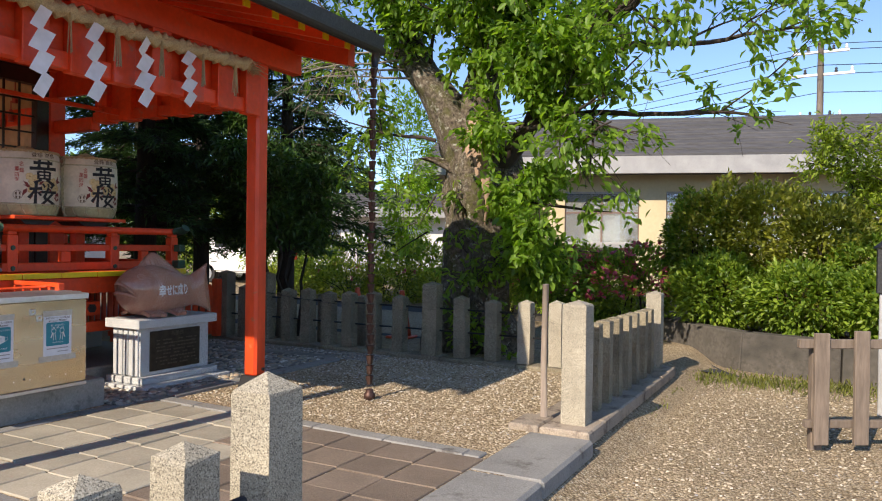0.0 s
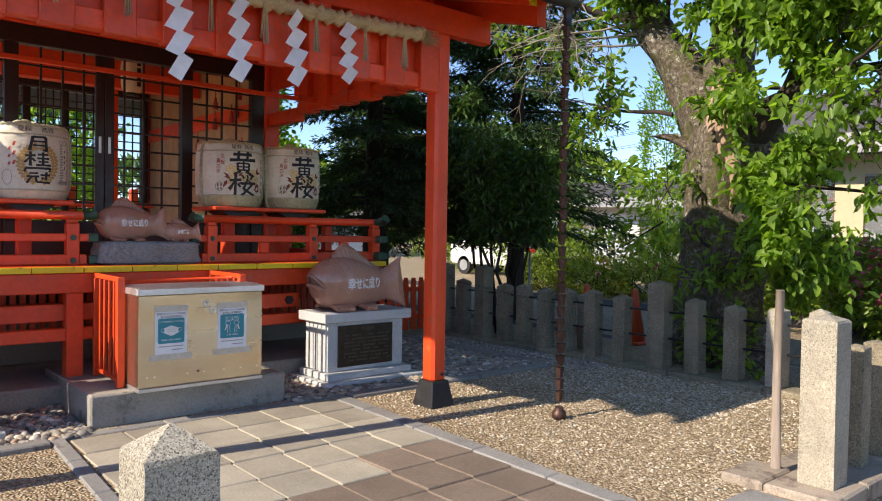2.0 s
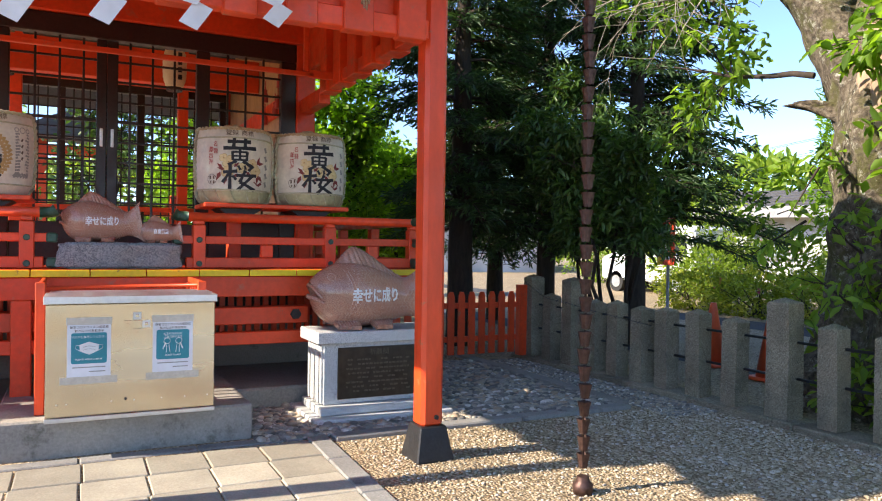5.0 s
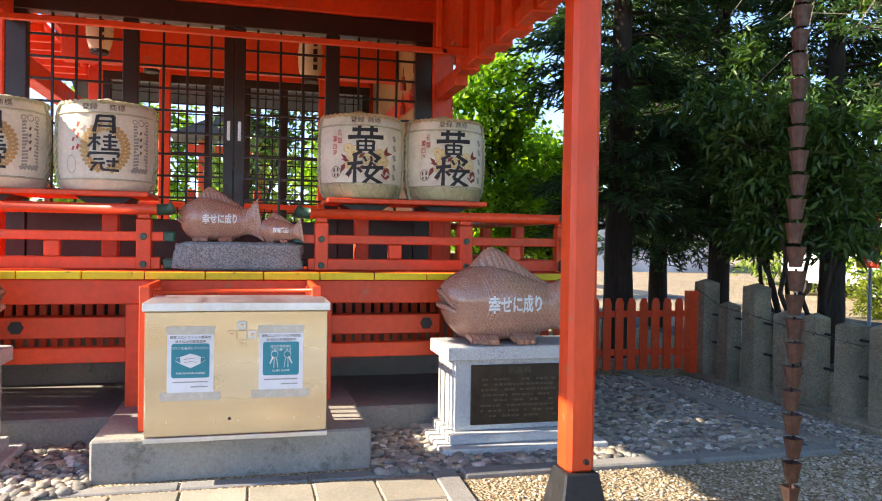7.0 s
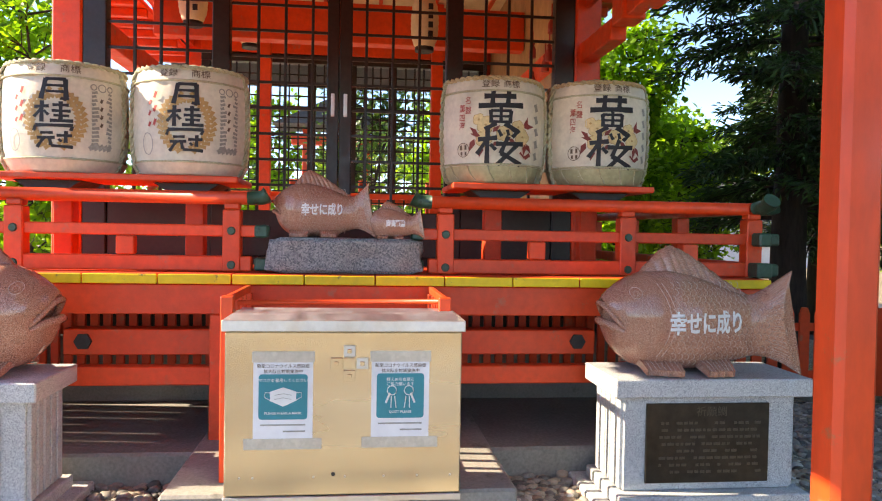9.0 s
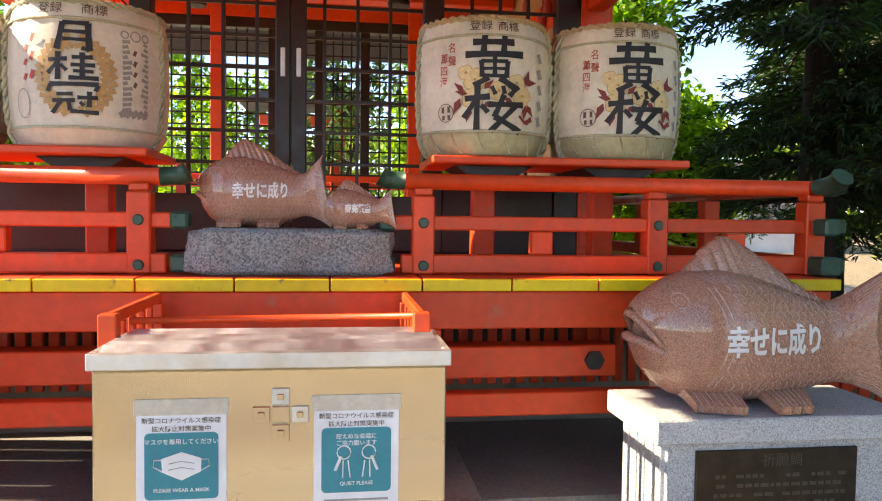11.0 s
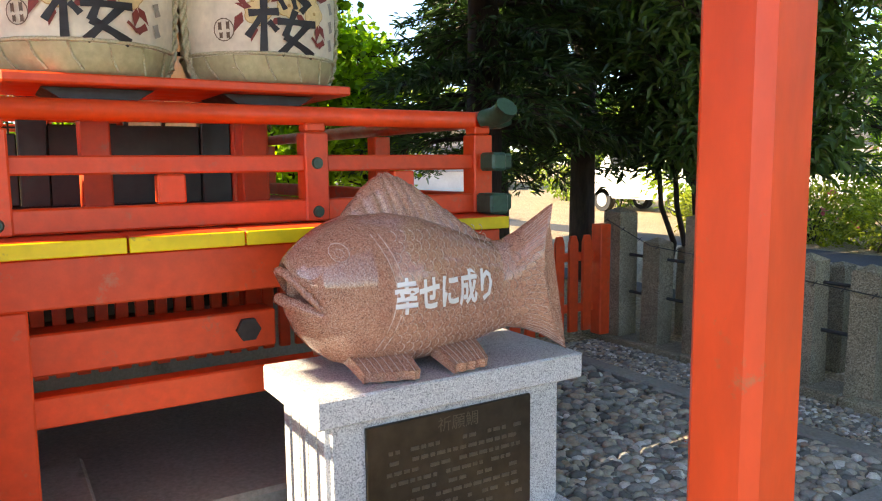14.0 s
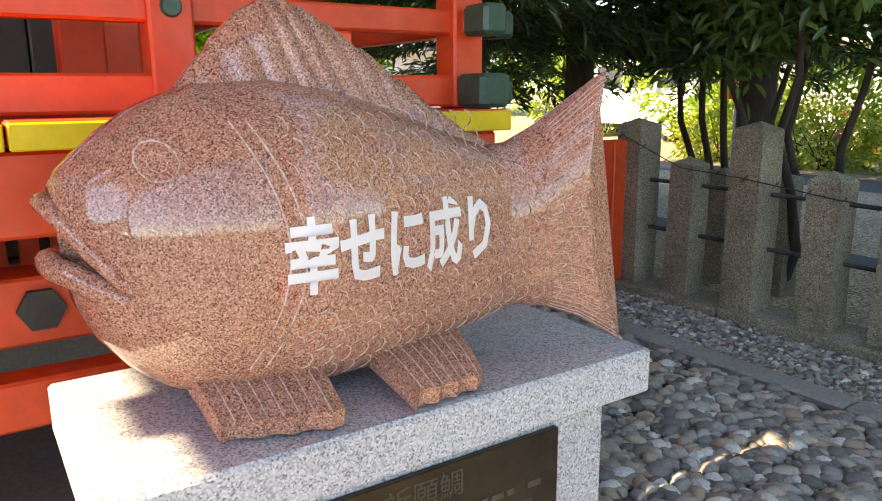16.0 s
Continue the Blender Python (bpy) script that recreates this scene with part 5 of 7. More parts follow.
# ---- straw rope with paper streamers ----
def build_shimenawa():
    x = -4.235
    s = thing("shimenawa", x, YC, 2.75, "thick twisted straw rope hung along the porch beam", "straw rope")
    ys = [1.95 + i * 0.145 for i in range(20)]
    pts = [(x, y, 2.79 - 0.035 * math.cos((y - YC) * 1.1)) for y in ys]
    part("cord", rope(pts, 0.058, 3, 9.0), ROPE, s)
    for y, d in ((4.74, 1), (1.94, -1)):
        bm = bmesh.new()
        rr = random.Random(8)
        for k in range(40):
            a, q = rr.uniform(0, 6.28), rr.uniform(0.01, 0.05)
            p = Vector((x + q * math.cos(a), y - d * 0.04, 2.775 + q * math.sin(a)))
            tube(bm, [p, p + Vector((q * 0.7 * math.cos(a), d * rr.uniform(0.06, 0.16), -rr.uniform(0.0, 0.06)))], 0.003, 3)
        part("frayed_end", bm, ROPE, s)
    for y in (2.25, 2.62, 3.08, 3.42, 3.78, 4.16, 4.50):
        bm = bmesh.new()
        rr = random.Random(int(y * 50))
        for k in range(9):
            dx, dy = rr.uniform(-0.014, 0.014), rr.uniform(-0.016, 0.016)
            tube(bm, [(x + 0.05 + dx * 0.4, y + dy * 0.4, 2.74), (x + 0.05 + dx, y + dy, 2.62), (x + 0.05 + dx * 1.5, y + dy * 1.6, 2.52 - rr.random() * 0.04)], 0.004, 4)
        part("straw_tassel", bm, ROPE, s)
    for y, zb in ((2.88, 2.21), (3.24, 2.25), (3.62, 2.28), (4.01, 2.35)):
        g = thing("paper_streamer", x + 0.04, y, zb, "white folded zigzag paper streamer on the rope", "paper streamer", "paper streamers")
        bm = bmesh.new()
        rr = random.Random(int(y * 77))
        top = 2.735
        hh = (top - zb) / 4
        yy = y
        w = 0.085
        for k in range(4):
            z1, z0 = top - hh * k, top - hh * (k + 1) - 0.03
            sk = 0.05
            tilt = rr.uniform(-0.02, 0.02)
            ww = w * (0.45 if k == 0 else 0.62)
            ox = x + 0.055 + 0.006 * (k % 2)
            q = [(ox + tilt, yy - ww + sk, z1), (ox - tilt, yy + ww * 0.6 + sk, z1 - 0.03), (ox - tilt + 0.012, yy + ww * 0.6 - sk * 0.5, z0), (ox + tilt + 0.012, yy - ww - sk * 0.5, z0 + 0.03)]
            f = [bm.verts.new(p) for p in q]
            h = [bm.verts.new((p[0] - 0.0015, p[1], p[2])) for p in q]
            bm.faces.new(f); bm.faces.new(h[::-1])
            for i in range(4):
                bm.faces.new((f[i], h[i], h[(i + 1) % 4], f[(i + 1) % 4]))
            yy += 0.006
        part("paper", bm, PAPER, g)


def build_rain_chain():
    c = thing("rain_chain", -3.515, 5.45, 0.0, "aged copper rain chain of small cups", "rain chain")
    z = 2.84
    k = 0
    rr = random.Random(2)
    while z > 0.12:
        bm = bmesh.new()
        x, y = -3.515 + 0.004 * math.sin(k), 5.45 + 0.004 * math.cos(k * 1.7)
        n, rings = 8, []
        for r, dz in ((0.021, -0.008), (0.027, 0.03), (0.035, 0.066), (0.031, 0.064), (0.022, 0.03), (0.016, -0.004)):
            rings.append([bm.verts.new((x + r * (1.0 if j % 2 else 0.85) * math.cos(6.28319 * j / n), y + r * (1.0 if j % 2 else 0.85) * math.sin(6.28319 * j / n), z - 0.062 + dz)) for j in range(n)])
        for a, b in zip(rings, rings[1:]):
            for j in range(n):
                bm.faces.new((a[j], a[(j + 1) % n], b[(j + 1) % n], b[j]))
        cup = part("cup", bm, COPPER, c)
        part("link", tube(bmesh.new(), [(x, y, z - 0.07), (x, y, z - 0.062 + 0.075)], 0.0045, 5), COPPER, cup)
        z -= 0.088
        k += 1
    part("anchor", lathe(bmesh.new(), [(0.05, 0.0), (0.052, 0.05), (0.035, 0.065), (0.03, 0.09)], -3.515, 5.45, 12), COPPER, c, "rusty ground anchor")


# ---- lanterns and hangings inside ----
def build_lanterns():
    for x, y, z in ((-9.4, 2.45, 2.98), (-8.5, 4.02, 2.80), (-8.6, 2.1, 2.95)):
        l = thing("paper_lantern", x, y, z, "cream paper lantern with black caps hung in the hall", "lantern", "hall lanterns")
        bm = bmesh.new()
        prof = []
        for k in range(19):
            a = k / 18
            prof.append((0.115 * (1 - 0.35 * abs(2 * a - 1) ** 3) + (0.004 if k % 2 else 0), z + 0.03 + a * 0.42))
        lathe(bm, prof, x, y, 18)
        part("paper_body", bm, LANTERN, l)
        part("cap", lathe(bmesh.new(), [(0.08, z), (0.08, z + 0.035)], x, y, 16), BLACK, l)
        part("cap", lathe(bmesh.new(), [(0.08, z + 0.445), (0.08, z + 0.48), (0.015, z + 0.50), (0.012, z + 0.70)], x, y, 16), BLACK, l)
        for i in range(4):
            bm = bmesh.new()
            cbox(bm, x + 0.113, x + 0.119, y + 0.02, y + 0.06, z + 0.10 + i * 0.075, z + 0.15 + i * 0.075, 0.002)
            part("script_bar", bm, INK, l)
    rr = random.Random(11)
    for i in range(9):
        x, y, z = -7.6 - rr.random() * 1.6, 4.93 - rr.random() * 0.03, 2.1 + rr.random() * 0.7
        t = thing("red_tassel", x, y, z, "red tassel ornament hung on the cedar wall", "ornament", "wall ornaments")
        part("cord", tube(bmesh.new(), [(x, y, z + 0.22), (x, y, z + 0.11)], 0.006, 5), REDINK, t)
        part("tassel_body", lathe(bmesh.new(), [(0.03, z), (0.028, z + 0.07), (0.014, z + 0.10), (0.02, z + 0.12), (0.008, z + 0.135)], x, y, 10), REDINK, t)


build_platform()
build_offering_box()
build_pedestal(False)
build_pedestal(True)
build_fish("stone_fish", "polished pink granite sea bream with white letters on a pedestal", -5.64, 5.14, 0.632, 1.0, False, "幸せに成り", 0.098)
build_fish("stone_fish", "polished pink granite sea bream facing the first on a pedestal", -5.64, 6.83 - 5.14, 0.632, 1.0, True, "幸せに成り", 0.098)
rough_block("rock_base", -6.40, -6.07, 3.03, 3.82, 1.055, 1.236, ROCK, "rough grey quarried stone block on the veranda", "stone block", 0.03)
build_fish("stone_fish", "small pink granite sea bream with white letters on a rock", -6.245, 3.330, 1.236, 0.60, False, "幸せに成り", 0.098, True, 1.0)
build_fish("stone_fish", "smallest pink granite sea bream with white letters on a rock", -6.165, 3.697, 1.236, 0.335, False, "商売繁盛", 0.10, False, 1.0)
build_barrel(4.243, 0.296, 0.585, 1, -0.02)
build_barrel(4.857, 0.291, 0.585, 1, 0.0)
build_barrel(1.915, 0.310, 0.570, 0, 0.16)
build_barrel(2.572, 0.306, 0.570, 0, 0.10)
build_shimenawa()
build_rain_chain()
build_lanterns()


# ---- stone fences ----
def stone_post(name, x, y, z, w, d, h, mat, label, group, peak=0.03, lean=0.0, seed=0):
    rr = random.Random(seed + int(x * 131) + int(y * 37))
    p = thing(name, x, y, z, label, "fence post", group)
    bm = bmesh.new()
    rows = []
    for hh, k in ((0, 1.0), (h * 0.5, 0.995), (h - peak - 0.012, 0.985), (h - peak, 0.94)):
        j = [rr.uniform(-0.004, 0.004) for _ in range(8)]
        dx = lean * hh
        rows.append([bm.verts.new((x + dx + sx * w / 2 * k + j[i], y + sy * d / 2 * k + j[i + 4], z + hh)) for i, (sx, sy) in enumerate(((-1, -1), (1, -1), (1, 1), (-1, 1)))])
    for a, b in zip(rows, rows[1:]):
        for i in range(4):
            bm.faces.new((a[i], a[(i + 1) % 4], b[(i + 1) % 4], b[i]))
    tip = bm.verts.new((x + lean * h + rr.uniform(-0.01, 0.01), y + rr.uniform(-0.01, 0.01), z + h))
    for i in range(4):
        bm.faces.new((rows[-1][i], rows[-1][(i + 1) % 4], tip))
    bm.faces.new(rows[0][::-1])
    bmesh.ops.bevel(bm, geom=[e for e in bm.edges if e.calc_face_angle(0) > 0.5], offset=0.007, segments=1, affect="EDGES")
    part("shaft", bm, mat, p)
    return p


def build_fences():
    # long fence beside the road
    lab = "weathered mossy granite fence post"
    y = 7.70
    xs = (-7.36, -7.02, -6.64, -6.26, -5.95, -5.62, -5.30, -4.94, -4.57, -4.13, -3.74, -3.35, -2.96, -2.60)
    for i, x in enumerate(xs):
        tall = i in (0, 2, 9)
        # the posts at the +x end take the paler stone as painted sunlight
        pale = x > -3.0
        stone_post("fence_post", x, y, 0.05, 0.185 if i == 9 else (0.165 if tall else 0.145), 0.165 if tall else 0.14, (0.90 if i < 9 else 0.86) if tall else 0.70 + 0.015 * math.sin(i * 2.1), PALE_STONE if pale else FENCE_STONE, "taller weathered granite fence post" if tall else ("granite fence post in paler stone to look sunlit" if pale else lab), "roadside fence posts", 0.035, 0.012 * math.sin(i * 1.7))
    kerb = thing("fence_kerb", -5, y, 0, "long low granite kerb under the fence posts", "kerb")
    x = -7.6
    k = 0
    while x < -2.4:
        l = 0.9 + 0.15 * math.sin(k * 2.3)
        part("kerb_stone", box(x, min(x + l, -2.4) - 0.008, y - 0.14, y + 0.14, -0.03, 0.05 + 0.006 * math.sin(k), 0.012), FENCE_STONE, kerb)
        x += l
        k += 1
    rods = thing("fence_rods", -5, y, 0.3, "rusty iron rods through the fence posts", "fence rail")
    for z in (0.34, 0.60):
        part("rod", tube(bmesh.new(), [(-7.5, y + 0.02, z + 0.02), (-5.0, y + 0.02, z), (-2.5, y + 0.02, z - 0.01)], 0.011, 6), BLACK, rods)
    wire = thing("barbed_wire", -6.5, y - 0.08, 0.7, "thin barbed wire along the posts", "wire")
    part("strand", tube(bmesh.new(), [(-7.4, y - 0.09, 0.86), (-7.0, y - 0.09, 0.71), (-6.64, y - 0.1, 0.69), (-6.2, y - 0.09, 0.64), (-5.4, y - 0.09, 0.58)], 0.003, 4), BLACK, wire)
    for i in range(14):
        f = i / 13
        xx = -7.4 + 2.0 * f
        zz = float(np.interp(xx, [-7.4, -7.0, -6.64, -6.2, -5.4], [0.86, 0.71, 0.69, 0.64, 0.58]))
        part("barb", tube(bmesh.new(), [(xx - 0.008, y - 0.10, zz - 0.014), (xx + 0.008, y - 0.08, zz + 0.014)], 0.0025, 4), BLACK, wire)
    # second row behind
    for i, x in enumerate((-7.18, -6.80, -6.08, -5.46)):
        stone_post("rear_fence_post", x, 8.22, 0.0, 0.13, 0.13, 0.66, FENCE_STONE, "weathered granite post of the rear fence row", "rear fence posts", 0.02)
    # pale fence towards the gravel path
    base = thing("fence_footing", -1.7, 6.9, -0.2, "stained granite footing blocks under the pale fence", "footing")
    yy = 5.14
    k = 0
    while yy < 8.4:
        l = 0.42 + 0.1 * math.sin(k * 1.9)
        part("upper_block", box(-1.86, -1.49, yy, min(yy + l, 8.42) - 0.008, -0.065, 0.045 + 0.004 * math.sin(k), 0.012), STAINED, base)
        part("lower_block", box(-1.84, -1.52, yy + 0.03, min(yy + l, 8.42) + 0.02, -0.24, -0.069, 0.012), STAINED, base)
        yy += l
        k += 1
    part("side_block", box(-2.10, -1.866, 5.14, 5.50, -0.06, 0.048, 0.012), STAINED, base)
    part("side_block", box(-2.06, -1.868, 5.51, 8.4, -0.05, 0.016, 0.012), STAINED, base)
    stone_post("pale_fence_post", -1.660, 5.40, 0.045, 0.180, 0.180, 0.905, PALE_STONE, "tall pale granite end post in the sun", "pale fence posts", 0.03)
    # darker stone gives the thin posts their weathering and their shaded side faces
    for i in range(7):
        stone_post("pale_fence_post", -1.68, 5.88 + i * 0.33, 0.045, 0.12, 0.115, 0.70 - 0.005 * i, FENCE_STONE, "weathered granite fence post on a footing, darkened for shaded sides", "pale fence posts", 0.015, 0.01 * math.sin(i * 3))
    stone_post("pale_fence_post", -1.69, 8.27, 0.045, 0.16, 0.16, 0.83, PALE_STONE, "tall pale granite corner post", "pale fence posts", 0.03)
    # gateway posts near the walker
    for yy, h, w in ((1.86, 1.09, 0.15), (1.545, 0.955, 0.125), (1.24, 0.955, 0.125), (0.93, 0.95, 0.125), (0.62, 0.95, 0.125)):
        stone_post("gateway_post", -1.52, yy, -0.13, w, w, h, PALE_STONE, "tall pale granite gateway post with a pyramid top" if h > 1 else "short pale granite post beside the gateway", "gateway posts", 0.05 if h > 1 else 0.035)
    r = thing("gateway_rail", -1.52, 1.2, 0.6, "rusty iron bar between the gateway posts", "rail")
    part("bar", tube(bmesh.new(), [(-1.52, 0.3, 0.60), (-1.52, 1.76, 0.60)], 0.018, 8), BLACK, r)
    # threshold
    t = thing("threshold", -1.7, 3.5, -0.1, "long grey stone threshold across the gateway", "threshold")
    for a, b in ((2.0, 3.05), (3.06, 4.1), (4.11, 5.125)):
        part("slab", box(-1.93, -1.45, a, b, -0.22, 0.008, 0.02), KERB, t)
    # wooden pole
    p = thing("wooden_pole", -1.93, 5.445, 0.048, "thin grey wooden pole beside the pale fence", "pole")
    part("shaft", tube(bmesh.new(), [(-1.93, 5.445, 0.048), (-1.94, 5.455, 0.5), (-1.93, 5.445, 1.055)], [0.028, 0.026, 0.025], 8), POLEWOOD, p)


def build_picket():
    g = thing("picket_gate", -7.45, 7.0, 0.08, "vermilion picket fence beside the stone fence", "picket fence")
    part("rail", box(-7.47, -7.44, 5.9, 7.58, 0.58, 0.64), RED, g)
    part("rail", box(-7.47, -7.44, 5.9, 7.58, 0.22, 0.28), RED, g)
    y = 5.95
    while y < 7.5:
        bm = bmesh.new()
        prism(bm, [(y - 0.038, 0.09), (y + 0.038, 0.09), (y + 0.038, 0.71), (y + 0.02, 0.76), (y - 0.02, 0.76), (y - 0.038, 0.71)], 0, -7.438, -7.415)
        part("picket", bm, RED, g)
        y += 0.125
    part("gate_post", box(-7.47, -7.37, 7.53, 7.63, 0.05, 0.83), RED, g)


def build_wood_fence():
    f = thing("wooden_fence", 0.6, 6.6, -0.18, "weathered grey timber slat fence", "fence")
    d = Vector((0.86, 0.51, 0)).normalized()
    nrm = Vector((d.y, -d.x, 0))
    o = Vector((-0.17, 6.30, 0))

    def slat(name, s0, s1, z0, z1, off, th, mat=WEATHERED):
        bm = box(s0, s1, off, off + th, z0, z1, 0.006)
        for v in bm.verts:
            v.co = o + d * v.co.x + nrm * v.co.y + Vector((0, 0, v.co.z))
        part(name, bm, mat, f)
    for k in range(9):
        s = 0.05 + k * 0.31
        slat("slat", s, s + 0.115, -0.12, 0.72 + 0.02 * math.sin(k * 2), 0.0, 0.035)
    slat("rail", -0.05, 2.9, 0.60, 0.67, -0.05, 0.045)
    slat("rail", 0.0, 2.9, 0.0, 0.06, -0.05, 0.045)
    slat("back_board", 0.72, 2.9, 0.05, 0.58, -0.08, 0.02, WHITEWOOD)
    for s in (0.08, 1.4, 2.7):
        slat("stake", s, s + 0.09, -0.2, 0.62, -0.12, 0.06)
    # lamp post behind
    x, y = 0.42, 8.0
    l = thing("garden_lamp", x, y, -0.18, "slim grey post lamp with a dark square head", "lamp")
    part("post", box(x - 0.035, x + 0.035, y - 0.035, y + 0.035, -0.18, 0.95, 0.005), EAVE, l)
    part("head", box(x - 0.06, x + 0.06, y - 0.06, y + 0.06, 0.95, 1.36, 0.006), BLACK, l)
    bm = bmesh.new()
    lathe(bm, [(0.10, 1.362), (0.06, 1.40), (0.015, 1.44)], x, y, 4)
    part("cap", bm, BLACK, l)


# ---- paving ----
def skew(x):
    return -0.045 * (x + 5.05)


def build_paving():
    bed = box(-5.2, -1.94, 2.44, 4.60, -0.06, -0.012, 0.002)
    for v in bed.verts:
        v.co.y += skew(v.co.x)
    path = solid("path_bed", bed, CONCRETE_DARK, "dark mortar bed of the paved path", "path", "structure")
    shapes = []
    for k in range(4):
        rr = random.Random(k)
        bm = box(0.0, 0.335, 0.0, 0.312, -0.02, 0.0, 0.006)
        for v in bm.verts:
            v.co.z += rr.uniform(-0.0015, 0.0015)
        shapes.append((mesh_of("paving_tile", bm.copy(), TILE_CREAM), mesh_of("paving_tile", bm, TILE_BROWN)))
    rr = random.Random(5)
    for r in range(9):
        for c in range(6):
            x, y = -5.020 + r * 0.345, 2.545 + c * 0.321
            ob = new("paving_tile", rr.choice(shapes)[1 if x > -3.35 or (x > -3.7 and c > 3) else 0])
            ob.parent = path
            ob.matrix_basis = pose(x, y + skew(x), 0.009 + rr.uniform(-0.003, 0.003), rr.uniform(-0.3, 0.3), rr.uniform(-0.3, 0.3), 0)
    for y, w in ((2.435, 0.09), (4.468, 0.13)):
        x = -5.17
        k = 0
        while x < -1.95:
            l = min(0.62, -1.95 - x)
            bm = box(x, x + l - 0.006, y, y + w, -0.05, 0.018, 0.008)
            for v in bm.verts:
                v.co.y += skew(v.co.x)
            part("border_stone", bm, KERB, path)
            x += l
    y = 2.53
    while y < 4.46:
        part("border_stone", box(-5.17, -5.06, y, min(y + 0.64, 4.46) - 0.006, -0.05, 0.01, 0.008), KERB, path)
        y += 0.64
    # kerbs of the pebble bed
    k = thing("bed_kerb", -5.0, 5.8, 0, "low dark kerb stones edging the pebble bed", "kerb")
    y = 4.62
    while y < 7.0:
        part("kerb_stone", box(-5.06, -4.94, y, min(y + 0.7, 7.02) - 0.008, -0.03, 0.03, 0.01), KERB, k)
        y += 0.7
    x = -5.07
    while x > -7.4:
        part("kerb_stone", box(x - 0.692, x, 6.98, 7.10, -0.03, 0.035, 0.01), CONCRETE_DARK, k)
        x -= 0.7
    y = 2.42
    while y > -1.5:
        part("kerb_stone", box(-5.06, -4.94, y - 0.692, y, -0.03, 0.035, 0.01), KERB, k)
        y -= 0.7
    for a, b in ((4.17, 6.975), (-3.0, 2.71)):
        bm = box(-6.0, -5.07, a, b, -0.05, 0.006, 0.001)
        solid("pebble_bed", bm, PEBBLEBED, "bed of dark river pebbles beside the shrine", "pebble bed", "structure")
    solid("pebble_bed", box(-7.6, -6.0, 5.86, 6.975, -0.05, 0.0055, 0.001), PEBBLEBED, "bed of dark river pebbles beside the shrine", "pebble bed", "structure")


def scatter_stones(name, count, region, size, mat, label, seed, z=0.004):
    """Small rounded stones lying in a region, joined."""
    rr = np.random.RandomState(seed)
    base = np.array([(1, 0, 0), (-1, 0, 0), (0, 1, 0), (0, -1, 0), (0, 0, 1), (0, 0, -1)], float)
    mids = []
    for i in range(6):
        for j in range(i + 1, 6):
            if abs(base[i] @ base[j]) < 0.5:
                mids.append((base[i] + base[j]) * 0.74)
    pts = np.vstack([base, np.array(mids)])
    bm = bmesh.new()
    for p in pts:
        bm.verts.new(p)
    bmesh.ops.convex_hull(bm, input=bm.verts[:])
    bm.verts.index_update()
    tri = [[v.index for v in f.verts] for f in bm.faces]
    bm.free()
    nv = len(pts)
    V = np.zeros((count * nv, 3))
    F = []
    for i in range(count):
        s = (size[0] + (size[1] - size[0]) * rr.uniform() ** 1.5) * np.array([1, rr.uniform(0.6, 0.95), rr.uniform(0.35, 0.6)])
        a = rr.uniform(0, 6.283)
        t = rr.uniform(-0.4, 0.4)
        q = pts * s * rr.uniform(0.94, 1.06, (nv, 1))
        q = q @ np.array([[1, 0, 0], [0, math.cos(t), -math.sin(t)], [0, math.sin(t), math.cos(t)]]).T
        q = q @ np.array([[math.cos(a), -math.sin(a), 0], [math.sin(a), math.cos(a), 0], [0, 0, 1]]).T
        q[:, 0] += rr.uniform(region[0], region[1])
        q[:, 1] += rr.uniform(region[2], region[3])
        q[:, 2] += z + s[2] * rr.uniform(0.2, 0.9)
        V[i * nv:(i + 1) * nv] = q
        F += [[k + i * nv for k in f] for f in tri]
    return tagged(new(name, raw_mesh(name, V, F, mat, True)), label, "pebbles", kind="stuff")


def stone_mix(name, stops, rough=0.7):
    m = bpy.data.materials.new(name)
    m.use_nodes = True
    nt = m.node_tree
    b = nt.nodes["Principled BSDF"]
    g = nt.nodes.new("ShaderNodeNewGeometry")
    col = ramp(nt, g.outputs["Random Per Island"], stops)
    n = ramp(nt, tex(nt, "ShaderNodeTexNoise", 120), [(0.3, (0.75,) * 3), (0.7, (1.15,) * 3)])
    nt.links.new(mixc(nt, 1.0, col, n, "MULTIPLY"), b.inputs["Base Color"])
    b.inputs["Roughness"].default_value = rough
    return m


PEBBLE = stone_mix("river_pebble", [(0, (0.11, 0.105, 0.095)), (0.3, (0.22, 0.205, 0.18)), (0.6, (0.36, 0.335, 0.29)), (0.78, (0.44, 0.37, 0.27)), (0.9, (0.33, 0.22, 0.15)), (0.93, (0.58, 0.55, 0.49)), (1, (0.70, 0.67, 0.61))])
CHIP = stone_mix("beige_gravel_chip", [(0, (0.24, 0.185, 0.12)), (0.4, (0.42, 0.345, 0.24)), (0.8, (0.55, 0.47, 0.35)), (0.95, (0.66, 0.61, 0.52)), (1, (0.30, 0.29, 0.28))], 0.85)


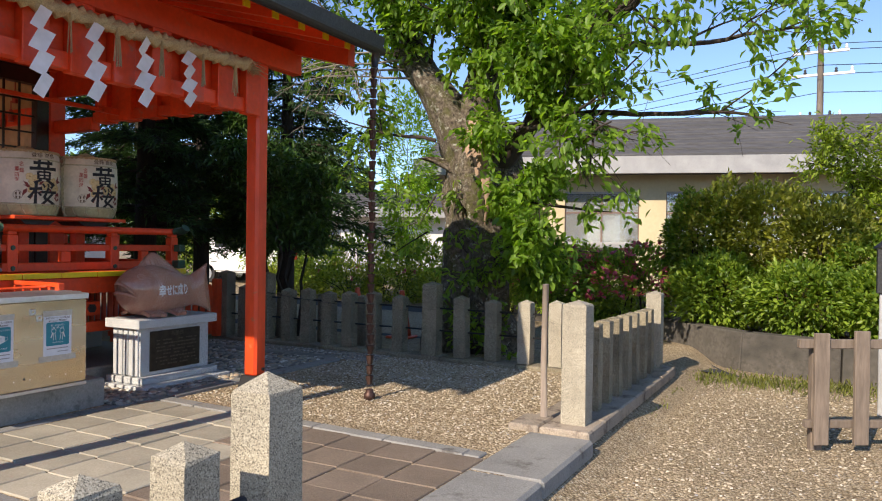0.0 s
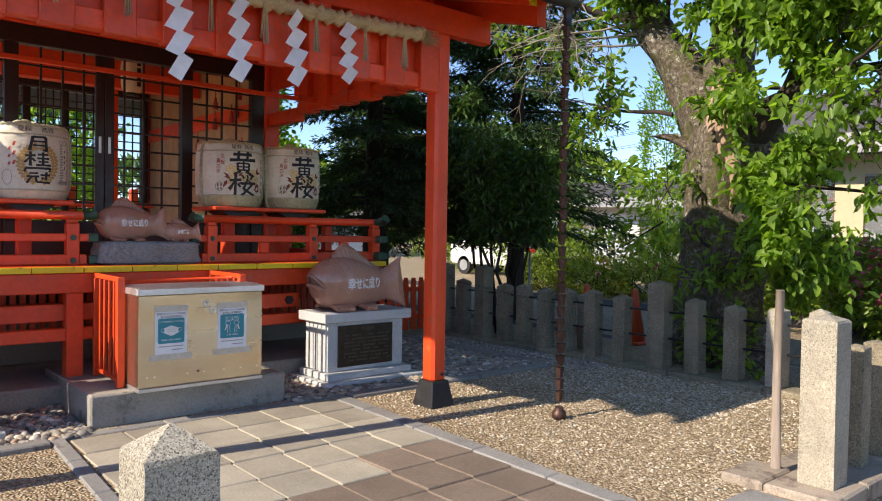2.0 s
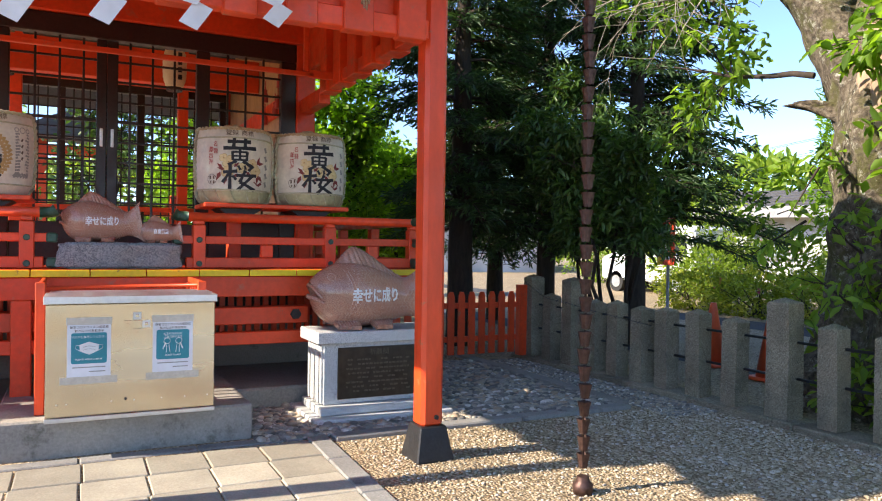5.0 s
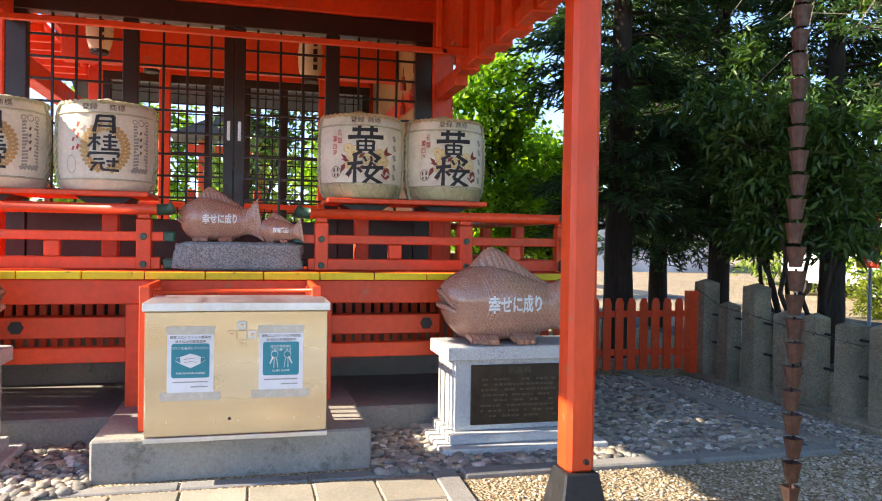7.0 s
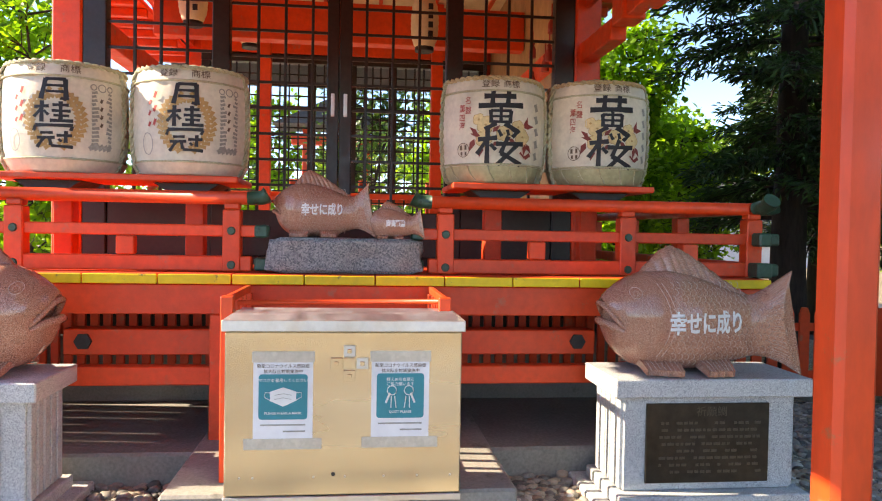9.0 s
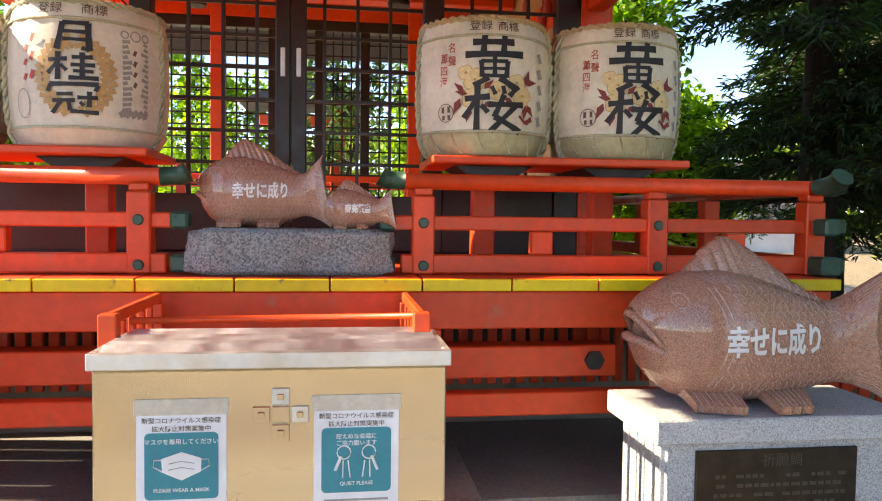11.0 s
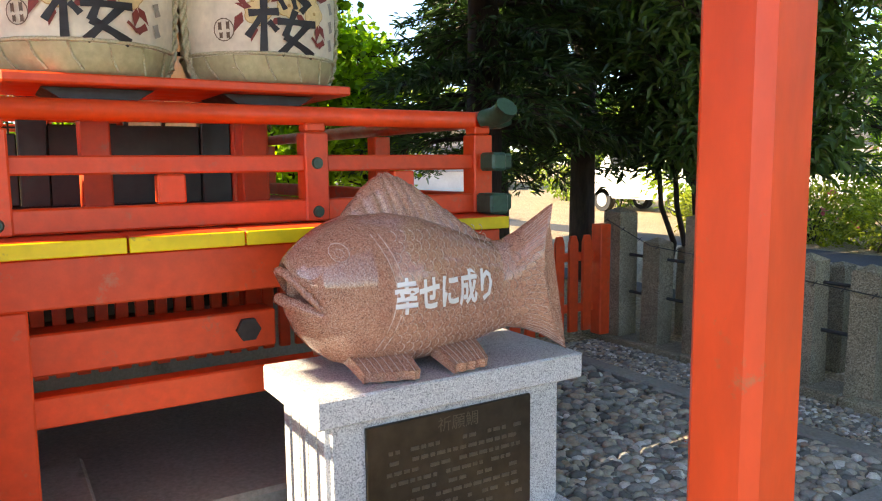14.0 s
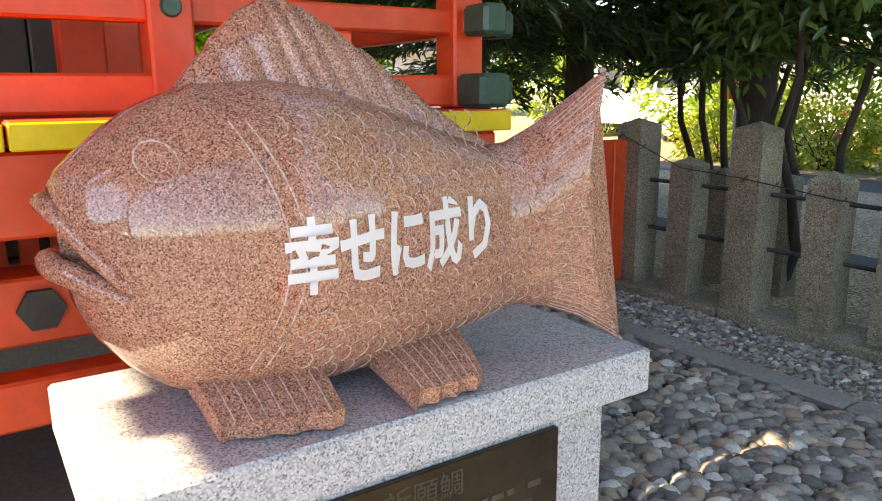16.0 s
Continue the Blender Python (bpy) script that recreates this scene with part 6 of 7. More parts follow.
# ---- plants ----
def leaf_cloud(name, P, D, size, mat, parent, rnd, ratio=0.45, droop=0.3, label="", fold=0.25):
    """Folded leaves: points P, directions D, each a pointed blade of four vertices and two faces."""
    n = len(P)
    L = size * rnd.uniform(0.65, 1.2, (n, 1))
    D = D + np.array([0, 0, -1]) * droop * rnd.uniform(0.3, 1.5, (n, 1))
    D = D / np.linalg.norm(D, axis=1, keepdims=True)
    R = np.cross(D, rnd.normal(size=(n, 3)) * 0.5 + np.array([0, 0, 1.0]))
    R = R / np.maximum(1e-6, np.linalg.norm(R, axis=1, keepdims=True))
    N = np.cross(R, D)
    V = np.empty((n, 6, 3))
    V[:, 0] = P
    V[:, 1] = P + D * L * 0.4 + R * L * ratio * 0.5 + N * L * fold * 0.3
    V[:, 2] = P + D * L * 0.75 + R * L * ratio * 0.34 + N * L * fold * 0.1
    V[:, 3] = P + D * L - N * L * 0.12
    V[:, 4] = P + D * L * 0.75 - R * L * ratio * 0.34 + N * L * fold * 0.1
    V[:, 5] = P + D * L * 0.4 - R * L * ratio * 0.5 + N * L * fold * 0.3
    idx = np.arange(n)[:, None] * 6
    F = np.concatenate([idx + np.array([[0, 1, 2, 3]]), idx + np.array([[0, 3, 4, 5]])])
    me = bpy.data.meshes.new(name)
    me.vertices.add(n * 6)
    me.vertices.foreach_set("co", V.reshape(-1))
    me.loops.add(F.size)
    me.loops.foreach_set("vertex_index", F.reshape(-1).astype(np.int32))
    me.polygons.add(len(F))
    me.polygons.foreach_set("loop_start", np.arange(0, F.size, 4, dtype=np.int32))
    me.update(calc_edges=True)
    me.materials.append(mat)
    ob = new(name, me)
    ob.parent = parent
    ob.matrix_parent_inverse = parent.matrix_basis.inverted()
    if label:
        tagged(ob, label)
    ob["kind"] = "stuff"
    return ob


def grow(rnd, start, way, length, radius, depth, out, tips, wander=0.25, up=0.0, kids=5, shrink=0.55, sides=6):
    """A limb with its branches; writes tubes to out and twig ends to tips."""
    n = max(3, int(length / 0.18))
    p = np.array(start, float)
    d = np.array(way, float)
    d /= np.linalg.norm(d)
    pts, rad = [p.copy()], [radius]
    for i in range(n):
        d = d + rnd.normal(size=3) * wander * 0.45 + np.array([0, 0, up]) * 0.12
        d /= np.linalg.norm(d)
        p = p + d * length / n
        pts.append(p.copy())
        rad.append(radius * (1 - 0.75 * (i + 1) / n))
        if depth == 0:
            tips.append((p.copy(), d.copy()))
    out.append((pts, rad, sides if radius > 0.02 else 4))
    if depth > 0:
        for k in range(kids):
            f = rnd.uniform(0.25, 1.0)
            j = min(n, int(f * n))
            side = rnd.normal(size=3)
            side -= d * (side @ d)
            side /= np.linalg.norm(side)
            w = d * rnd.uniform(0.3, 0.9) + side * rnd.uniform(0.6, 1.0)
            grow(rnd, pts[j], w, length * shrink * rnd.uniform(0.7, 1.2), rad[j] * 0.6, depth - 1, out, tips, wander, up, kids, shrink, sides)


def limbs_mesh(name, out, mat, parent, label=""):
    bm = bmesh.new()
    for pts, rad, n in out:
        tube(bm, pts, [max(0.0025, r) for r in rad], n, False)
    ob = part(name, bm, mat, parent, label)
    ob["kind"] = "stuff"
    return ob


def leaves_from(tips, rnd, per, spread, jitter=1.0):
    P, D = [], []
    for p, d in tips:
        for _ in range(per):
            P.append(p + rnd.normal(size=3) * spread)
            D.append(d * 0.5 + rnd.normal(size=3) * jitter * 0.6)
    return np.array(P), np.array(D)


def gnarled(bm, pts, radii, seed, n=20, rough=0.12):
    """An old trunk: a tube with flutes and burls."""
    pts = [Vector(p) for p in pts]
    rows = []
    m = len(pts) * 7
    for i in range(m + 1):
        f = i / m * (len(pts) - 1)
        j = min(int(f), len(pts) - 2)
        u = f - j
        p = pts[j].lerp(pts[j + 1], u)
        r = radii[j] * (1 - u) + radii[j + 1] * u
        row = []
        for k in range(n):
            a = 6.28319 * k / n
            q = r * (1 + rough * math.sin(3 * a + seed + i * 0.13) + rough * 1.6 * noise.noise(Vector((math.cos(a) * 2, math.sin(a) * 2, p.z * 2.2 + seed))))
            row.append(bm.verts.new((p.x + q * math.cos(a), p.y + q * math.sin(a), p.z)))
        rows.append(row)
    for a, b in zip(rows, rows[1:]):
        for k in range(n):
            bm.faces.new((a[k], a[(k + 1) % n], b[(k + 1) % n], b[k])).smooth = True
    bm.faces.new(rows[-1])
    return bm


def build_cherry():
    rnd = np.random.RandomState(12)
    t = thing("cherry_tree", -4.0, 8.75, 0, "old gnarled cherry tree with lichened bark and fresh leaves", "tree")
    bm = gnarled(bmesh.new(), [(-4.05, 8.75, -0.05), (-4.03, 8.75, 0.5), (-4.0, 8.76, 1.2), (-4.02, 8.78, 1.9), (-4.1, 8.8, 2.6)], [0.56, 0.45, 0.43, 0.47, 0.44], 2.0, 40, 0.2)
    part("trunk", bm, BARK, t)
    bm = gnarled(bmesh.new(), [(-3.83, 8.38, 1.55), (-3.85, 8.36, 2.1), (-3.90, 8.38, 2.5), (-3.97, 8.45, 2.95)], [0.05, 0.15, 0.13, 0.05], 1.0, 18, 0.3)
    part("bare_wood", bm, BARK_BARE, t, "split of bare pinkish wood")
    bm = gnarled(bmesh.new(), [(-4.1, 8.78, 2.45), (-4.5, 8.75, 3.15), (-4.95, 8.7, 3.7), (-5.3, 8.6, 4.5), (-5.5, 8.5, 5.6)], [0.37, 0.30, 0.24, 0.17, 0.08], 4.0, 18, 0.18)
    part("limb", bm, BARK, t)
    bm = gnarled(bmesh.new(), [(-4.05, 8.8, 2.4), (-4.1, 8.8, 3.2), (-3.95, 8.9, 4.2), (-3.7, 9.0, 5.4)], [0.34, 0.25, 0.18, 0.08], 5.0, 16, 0.18)
    part("limb", bm, BARK, t)
    bm = gnarled(bmesh.new(), [(-3.85, 8.8, 2.3), (-3.35, 8.75, 2.85), (-3.1, 8.7, 3.3), (-2.6, 8.6, 3.75), (-1.9, 8.4, 4.2)], [0.2, 0.12, 0.11, 0.08, 0.05], 6.0, 12)
    part("limb", bm, BARK_DARK, t)
    bm = gnarled(bmesh.new(), [(-4.2, 8.7, 2.25), (-4.45, 8.58, 2.40), (-4.62, 8.5, 2.46), (-4.66, 8.48, 2.47)], [0.20, 0.16, 0.13, 0.06], 7.0, 14, 0.3)
    part("broken_stub", bm, BARK, t, "mossy broken limb stub")
    out, tips = [], []
    starts = [((-5.0, 8.7, 3.75), (-0.8, -0.5, 0.5), 1.9, 0.06), ((-5.3, 8.6, 4.5), (-0.6, -0.3, 0.8), 1.6, 0.05), ((-5.4, 8.5, 5.2), (-0.2, -0.5, 0.6), 1.5, 0.05),
              ((-4.0, 8.9, 4.0), (0.2, -0.8, 0.5), 1.8, 0.06), ((-3.8, 9.0, 5.0), (0.4, -0.3, 0.8), 1.6, 0.05), ((-3.9, 8.9, 4.5), (0.7, -0.5, 0.4), 1.9, 0.06),
              ((-2.6, 8.6, 3.75), (0.8, -0.4, 0.55), 1.9, 0.05), ((-1.9, 8.4, 4.2), (0.9, -0.4, 0.2), 1.9, 0.045), ((-2.2, 8.5, 4.0), (0.5, -0.7, 0.1), 1.7, 0.04),
              ((-3.1, 8.7, 3.2), (0.7, -0.7, 0.05), 1.5, 0.04), ((-3.6, 8.6, 2.7), (0.9, -0.35, 0.0), 1.9, 0.04), ((-3.4, 8.7, 2.3), (0.95, -0.25, -0.05), 1.7, 0.035),
              ((-3.35, 8.75, 1.9), (0.95, -0.15, -0.15), 1.2, 0.03), ((-3.4, 8.75, 1.4), (0.9, -0.15, -0.2), 1.0, 0.025), ((-3.9, 8.6, 3.9), (0.3, -0.9, 0.4), 1.1, 0.035), ((-4.9, 8.6, 3.9), (-0.2, -0.7, 0.5), 1.2, 0.035),
              ((-4.6, 8.7, 3.3), (-0.6, 0.2, 0.5), 1.4, 0.04), ((-3.6, 8.9, 3.4), (0.5, 0.5, 0.5), 1.6, 0.04), ((-4.4, 8.8, 2.0), (-0.9, 0.2, 0.1), 1.0, 0.03), ((-4.45, 8.8, 1.5), (-0.9, 0.2, 0.0), 1.0, 0.03), ((-3.6, 8.7, 1.0), (0.6, -0.3, 0.1), 0.8, 0.02)]
    starts += [((-3.3, 8.7, 2.9), (0.95, -0.1, 0.0), 2.6, 0.05), ((-2.4, 8.6, 3.6), (0.95, -0.05, 0.15), 2.2, 0.045), ((-3.5, 8.8, 3.6), (0.9, 0.1, 0.35), 2.2, 0.045), ((-3.8, 9.0, 4.6), (0.85, 0.0, 0.2), 2.4, 0.05), ((-4.2, 8.7, 4.3), (0.1, -0.7, 0.5), 1.5, 0.04), ((-3.4, 8.7, 3.4), (0.6, -0.7, 0.3), 1.3, 0.035)]
    starts += [((-3.62, 8.5, 1.0 + 0.28 * k), (0.75, -0.55, 0.15 - 0.06 * (k % 3)), 0.75 + 0.12 * (k % 4), 0.02) for k in range(5)]
    starts += [((-3.95 + 0.05 * k, 8.85, 3.3 + 0.4 * k), (0.3 + 0.1 * k, -0.6, 0.35), 1.2, 0.03) for k in range(5)]
    starts += [((-4.55 - 0.2 * k, 8.7, 3.3 + 0.45 * k), (0.35, -0.5, 0.6), 1.1, 0.03) for k in range(5)]
    starts += [((-4.6, 8.6, 2.7), (-0.9, -0.3, 0.15), 1.3, 0.03), ((-5.2, 8.6, 4.2), (-0.7, -0.6, -0.1), 1.5, 0.035)]
    for a, w, l, r in starts:
        grow(rnd, a, w, l, r, 2, out, tips, 0.22, 0.0, 5, 0.50)
    extra = []
    for k in range(9):
        extra.append(((-3.45 + 0.1 * k, 8.68, 2.85 + 0.1 * k), (rnd.uniform(-0.3, 0.5), -0.6, rnd.uniform(-0.2, 0.5)), 0.9, 0.02))
        if k > 5:
            extra.append(((-4.5 - 0.08 * k, 8.65, 3.1 + 0.17 * k), (rnd.uniform(-0.5, 0.5), -0.6, 0.5), 0.9, 0.02))
    for a, w, l, r in extra:
        grow(rnd, a, w, l, r, 2, out, tips, 0.25, 0.0, 4, 0.50)
    # open below the spreading limbs on both sides of the trunk
    def bare(p):
        return (p[0] > -2.9 and p[2] < 2.05 + 0.35 * (p[0] + 2.9)) or (p[0] < -4.25 and p[2] < 2.2)
    tips = [q for q in tips if rnd.uniform() < (0.12 if bare(q[0]) else 0.6 if q[0][0] > -2.4 else 0.55 if q[0][0] < -4.7 else 1.0)]
    out = [q for q in out if len(q[0]) < 2 or not (bare(q[0][0]) and bare(q[0][-1])) or rnd.uniform() < 0.2]
    limbs_mesh("branchwork", out, BARK_DARK, t)
    P, D = leaves_from(tips, rnd, 8, 0.055)
    leaf_cloud("crown", P, D, 0.125, L_CHERRY, t, rnd, 0.46, 0.45, "fresh green serrate cherry leaves")
    # low shoots round the trunk
    out, tips = [], []
    for k in range(14):
        a = rnd.uniform(-1.7, -0.3)
        grow(rnd, (-4.0 + 0.45 * math.cos(a), 8.7 + 0.42 * math.sin(a), rnd.uniform(0.0, 2.2)), (math.cos(a), math.sin(a), 0.6), rnd.uniform(0.35, 0.75), 0.012, 1, out, tips, 0.3, 0.2, 4)
    limbs_mesh("shootwork", out, BARK_DARK, t)
    P, D = leaves_from(tips, rnd, 4, 0.04)
    leaf_cloud("shoot_leaves", P, D, 0.11, L_CHERRY, t, rnd, 0.46, 0.4)
    # bare twigs reaching over the yard
    out, tips = [], []
    for k in range(4):
        grow(rnd, (-5.0, 8.6 - 0.1 * k, 3.55 + 0.1 * k), (-0.75, -0.75, -0.05), 1.5, 0.016, 2, out, tips, 0.25, -0.15, 5, 0.55, 4)
    limbs_mesh("twigwork", out, BARE_TWIG, t, "pale leafless twigs")


BARE_TWIG = material("pale_dry_twig", (0.30, 0.26, 0.20), 0.9, spread=0.25)


def build_cedar(x, y, h, seed, low, name="cedar_tree", lean=(0.0, 0.0), reach=2.2, r0=0.15):
    """Dark conifer: whorls of drooping boughs with flat sprays."""
    rnd = np.random.RandomState(seed)
    t = thing(name, x, y, 0, "tall dark evergreen conifer with drooping boughs", "tree", "evergreens")
    bm = gnarled(bmesh.new(), [(x, y, -0.05), (x + lean[0] * 0.3, y + lean[1] * 0.3, h * 0.3), (x + lean[0] * 0.6, y + lean[1] * 0.6, h * 0.6), (x + lean[0], y + lean[1], h)], [r0 * 1.25, r0, r0 * 0.7, 0.03], seed, 12, 0.06)
    part("trunk", bm, BARK_DARK, t)
    out, P, D = [], [], []
    z = low
    while z < h:
        f = (z - low) / (h - low)
        for k in range(5):
            a = rnd.uniform(0, 6.283)
            l = reach * (1 - 0.62 * f) * rnd.uniform(0.6, 1.1)
            base = np.array([x + lean[0] * z / h, y + lean[1] * z / h, z + rnd.uniform(-0.1, 0.1)])
            way = np.array([math.cos(a), math.sin(a), 0.12])
            pts = [base + way * l * s + np.array([0, 0, -0.28 * l * s * s]) for s in np.linspace(0, 1, 7)]
            out.append((pts, [0.022 * (1 - 0.85 * s) + 0.003 for s in np.linspace(0, 1, 7)], 4))
            side = np.array([-math.sin(a), math.cos(a), 0])
            for s in np.linspace(0.22, 1, 9):
                c = base + way * l * s + np.array([0, 0, -0.28 * l * s * s])
                for q in (-1, 1):
                    w = (0.42 * (1.1 - s * 0.6)) * rnd.uniform(0.6, 1.2)
                    tw = way * 0.7 + side * q + np.array([0, 0, rnd.uniform(-0.35, 0.1)])
                    tw /= np.linalg.norm(tw)
                    out.append(([c, c + tw * w * 0.5, c + tw * w + np.array([0, 0, -0.05])], [0.006, 0.004, 0.003], 3))
                    for e in range(15):
                        u = rnd.uniform(0.1, 1.05)
                        P.append(c + tw * w * u + rnd.normal(size=3) * 0.035)
                        D.append(tw + way * 0.4 + rnd.normal(size=3) * 0.55)
        z += 0.26
    limbs_mesh("branchwork", out, BARK_DARK, t)
    leaf_cloud("crown", np.array(P), np.array(D), 0.125, L_CEDAR, t, rnd, 0.17, 0.35)


def build_leafy_tree(name, label, x, y, h, seed, mat, leaf, spread_r, low, per=5, ratio=0.5, stems=1, r0=0.05, group=""):
    rnd = np.random.RandomState(seed)
    t = thing(name, x, y, 0, label, "tree", group)
    out, tips = [], []
    for s in range(stems):
        sx, sy = rnd.normal(size=2) * (0.12 if stems > 1 else 0)
        top = (x + sx * 4 + rnd.normal() * 0.15, y + sy * 4 + rnd.normal() * 0.15, h * rnd.uniform(0.75, 1.0))
        n = 8
        pts = [np.array([x + sx + (top[0] - x - sx) * (i / n) ** 1.2 + rnd.normal() * 0.03, y + sy + (top[1] - y - sy) * (i / n) ** 1.2 + rnd.normal() * 0.03, -0.05 + top[2] * i / n]) for i in range(n + 1)]
        out.append((pts, [r0 * (1 - 0.75 * i / n) for i in range(n + 1)], 7))
        for i in range(n + 1):
            if pts[i][2] < low:
                continue
            for k in range(5):
                a = rnd.uniform(0, 6.283)
                grow(rnd, pts[i], (math.cos(a), math.sin(a), rnd.uniform(0.0, 0.6)), spread_r * rnd.uniform(0.5, 1.0) * (1 - 0.35 * i / n), r0 * 0.3, 1, out, tips, 0.3, 0.05, 5, 0.5, 4)
    limbs_mesh("branchwork", out, BARK_DARK, t)
    P, D = leaves_from(tips, rnd, per, 0.07)
    leaf_cloud("crown", P, D, leaf, mat, t, rnd, ratio, 0.25)
    return t


def build_shrub(name, label, cx, cy, cz, rx, ry, rz, n, leaf, mat, seed, category="shrub", group="", flowers=0, turn=0.0, ratio=0.5):
    """A shrub: stems, leaves thick near an uneven outline, and blossoms where it has them."""
    rnd = np.random.RandomState(seed)
    t = thing(name, cx, cy, max(0, cz - rz), label, category, group)
    u = rnd.normal(size=(n, 3))
    u /= np.linalg.norm(u, axis=1, keepdims=True)
    lump = np.array([0.86 + 0.30 * noise.noise(Vector(v) * 2.6 + Vector((seed, 0, 0))) + 0.14 * noise.noise(Vector(v) * 7 + Vector((0, seed, 0))) for v in u])
    r = lump * rnd.uniform(0.35, 1.0, n) ** 0.33
    c, s = math.cos(turn), math.sin(turn)
    Q = u * r[:, None] * np.array([rx, ry, rz])
    P = np.stack([cx + Q[:, 0] * c - Q[:, 1] * s, cy + Q[:, 0] * s + Q[:, 1] * c, np.maximum(cz + Q[:, 2], cz - rz + 0.02)], 1)
    D = u + rnd.normal(size=(n, 3)) * 0.6 + np.array([0, 0, 0.3])
    leaf_cloud("foliage", P, D, leaf, mat, t, rnd, ratio, 0.1)
    out = []
    for k in range(14):
        e = P[rnd.randint(n)]
        b = np.array([cx + rnd.normal() * 0.15 * rx, cy + rnd.normal() * 0.15 * ry, cz - rz])
        m = (b + e) / 2 + rnd.normal(size=3) * 0.05
        out.append(([b, m, e], [0.018, 0.012, 0.004], 4))
    limbs_mesh("stemwork", out, BARK_DARK, t)
    if flowers:
        sel = rnd.choice(n, flowers * 5)
        k = sel[(u[sel, 2] > -0.2)][: flowers]
        K = np.repeat(np.stack([cx + (Q[k, 0] * c - Q[k, 1] * s) * 1.04, cy + (Q[k, 0] * s + Q[k, 1] * c) * 1.04, cz + Q[k, 2] * 1.05], 1), 5, 0)
        leaf_cloud("blossoms", K, rnd.normal(size=K.shape) + np.array([0, -0.3, 0.4]), 0.085, L_PINK, t, rnd, 0.8, 0.0, "bright pink azalea blossoms")
    return t


def build_garden():
    # dark evergreens behind the stone fence
    build_cedar(-8.75, 7.5, 6.6, 3, 1.5, reach=1.35, r0=0.14)
    build_cedar(-8.0, 9.7, 6.4, 5, 1.45, reach=1.75, r0=0.12)
    build_cedar(-9.6, 9.4, 6.5, 9, 1.5, reach=1.7, r0=0.12)
    build_cedar(-11.4, 9.6, 6.5, 14, 1.3, reach=1.6, r0=0.12)
    build_leafy_tree("evergreen_shrub_tree", "many-stemmed dark glossy evergreen behind the stone fence", -6.9, 8.5, 2.9, 21, L_EVER, 0.105, 0.5, 1.25, 6, 0.34, 4, 0.03, "evergreens")
    build_leafy_tree("evergreen_shrub_tree", "many-stemmed dark glossy evergreen behind the stone fence", -7.7, 9.0, 3.2, 22, L_EVER, 0.105, 0.7, 1.25, 6, 0.34, 4, 0.03, "evergreens")
    # bright maples behind the hall
    build_leafy_tree("maple_tree", "light green maple behind the shrine hall", -11.8, 6.9, 4.3, 31, L_MAPLE, 0.11, 1.3, 0.8, 7, 0.7, 3, 0.05, "maples")
    build_leafy_tree("maple_tree", "light green maple behind the shrine hall", -17.8, 5.2, 4.8, 32, L_MAPLE, 0.13, 1.5, 0.8, 6, 0.7, 2, 0.05, "maples")
    build_leafy_tree("maple_tree", "light green maple behind the shrine hall", -18.5, 1.4, 4.6, 33, L_MAPLE, 0.13, 1.5, 0.8, 6, 0.7, 2, 0.05, "maples")
    build_leafy_tree("maple_tree", "light green maple beside the shrine hall", -12.0, -0.6, 4.6, 34, L_MAPLE, 0.13, 1.5, 0.8, 6, 0.7, 2, 0.05, "maples")
    build_leafy_tree("maple_tree", "light green maple behind the shrine hall", -12.4, 8.2, 3.4, 35, L_MAPLE, 0.11, 1.0, 0.9, 5, 0.7, 3, 0.05, "maples")
    build_leafy_tree("maple_tree", "light green maple seen through the shrine hall", -15.0, 3.2, 4.4, 36, L_EVER, 0.12, 1.3, 0.9, 3, 0.6, 2, 0.05, "maples")
    # hedge over the road
    rr = random.Random(6)
    for i in range(5, 10):
        x = -19.5 + i * 1.55
        y = float(np.interp(x, [-20, -8.5, -5], [14.9, 14.5, 13.5]))
        build_shrub("hedge_bush", "clipped yellow-green azalea hedge across the road", x, y, 0.40, 1.05, 0.85, 0.52, 2600, 0.085, L_HEDGE, 50 + i, "hedge", "hedge bushes", 8 if i in (2, 6, 7) else 0)
    for i, (x, y, z, r, f) in enumerate(((-5.6, 13.6, 0.72, 1.0, 40), (-4.4, 12.7, 0.72, 1.0, 70), (-3.5, 12.0, 0.70, 0.95, 110), (-2.7, 11.4, 0.70, 0.95, 170))):
        build_shrub("azalea_bush", "azalea bush with pink blossoms above the low wall", x, y, z, r, r * 0.8, 0.75, 4600, 0.085, L_BUSH, 70 + i, "shrub", "azaleas", f)
    # tall shrubs above the wall
    for i, (x, y, z, rx, rz, m) in enumerate(((-1.75, 11.6, 1.35, 0.55, 0.95, L_BUSH), (-1.45, 11.6, 1.4, 0.8, 1.05, L_BRONZE), (-0.75, 11.5, 1.35, 0.85, 1.1, L_BRONZE), (-0.1, 11.2, 1.2, 0.8, 1.0, L_BRONZE), (0.6, 11.0, 0.9, 0.8, 0.75, L_BUSH), (-1.35, 11.0, 0.75, 0.75, 0.6, L_BUSH), (-0.3, 10.5, 0.7, 0.8, 0.55, L_BUSH), (0.7, 10.3, 0.7, 0.8, 0.55, L_BUSH), (1.6, 10.2, 0.7, 0.8, 0.6, L_BUSH))):
        build_shrub("garden_shrub", "dense sunlit garden shrub above the low wall", x, y, z, rx, rx * 0.85, rz, 5200, 0.085, m, 90 + i, "shrub", "garden shrubs")
    build_leafy_tree("lime_conifer", "light yellow-green conifer above the low wall", 0.3, 11.9, 3.5, 41, L_LIME, 0.10, 1.05, 1.1, 11, 0.3, 2, 0.06)
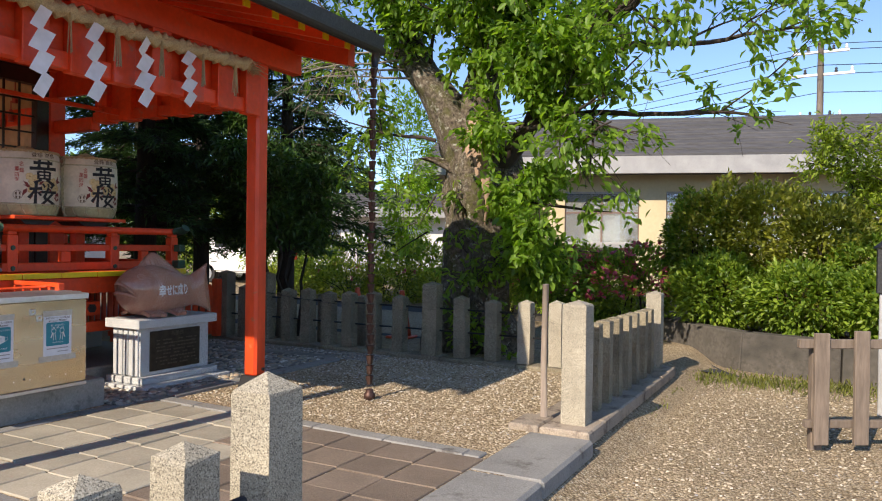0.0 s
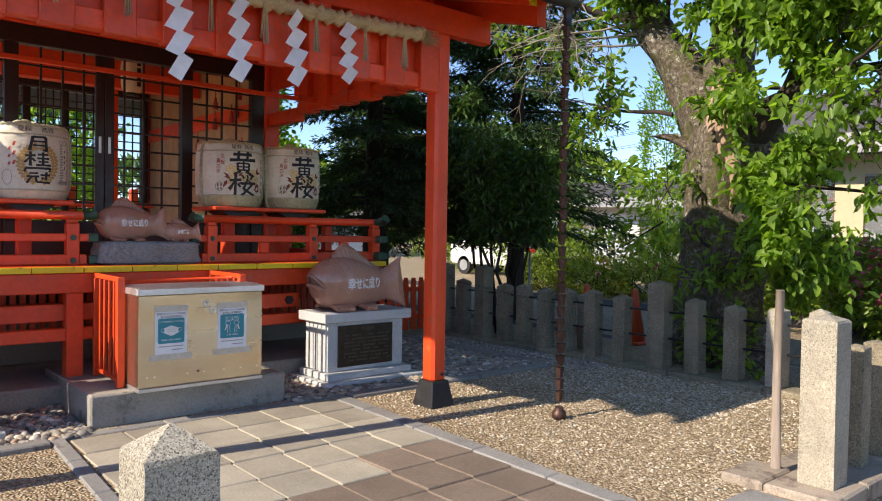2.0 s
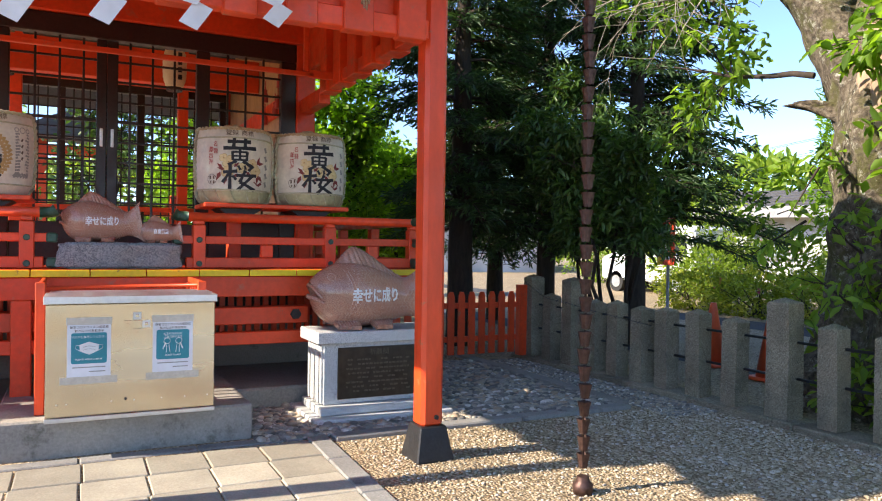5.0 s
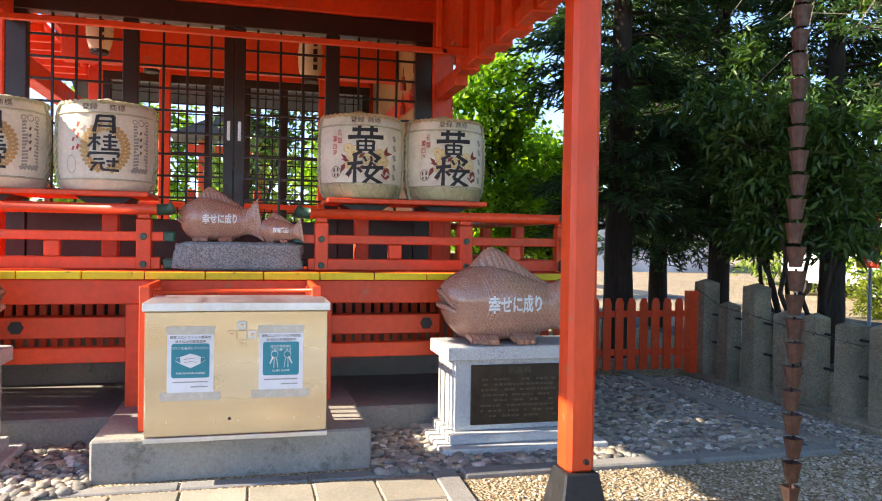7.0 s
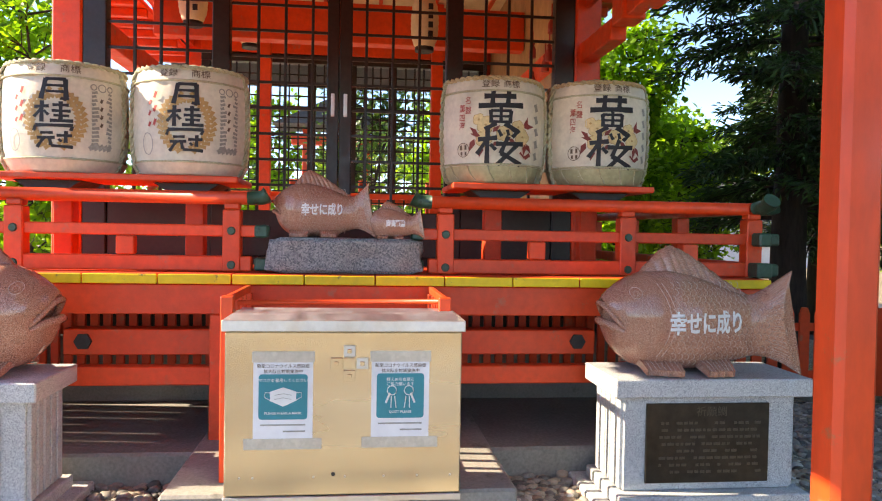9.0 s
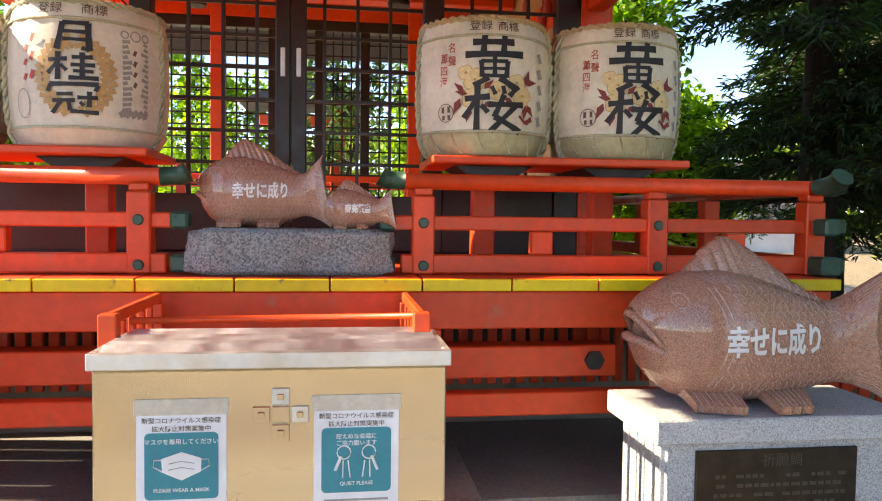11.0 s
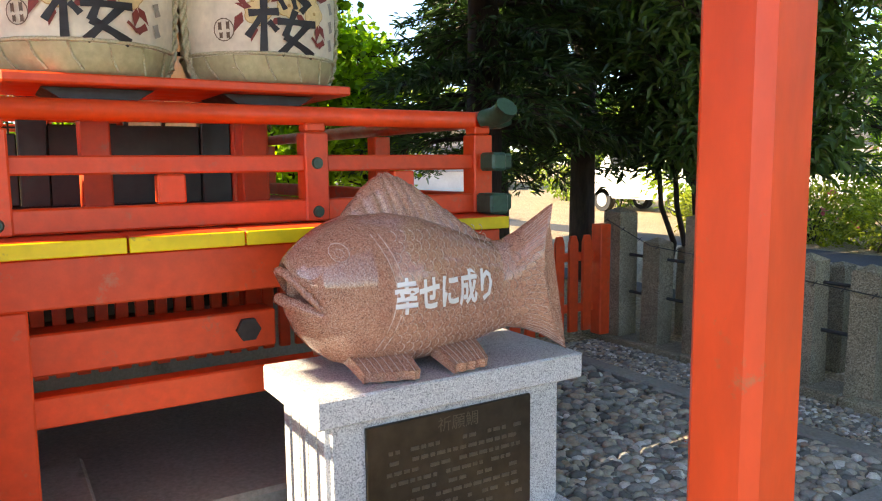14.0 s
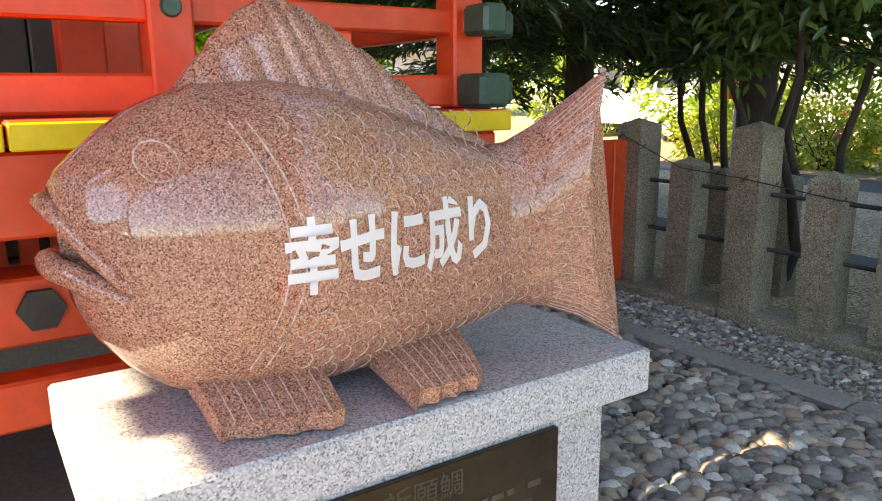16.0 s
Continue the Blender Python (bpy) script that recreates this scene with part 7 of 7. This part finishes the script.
    # far trees that close the view
    for i in range(26):
        a = radians(-40 + i * 9.5)
        R = 42 + 8 * math.sin(i * 2.2)
        x, y = -6 - R * math.sin(a), 6 + R * math.cos(a)
        if -16 < x < 12 and y > 20:
            continue
        build_shrub("far_tree", "distant green tree beyond the shrine grounds", x, y, 3.2, 4.6, 4.2, 3.2, 1100, 0.75, L_BUSH if i % 3 else L_EVER, 200 + i, "tree", "far trees")
    # slim cypress left of the cherry
    build_shrub("cypress_tree", "slim pale green cypress beyond the road", -9.95, 17.0, 3.0, 0.8, 0.8, 3.0, 5200, 0.13, L_MAPLE, 61, "tree", "", 0, 0, 0.3)
    for i in range(3):
        build_shrub("leafy_background_tree", "sunlit leafy tree behind the road", -12.7 + i * 1.75, 16.2, 0.75, 1.0, 0.9, 0.75 + 0.2 * (i % 2), 2200, 0.12, L_BUSH, 164 + i, "tree", "background trees")
        build_shrub("leafy_background_tree", "sunlit leafy tree behind the road", -14.5 - i * 4.0, 17.5 + i * 1.5, 1.5, 1.7, 1.6, 1.6, 2400, 0.16, L_BUSH, 64 + i, "tree", "background trees")


def build_grass():
    rnd = np.random.RandomState(77)
    g = thing("grass_verge", -0.2, 9.2, -0.18, "dry grassy verge beside the road", "grass", kind="stuff")
    n = 3000
    P = np.stack([rnd.uniform(-1.6, 4.5, n), rnd.normal(9.15, 0.24, n), np.full(n, -0.185)], 1)
    sel = rnd.randint(0, n, 70)
    P[sel, 0] = rnd.normal(-1.42, 0.04, 70)
    P[sel, 1] = rnd.uniform(6.6, 8.2, 70)
    leaf_cloud("blades", P, rnd.normal(size=(n, 3)) * 0.3 + np.array([0, 0, 1.0]), 0.085, L_GRASS, g, rnd, 0.09, 0.0)


# ---- beyond the fence ----
def build_wall():
    w = thing("retaining_wall", -1.5, 10.5, -0.2, "low stained concrete retaining wall along the road, coloured dark for shade", "wall")
    line = [(6.0, 8.4), (1.2, 9.3), (-1.0, 9.95), (-2.2, 11.1), (-3.4, 11.9), (-5.2, 12.75)]
    for (ax, ay), (bx, by) in zip(line, line[1:]):
        d = Vector((bx - ax, by - ay, 0))
        nrm = Vector((d.y, -d.x, 0)).normalized()
        if nrm.y < 0:
            nrm = -nrm
        n = max(1, int(d.length / 0.9))
        for k in range(n):
            a, b = Vector((ax, ay, 0)) + d * (k / n), Vector((ax, ay, 0)) + d * ((k + 1) / n - 0.008)
            bm = bmesh.new()
            lo = [bm.verts.new((*p.xy, -0.25)) for p in (a, b, b + nrm * 0.25, a + nrm * 0.25)]
            hi = [bm.verts.new((*(p + nrm * o).xy, 0.30)) for p, o in ((a, 0.04), (b, 0.04), (b, 0.25), (a, 0.25))]
            bm.faces.new(lo[::-1]); bm.faces.new(hi)
            for i in range(4):
                bm.faces.new((lo[i], lo[(i + 1) % 4], hi[(i + 1) % 4], hi[i]))
            bmesh.ops.recalc_face_normals(bm, faces=bm.faces)
            bmesh.ops.bevel(bm, geom=bm.edges[:], offset=0.012, segments=1, affect="EDGES")
            part("wall_panel", bm, WALLSTONE, w)
    bm = bmesh.new()
    bm.faces.new([bm.verts.new((x, y, 0.22)) for x, y in [(6.0, 8.6), (1.2, 9.5), (-0.95, 10.15), (-2.1, 11.3), (-3.3, 12.1), (-5.1, 12.95), (-5.1, 24), (6, 24)]])
    bmesh.ops.recalc_face_normals(bm, faces=bm.faces)
    solid("planted_bank", bm, BANK, "earth bank behind the low wall", "ground", "structure")


BANK = material("bare_earth", (0.11, 0.085, 0.055), 0.95, spread=0.35, fine=20, broad=1.5, bump=0.6)


def build_house(x, y, turn, length, depth, wall_h, ridge_h, wall_mat, roof_mat, label, windows, base=0.2):
    """A building with window bays; x runs along its front, which faces -y before the turn."""
    b = thing("house", x, y, base, label, "house", "neighbouring houses")
    m = pose(x, y, base, 0, 0, turn)

    def add(name, bm, mat, parent=b, lab=""):
        bmesh.ops.transform(bm, matrix=m, verts=bm.verts)
        return part(name, bm, mat, parent, lab)
    L, D = length, depth
    cuts = sorted(windows)
    xs = 0.0
    for wx, ww, wz, wh in cuts:
        add("wall", box(xs, wx, 0, 0.15, 0, wall_h, 0.002), wall_mat)
        add("wall", box(wx, wx + ww, 0, 0.15, 0, wz, 0.002), wall_mat)
        add("wall", box(wx, wx + ww, 0, 0.15, wz + wh, wall_h, 0.002), wall_mat)
        win = add("window", box(wx, wx + ww, 0.05, 0.10, wz, wz + 0.06, 0.003), EAVE)
        add("frame", box(wx, wx + ww, 0.05, 0.10, wz + wh - 0.06, wz + wh, 0.003), EAVE, win)
        nb = max(2, int(ww / 0.75))
        for k in range(nb + 1):
            q = wx + ww * k / nb
            add("mullion", box(max(wx, q - 0.025), min(wx + ww, q + 0.025), 0.05, 0.095, wz + 0.06, wz + wh - 0.06, 0.003), WINDOWBAR, win)
        add("transom", box(wx, wx + ww, 0.052, 0.093, wz + wh * 0.58, wz + wh * 0.58 + 0.05, 0.003), WINDOWBAR, win)
        for k in range(nb):
            add("pane", box(wx + ww * k / nb + 0.025, wx + ww * (k + 1) / nb - 0.025, 0.07, 0.078, wz + 0.06, wz + wh - 0.06, 0.001), GLASS, win)
        add("sill", box(wx - 0.1, wx + ww + 0.1, -0.12, 0.0, wz - 0.10, wz, 0.005), EAVE, win)
        add("curtain", box(wx + ww * 0.3, wx + ww * 0.75, 0.25, 0.28, wz, wz + wh * 0.55, 0.003), WHITEWALL, win)
        xs = wx + ww
    add("wall", box(xs, L, 0, 0.15, 0, wall_h, 0.002), wall_mat)
    add("wall", box(0, L, D - 0.15, D, 0, wall_h, 0.002), wall_mat)
    add("wall", box(0, 0.15, 0.152, D - 0.152, 0, wall_h, 0.002), wall_mat)
    add("wall", box(L - 0.15, L, 0.152, D - 0.152, 0, wall_h, 0.002), wall_mat)
    add("floor_slab", box(0.16, L - 0.16, 0.16, D - 0.16, 0.0, 0.1, 0.002), CONCRETE_DARK)
    bm = bmesh.new()
    o = 0.9
    prism(bm, [(-o, wall_h), (-o, wall_h + 0.12), (D / 2, ridge_h), (D + o, wall_h + 0.12), (D + o, wall_h)], 0, -o, L + o)
    roof = add("roof", bm, roof_mat)
    add("eave_fascia", box(-o - 0.02, L + o + 0.02, -o - 0.06, -o - 0.005, wall_h - 0.05, wall_h + 0.40, 0.004), EAVE, roof)
    n = int((D / 2 + o) / 0.45)
    for k in range(1, n):
        f = k / n
        yy, zz = -o + (D / 2 + o) * f, wall_h + 0.12 + (ridge_h - wall_h - 0.12) * f
        add("roof_course", box(-o, L + o, yy, yy + 0.06, zz + 0.0, zz + 0.05, 0.004), roof_mat, roof)
    return b


WINDOWBAR = material("reddish_window_bar", (0.20, 0.13, 0.10), 0.6)


def build_utility_pole():
    x, y = -0.4, 33.0
    p = thing("utility_pole", x, y, 0, "concrete utility pole with white insulators and wires", "utility pole")
    part("mast", tube(bmesh.new(), [(x, y, 0), (x, y, 9.6)], [0.17, 0.11], 12), POLEWOOD, p)
    for z, w in ((9.2, 1.0), (8.3, 1.2), (6.6, 0.8)):
        arm = part("crossarm", box(x - w, x + w, y - 0.05, y + 0.05, z - 0.05, z + 0.05), WHITEWALL, p)
        for k in range(5):
            q = x - w + 0.1 + k * (2 * w - 0.2) / 4
            part("insulator", lathe(bmesh.new(), [(0.05, z + 0.05), (0.07, z + 0.1), (0.04, z + 0.16), (0.06, z + 0.2), (0.02, z + 0.26)], q, y, 8), BLACK if k % 2 else WHITEWALL, arm)
    bm = bmesh.new()
    for z, dy in ((9.4, -0.5), (9.4, 0.5), (8.5, -0.8), (8.5, 0.8), (7.6, 0), (6.7, 0.3), (6.6, -0.3)):
        for ex, ey, ez in ((-60, 60, 6), (45, 5, 14)):
            a, b = Vector((x, y + dy, z)), Vector((x + ex, y + ey * 0.4, z + ez * 0.1))
            tube(bm, [a.lerp(b, f / 8) - Vector((0, 0, 1.2 * math.sin(math.pi * f / 8))) for f in range(9)], 0.014, 4)
    part("wires", bm, BLACK, p)["kind"] = "stuff"


def build_roadside():
    for i, (x, y) in enumerate(((-6.26, 9.27), (-5.38, 9.10))):
        c = thing("traffic_cone", x, y, 0, "orange-red traffic cone standing on the road", "traffic cone", "traffic cones")
        part("cone_base", box(x - 0.17, x + 0.17, y - 0.17, y + 0.17, 0.006, 0.04, 0.01), CONEORANGE, c)
        part("cone_body", lathe(bmesh.new(), [(0.14, 0.04), (0.035, 0.66), (0.03, 0.68)], x, y, 18), CONEORANGE, c)
    # sign board
    x, y = -9.70, 11.9
    s = thing("sign_board", x, y, 0, "upright orange-red and yellow roadside sign on a post", "sign")
    part("post", tube(bmesh.new(), [(x, y, 0), (x, y, 1.72)], 0.025, 8), EAVE, s)
    part("board", box(x - 0.19, x + 0.19, y - 0.06, y - 0.028, 0.99, 1.76), SIGNRED, s)
    part("yellow_panel", box(x - 0.186, x - 0.06, y - 0.066, y - 0.062, 1.00, 1.75), SIGNYELLOW, s)
    bm = bmesh.new()
    for k in range(4):
        cbox(bm, x + 0.0, x + 0.10, y - 0.066, y - 0.062, 1.08 + k * 0.15, 1.18 + k * 0.15, 0.002)
    part("lettering_bars", bm, WHITEWALL, s)
    # parked van
    vx, vy = -16.5, 18.3
    v = thing("van", vx, vy, 0, "white van parked beyond the trees", "van")
    bm = bmesh.new()
    prism(bm, [(0.35, -0.0), (1.0, -0.0), (1.15, 0.55), (1.75, 0.95), (1.9, 1.4), (1.9, 3.5), (1.75, 3.75), (0.35, 3.8)], 1, -0.8, 0.8)
    for q in bm.verts:
        q.co = Vector((vx - 1.9 + q.co.x, vy + q.co.y, q.co.z))
    bmesh.ops.bevel(bm, geom=bm.edges[:], offset=0.06, segments=2, affect="EDGES")
    part("body", bm, CARWHITE, v)
    for k, (a, b) in enumerate(((-0.9, -0.1), (0.0, 0.8), (0.9, 1.6))):
        part("side_window", box(vx + a, vx + b, vy - 0.815, vy - 0.803, 1.15, 1.65, 0.004), GLASSDARK, v)
    for a in (-1.2, 1.25):
        for yy in (-0.80, 0.62):
            w = part("wheel", tube(bmesh.new(), [(vx + a, vy + yy, 0.3), (vx + a, vy + yy + 0.18, 0.3)], 0.30, 20), RUBBER, v)
            part("rim", tube(bmesh.new(), [(vx + a, vy + yy - 0.012, 0.3), (vx + a, vy + yy + 0.01, 0.3)], 0.18, 16), ALU, w)


GLASSDARK = material("dark_tinted_glass", (0.03, 0.035, 0.04), 0.08, spread=0.05, bump=0.0)


def build_back_court():
    """Red railings and a small gate roof seen through the hall."""
    r = thing("court_railing", -13.0, 3.4, 0, "vermilion court railing behind the hall", "railing")
    for z in (0.9, 1.35, 1.7):
        part("rail", box(-13.04, -12.96, 0.5, 5.6, z - 0.04, z + 0.04), RED, r)
    for k in range(6):
        y = 0.6 + k * 0.98
        part("railing_post", box(-13.06, -12.94, y - 0.06, y + 0.06, 0, 2.0), RED, r)
    g = thing("small_gate", -16.5, 3.0, 0, "small vermilion gate with a grey roof behind the hall", "gate")
    for y in (2.5, 3.6):
        part("gate_post", box(-16.6, -16.4, y - 0.09, y + 0.09, 0, 3.2), RED, g)
    part("gate_beam", box(-16.62, -16.38, 2.2, 3.9, 2.9, 3.1), RED, g)
    bm = bmesh.new()
    prism(bm, [(1.9, 3.22), (4.2, 3.22), (3.05, 3.75)], 0, -17.1, -15.9)
    part("gate_roof", bm, SLATE, g)
    solid("white_court", box(-24, -12.0, -8, 7.0, -0.05, 0.006, 0.001), COURT, "pale sunlit paved court behind the hall", "pavement", "structure")


COURT = material("pale_court_paving", (0.55, 0.53, 0.48), 0.85, spread=0.08, fine=30, broad=0.7)

build_fences()
build_picket()
build_wood_fence()
build_wall()
build_house(-9.6, 18.9, 15.2, 15.0, 8.0, 3.1, 5.3, CREAMWALL, SLATE, "cream single-storey house with a grey slate roof", ((0.4, 2.2, 1.2, 1.45), (3.2, 2.0, 1.2, 1.45), (5.9, 2.9, 1.2, 1.45), (9.5, 2.6, 1.2, 1.45)), 0.2)
build_house(-22.5, 27.0, 30, 7.5, 6.0, 2.6, 3.9, WHITEWALL, SLATE, "white house beyond the road", ((1.0, 1.6, 1.0, 1.1), (4.2, 1.8, 1.0, 1.1)), 0.0)
build_house(-34, 16.0, 75, 9.0, 6.0, 2.8, 4.2, WHITEWALL, SLATE, "white house beyond the road", ((1.5, 1.8, 1.0, 1.1), (5.2, 1.8, 1.0, 1.1)), 0.0)
build_utility_pole()
build_roadside()
build_back_court()
build_garden()
build_cherry()
build_grass()
scatter_stones("river_pebbles", 7600, (-5.98, -5.08, 4.18, 6.96), (0.010, 0.042), PEBBLE, "loose dark river pebbles with a few pale ones", 1)
scatter_stones("river_pebbles", 3800, (-7.5, -5.99, 5.87, 6.96), (0.010, 0.042), PEBBLE, "loose dark river pebbles with a few pale ones", 2)
scatter_stones("river_pebbles", 2600, (-5.98, -5.08, 0.2, 2.70), (0.015, 0.042), PEBBLE, "loose dark river pebbles with a few pale ones", 3)
scatter_stones("gravel_chips", 6500, (-4.92, -1.9, 4.7, 7.5), (0.006, 0.013), CHIP, "loose beige gravel chips on the yard", 4, 0.0)
scatter_stones("gravel_chips", 5200, (-7.45, -4.6, 7.11, 7.56), (0.008, 0.021), PEBBLE, "loose mixed grey gravel beside the stone fence", 6, 0.0)
scatter_stones("gravel_chips", 3000, (-4.9, -2.8, 6.3, 7.56), (0.007, 0.016), CHIP, "loose beige gravel chips beside the fence", 7, 0.0)
scatter_stones("gravel_chips", 5000, (-1.3, 1.5, 3.8, 9.0), (0.006, 0.014), CHIP, "loose beige gravel chips on the lower path", 5, -0.18)
build_paving()
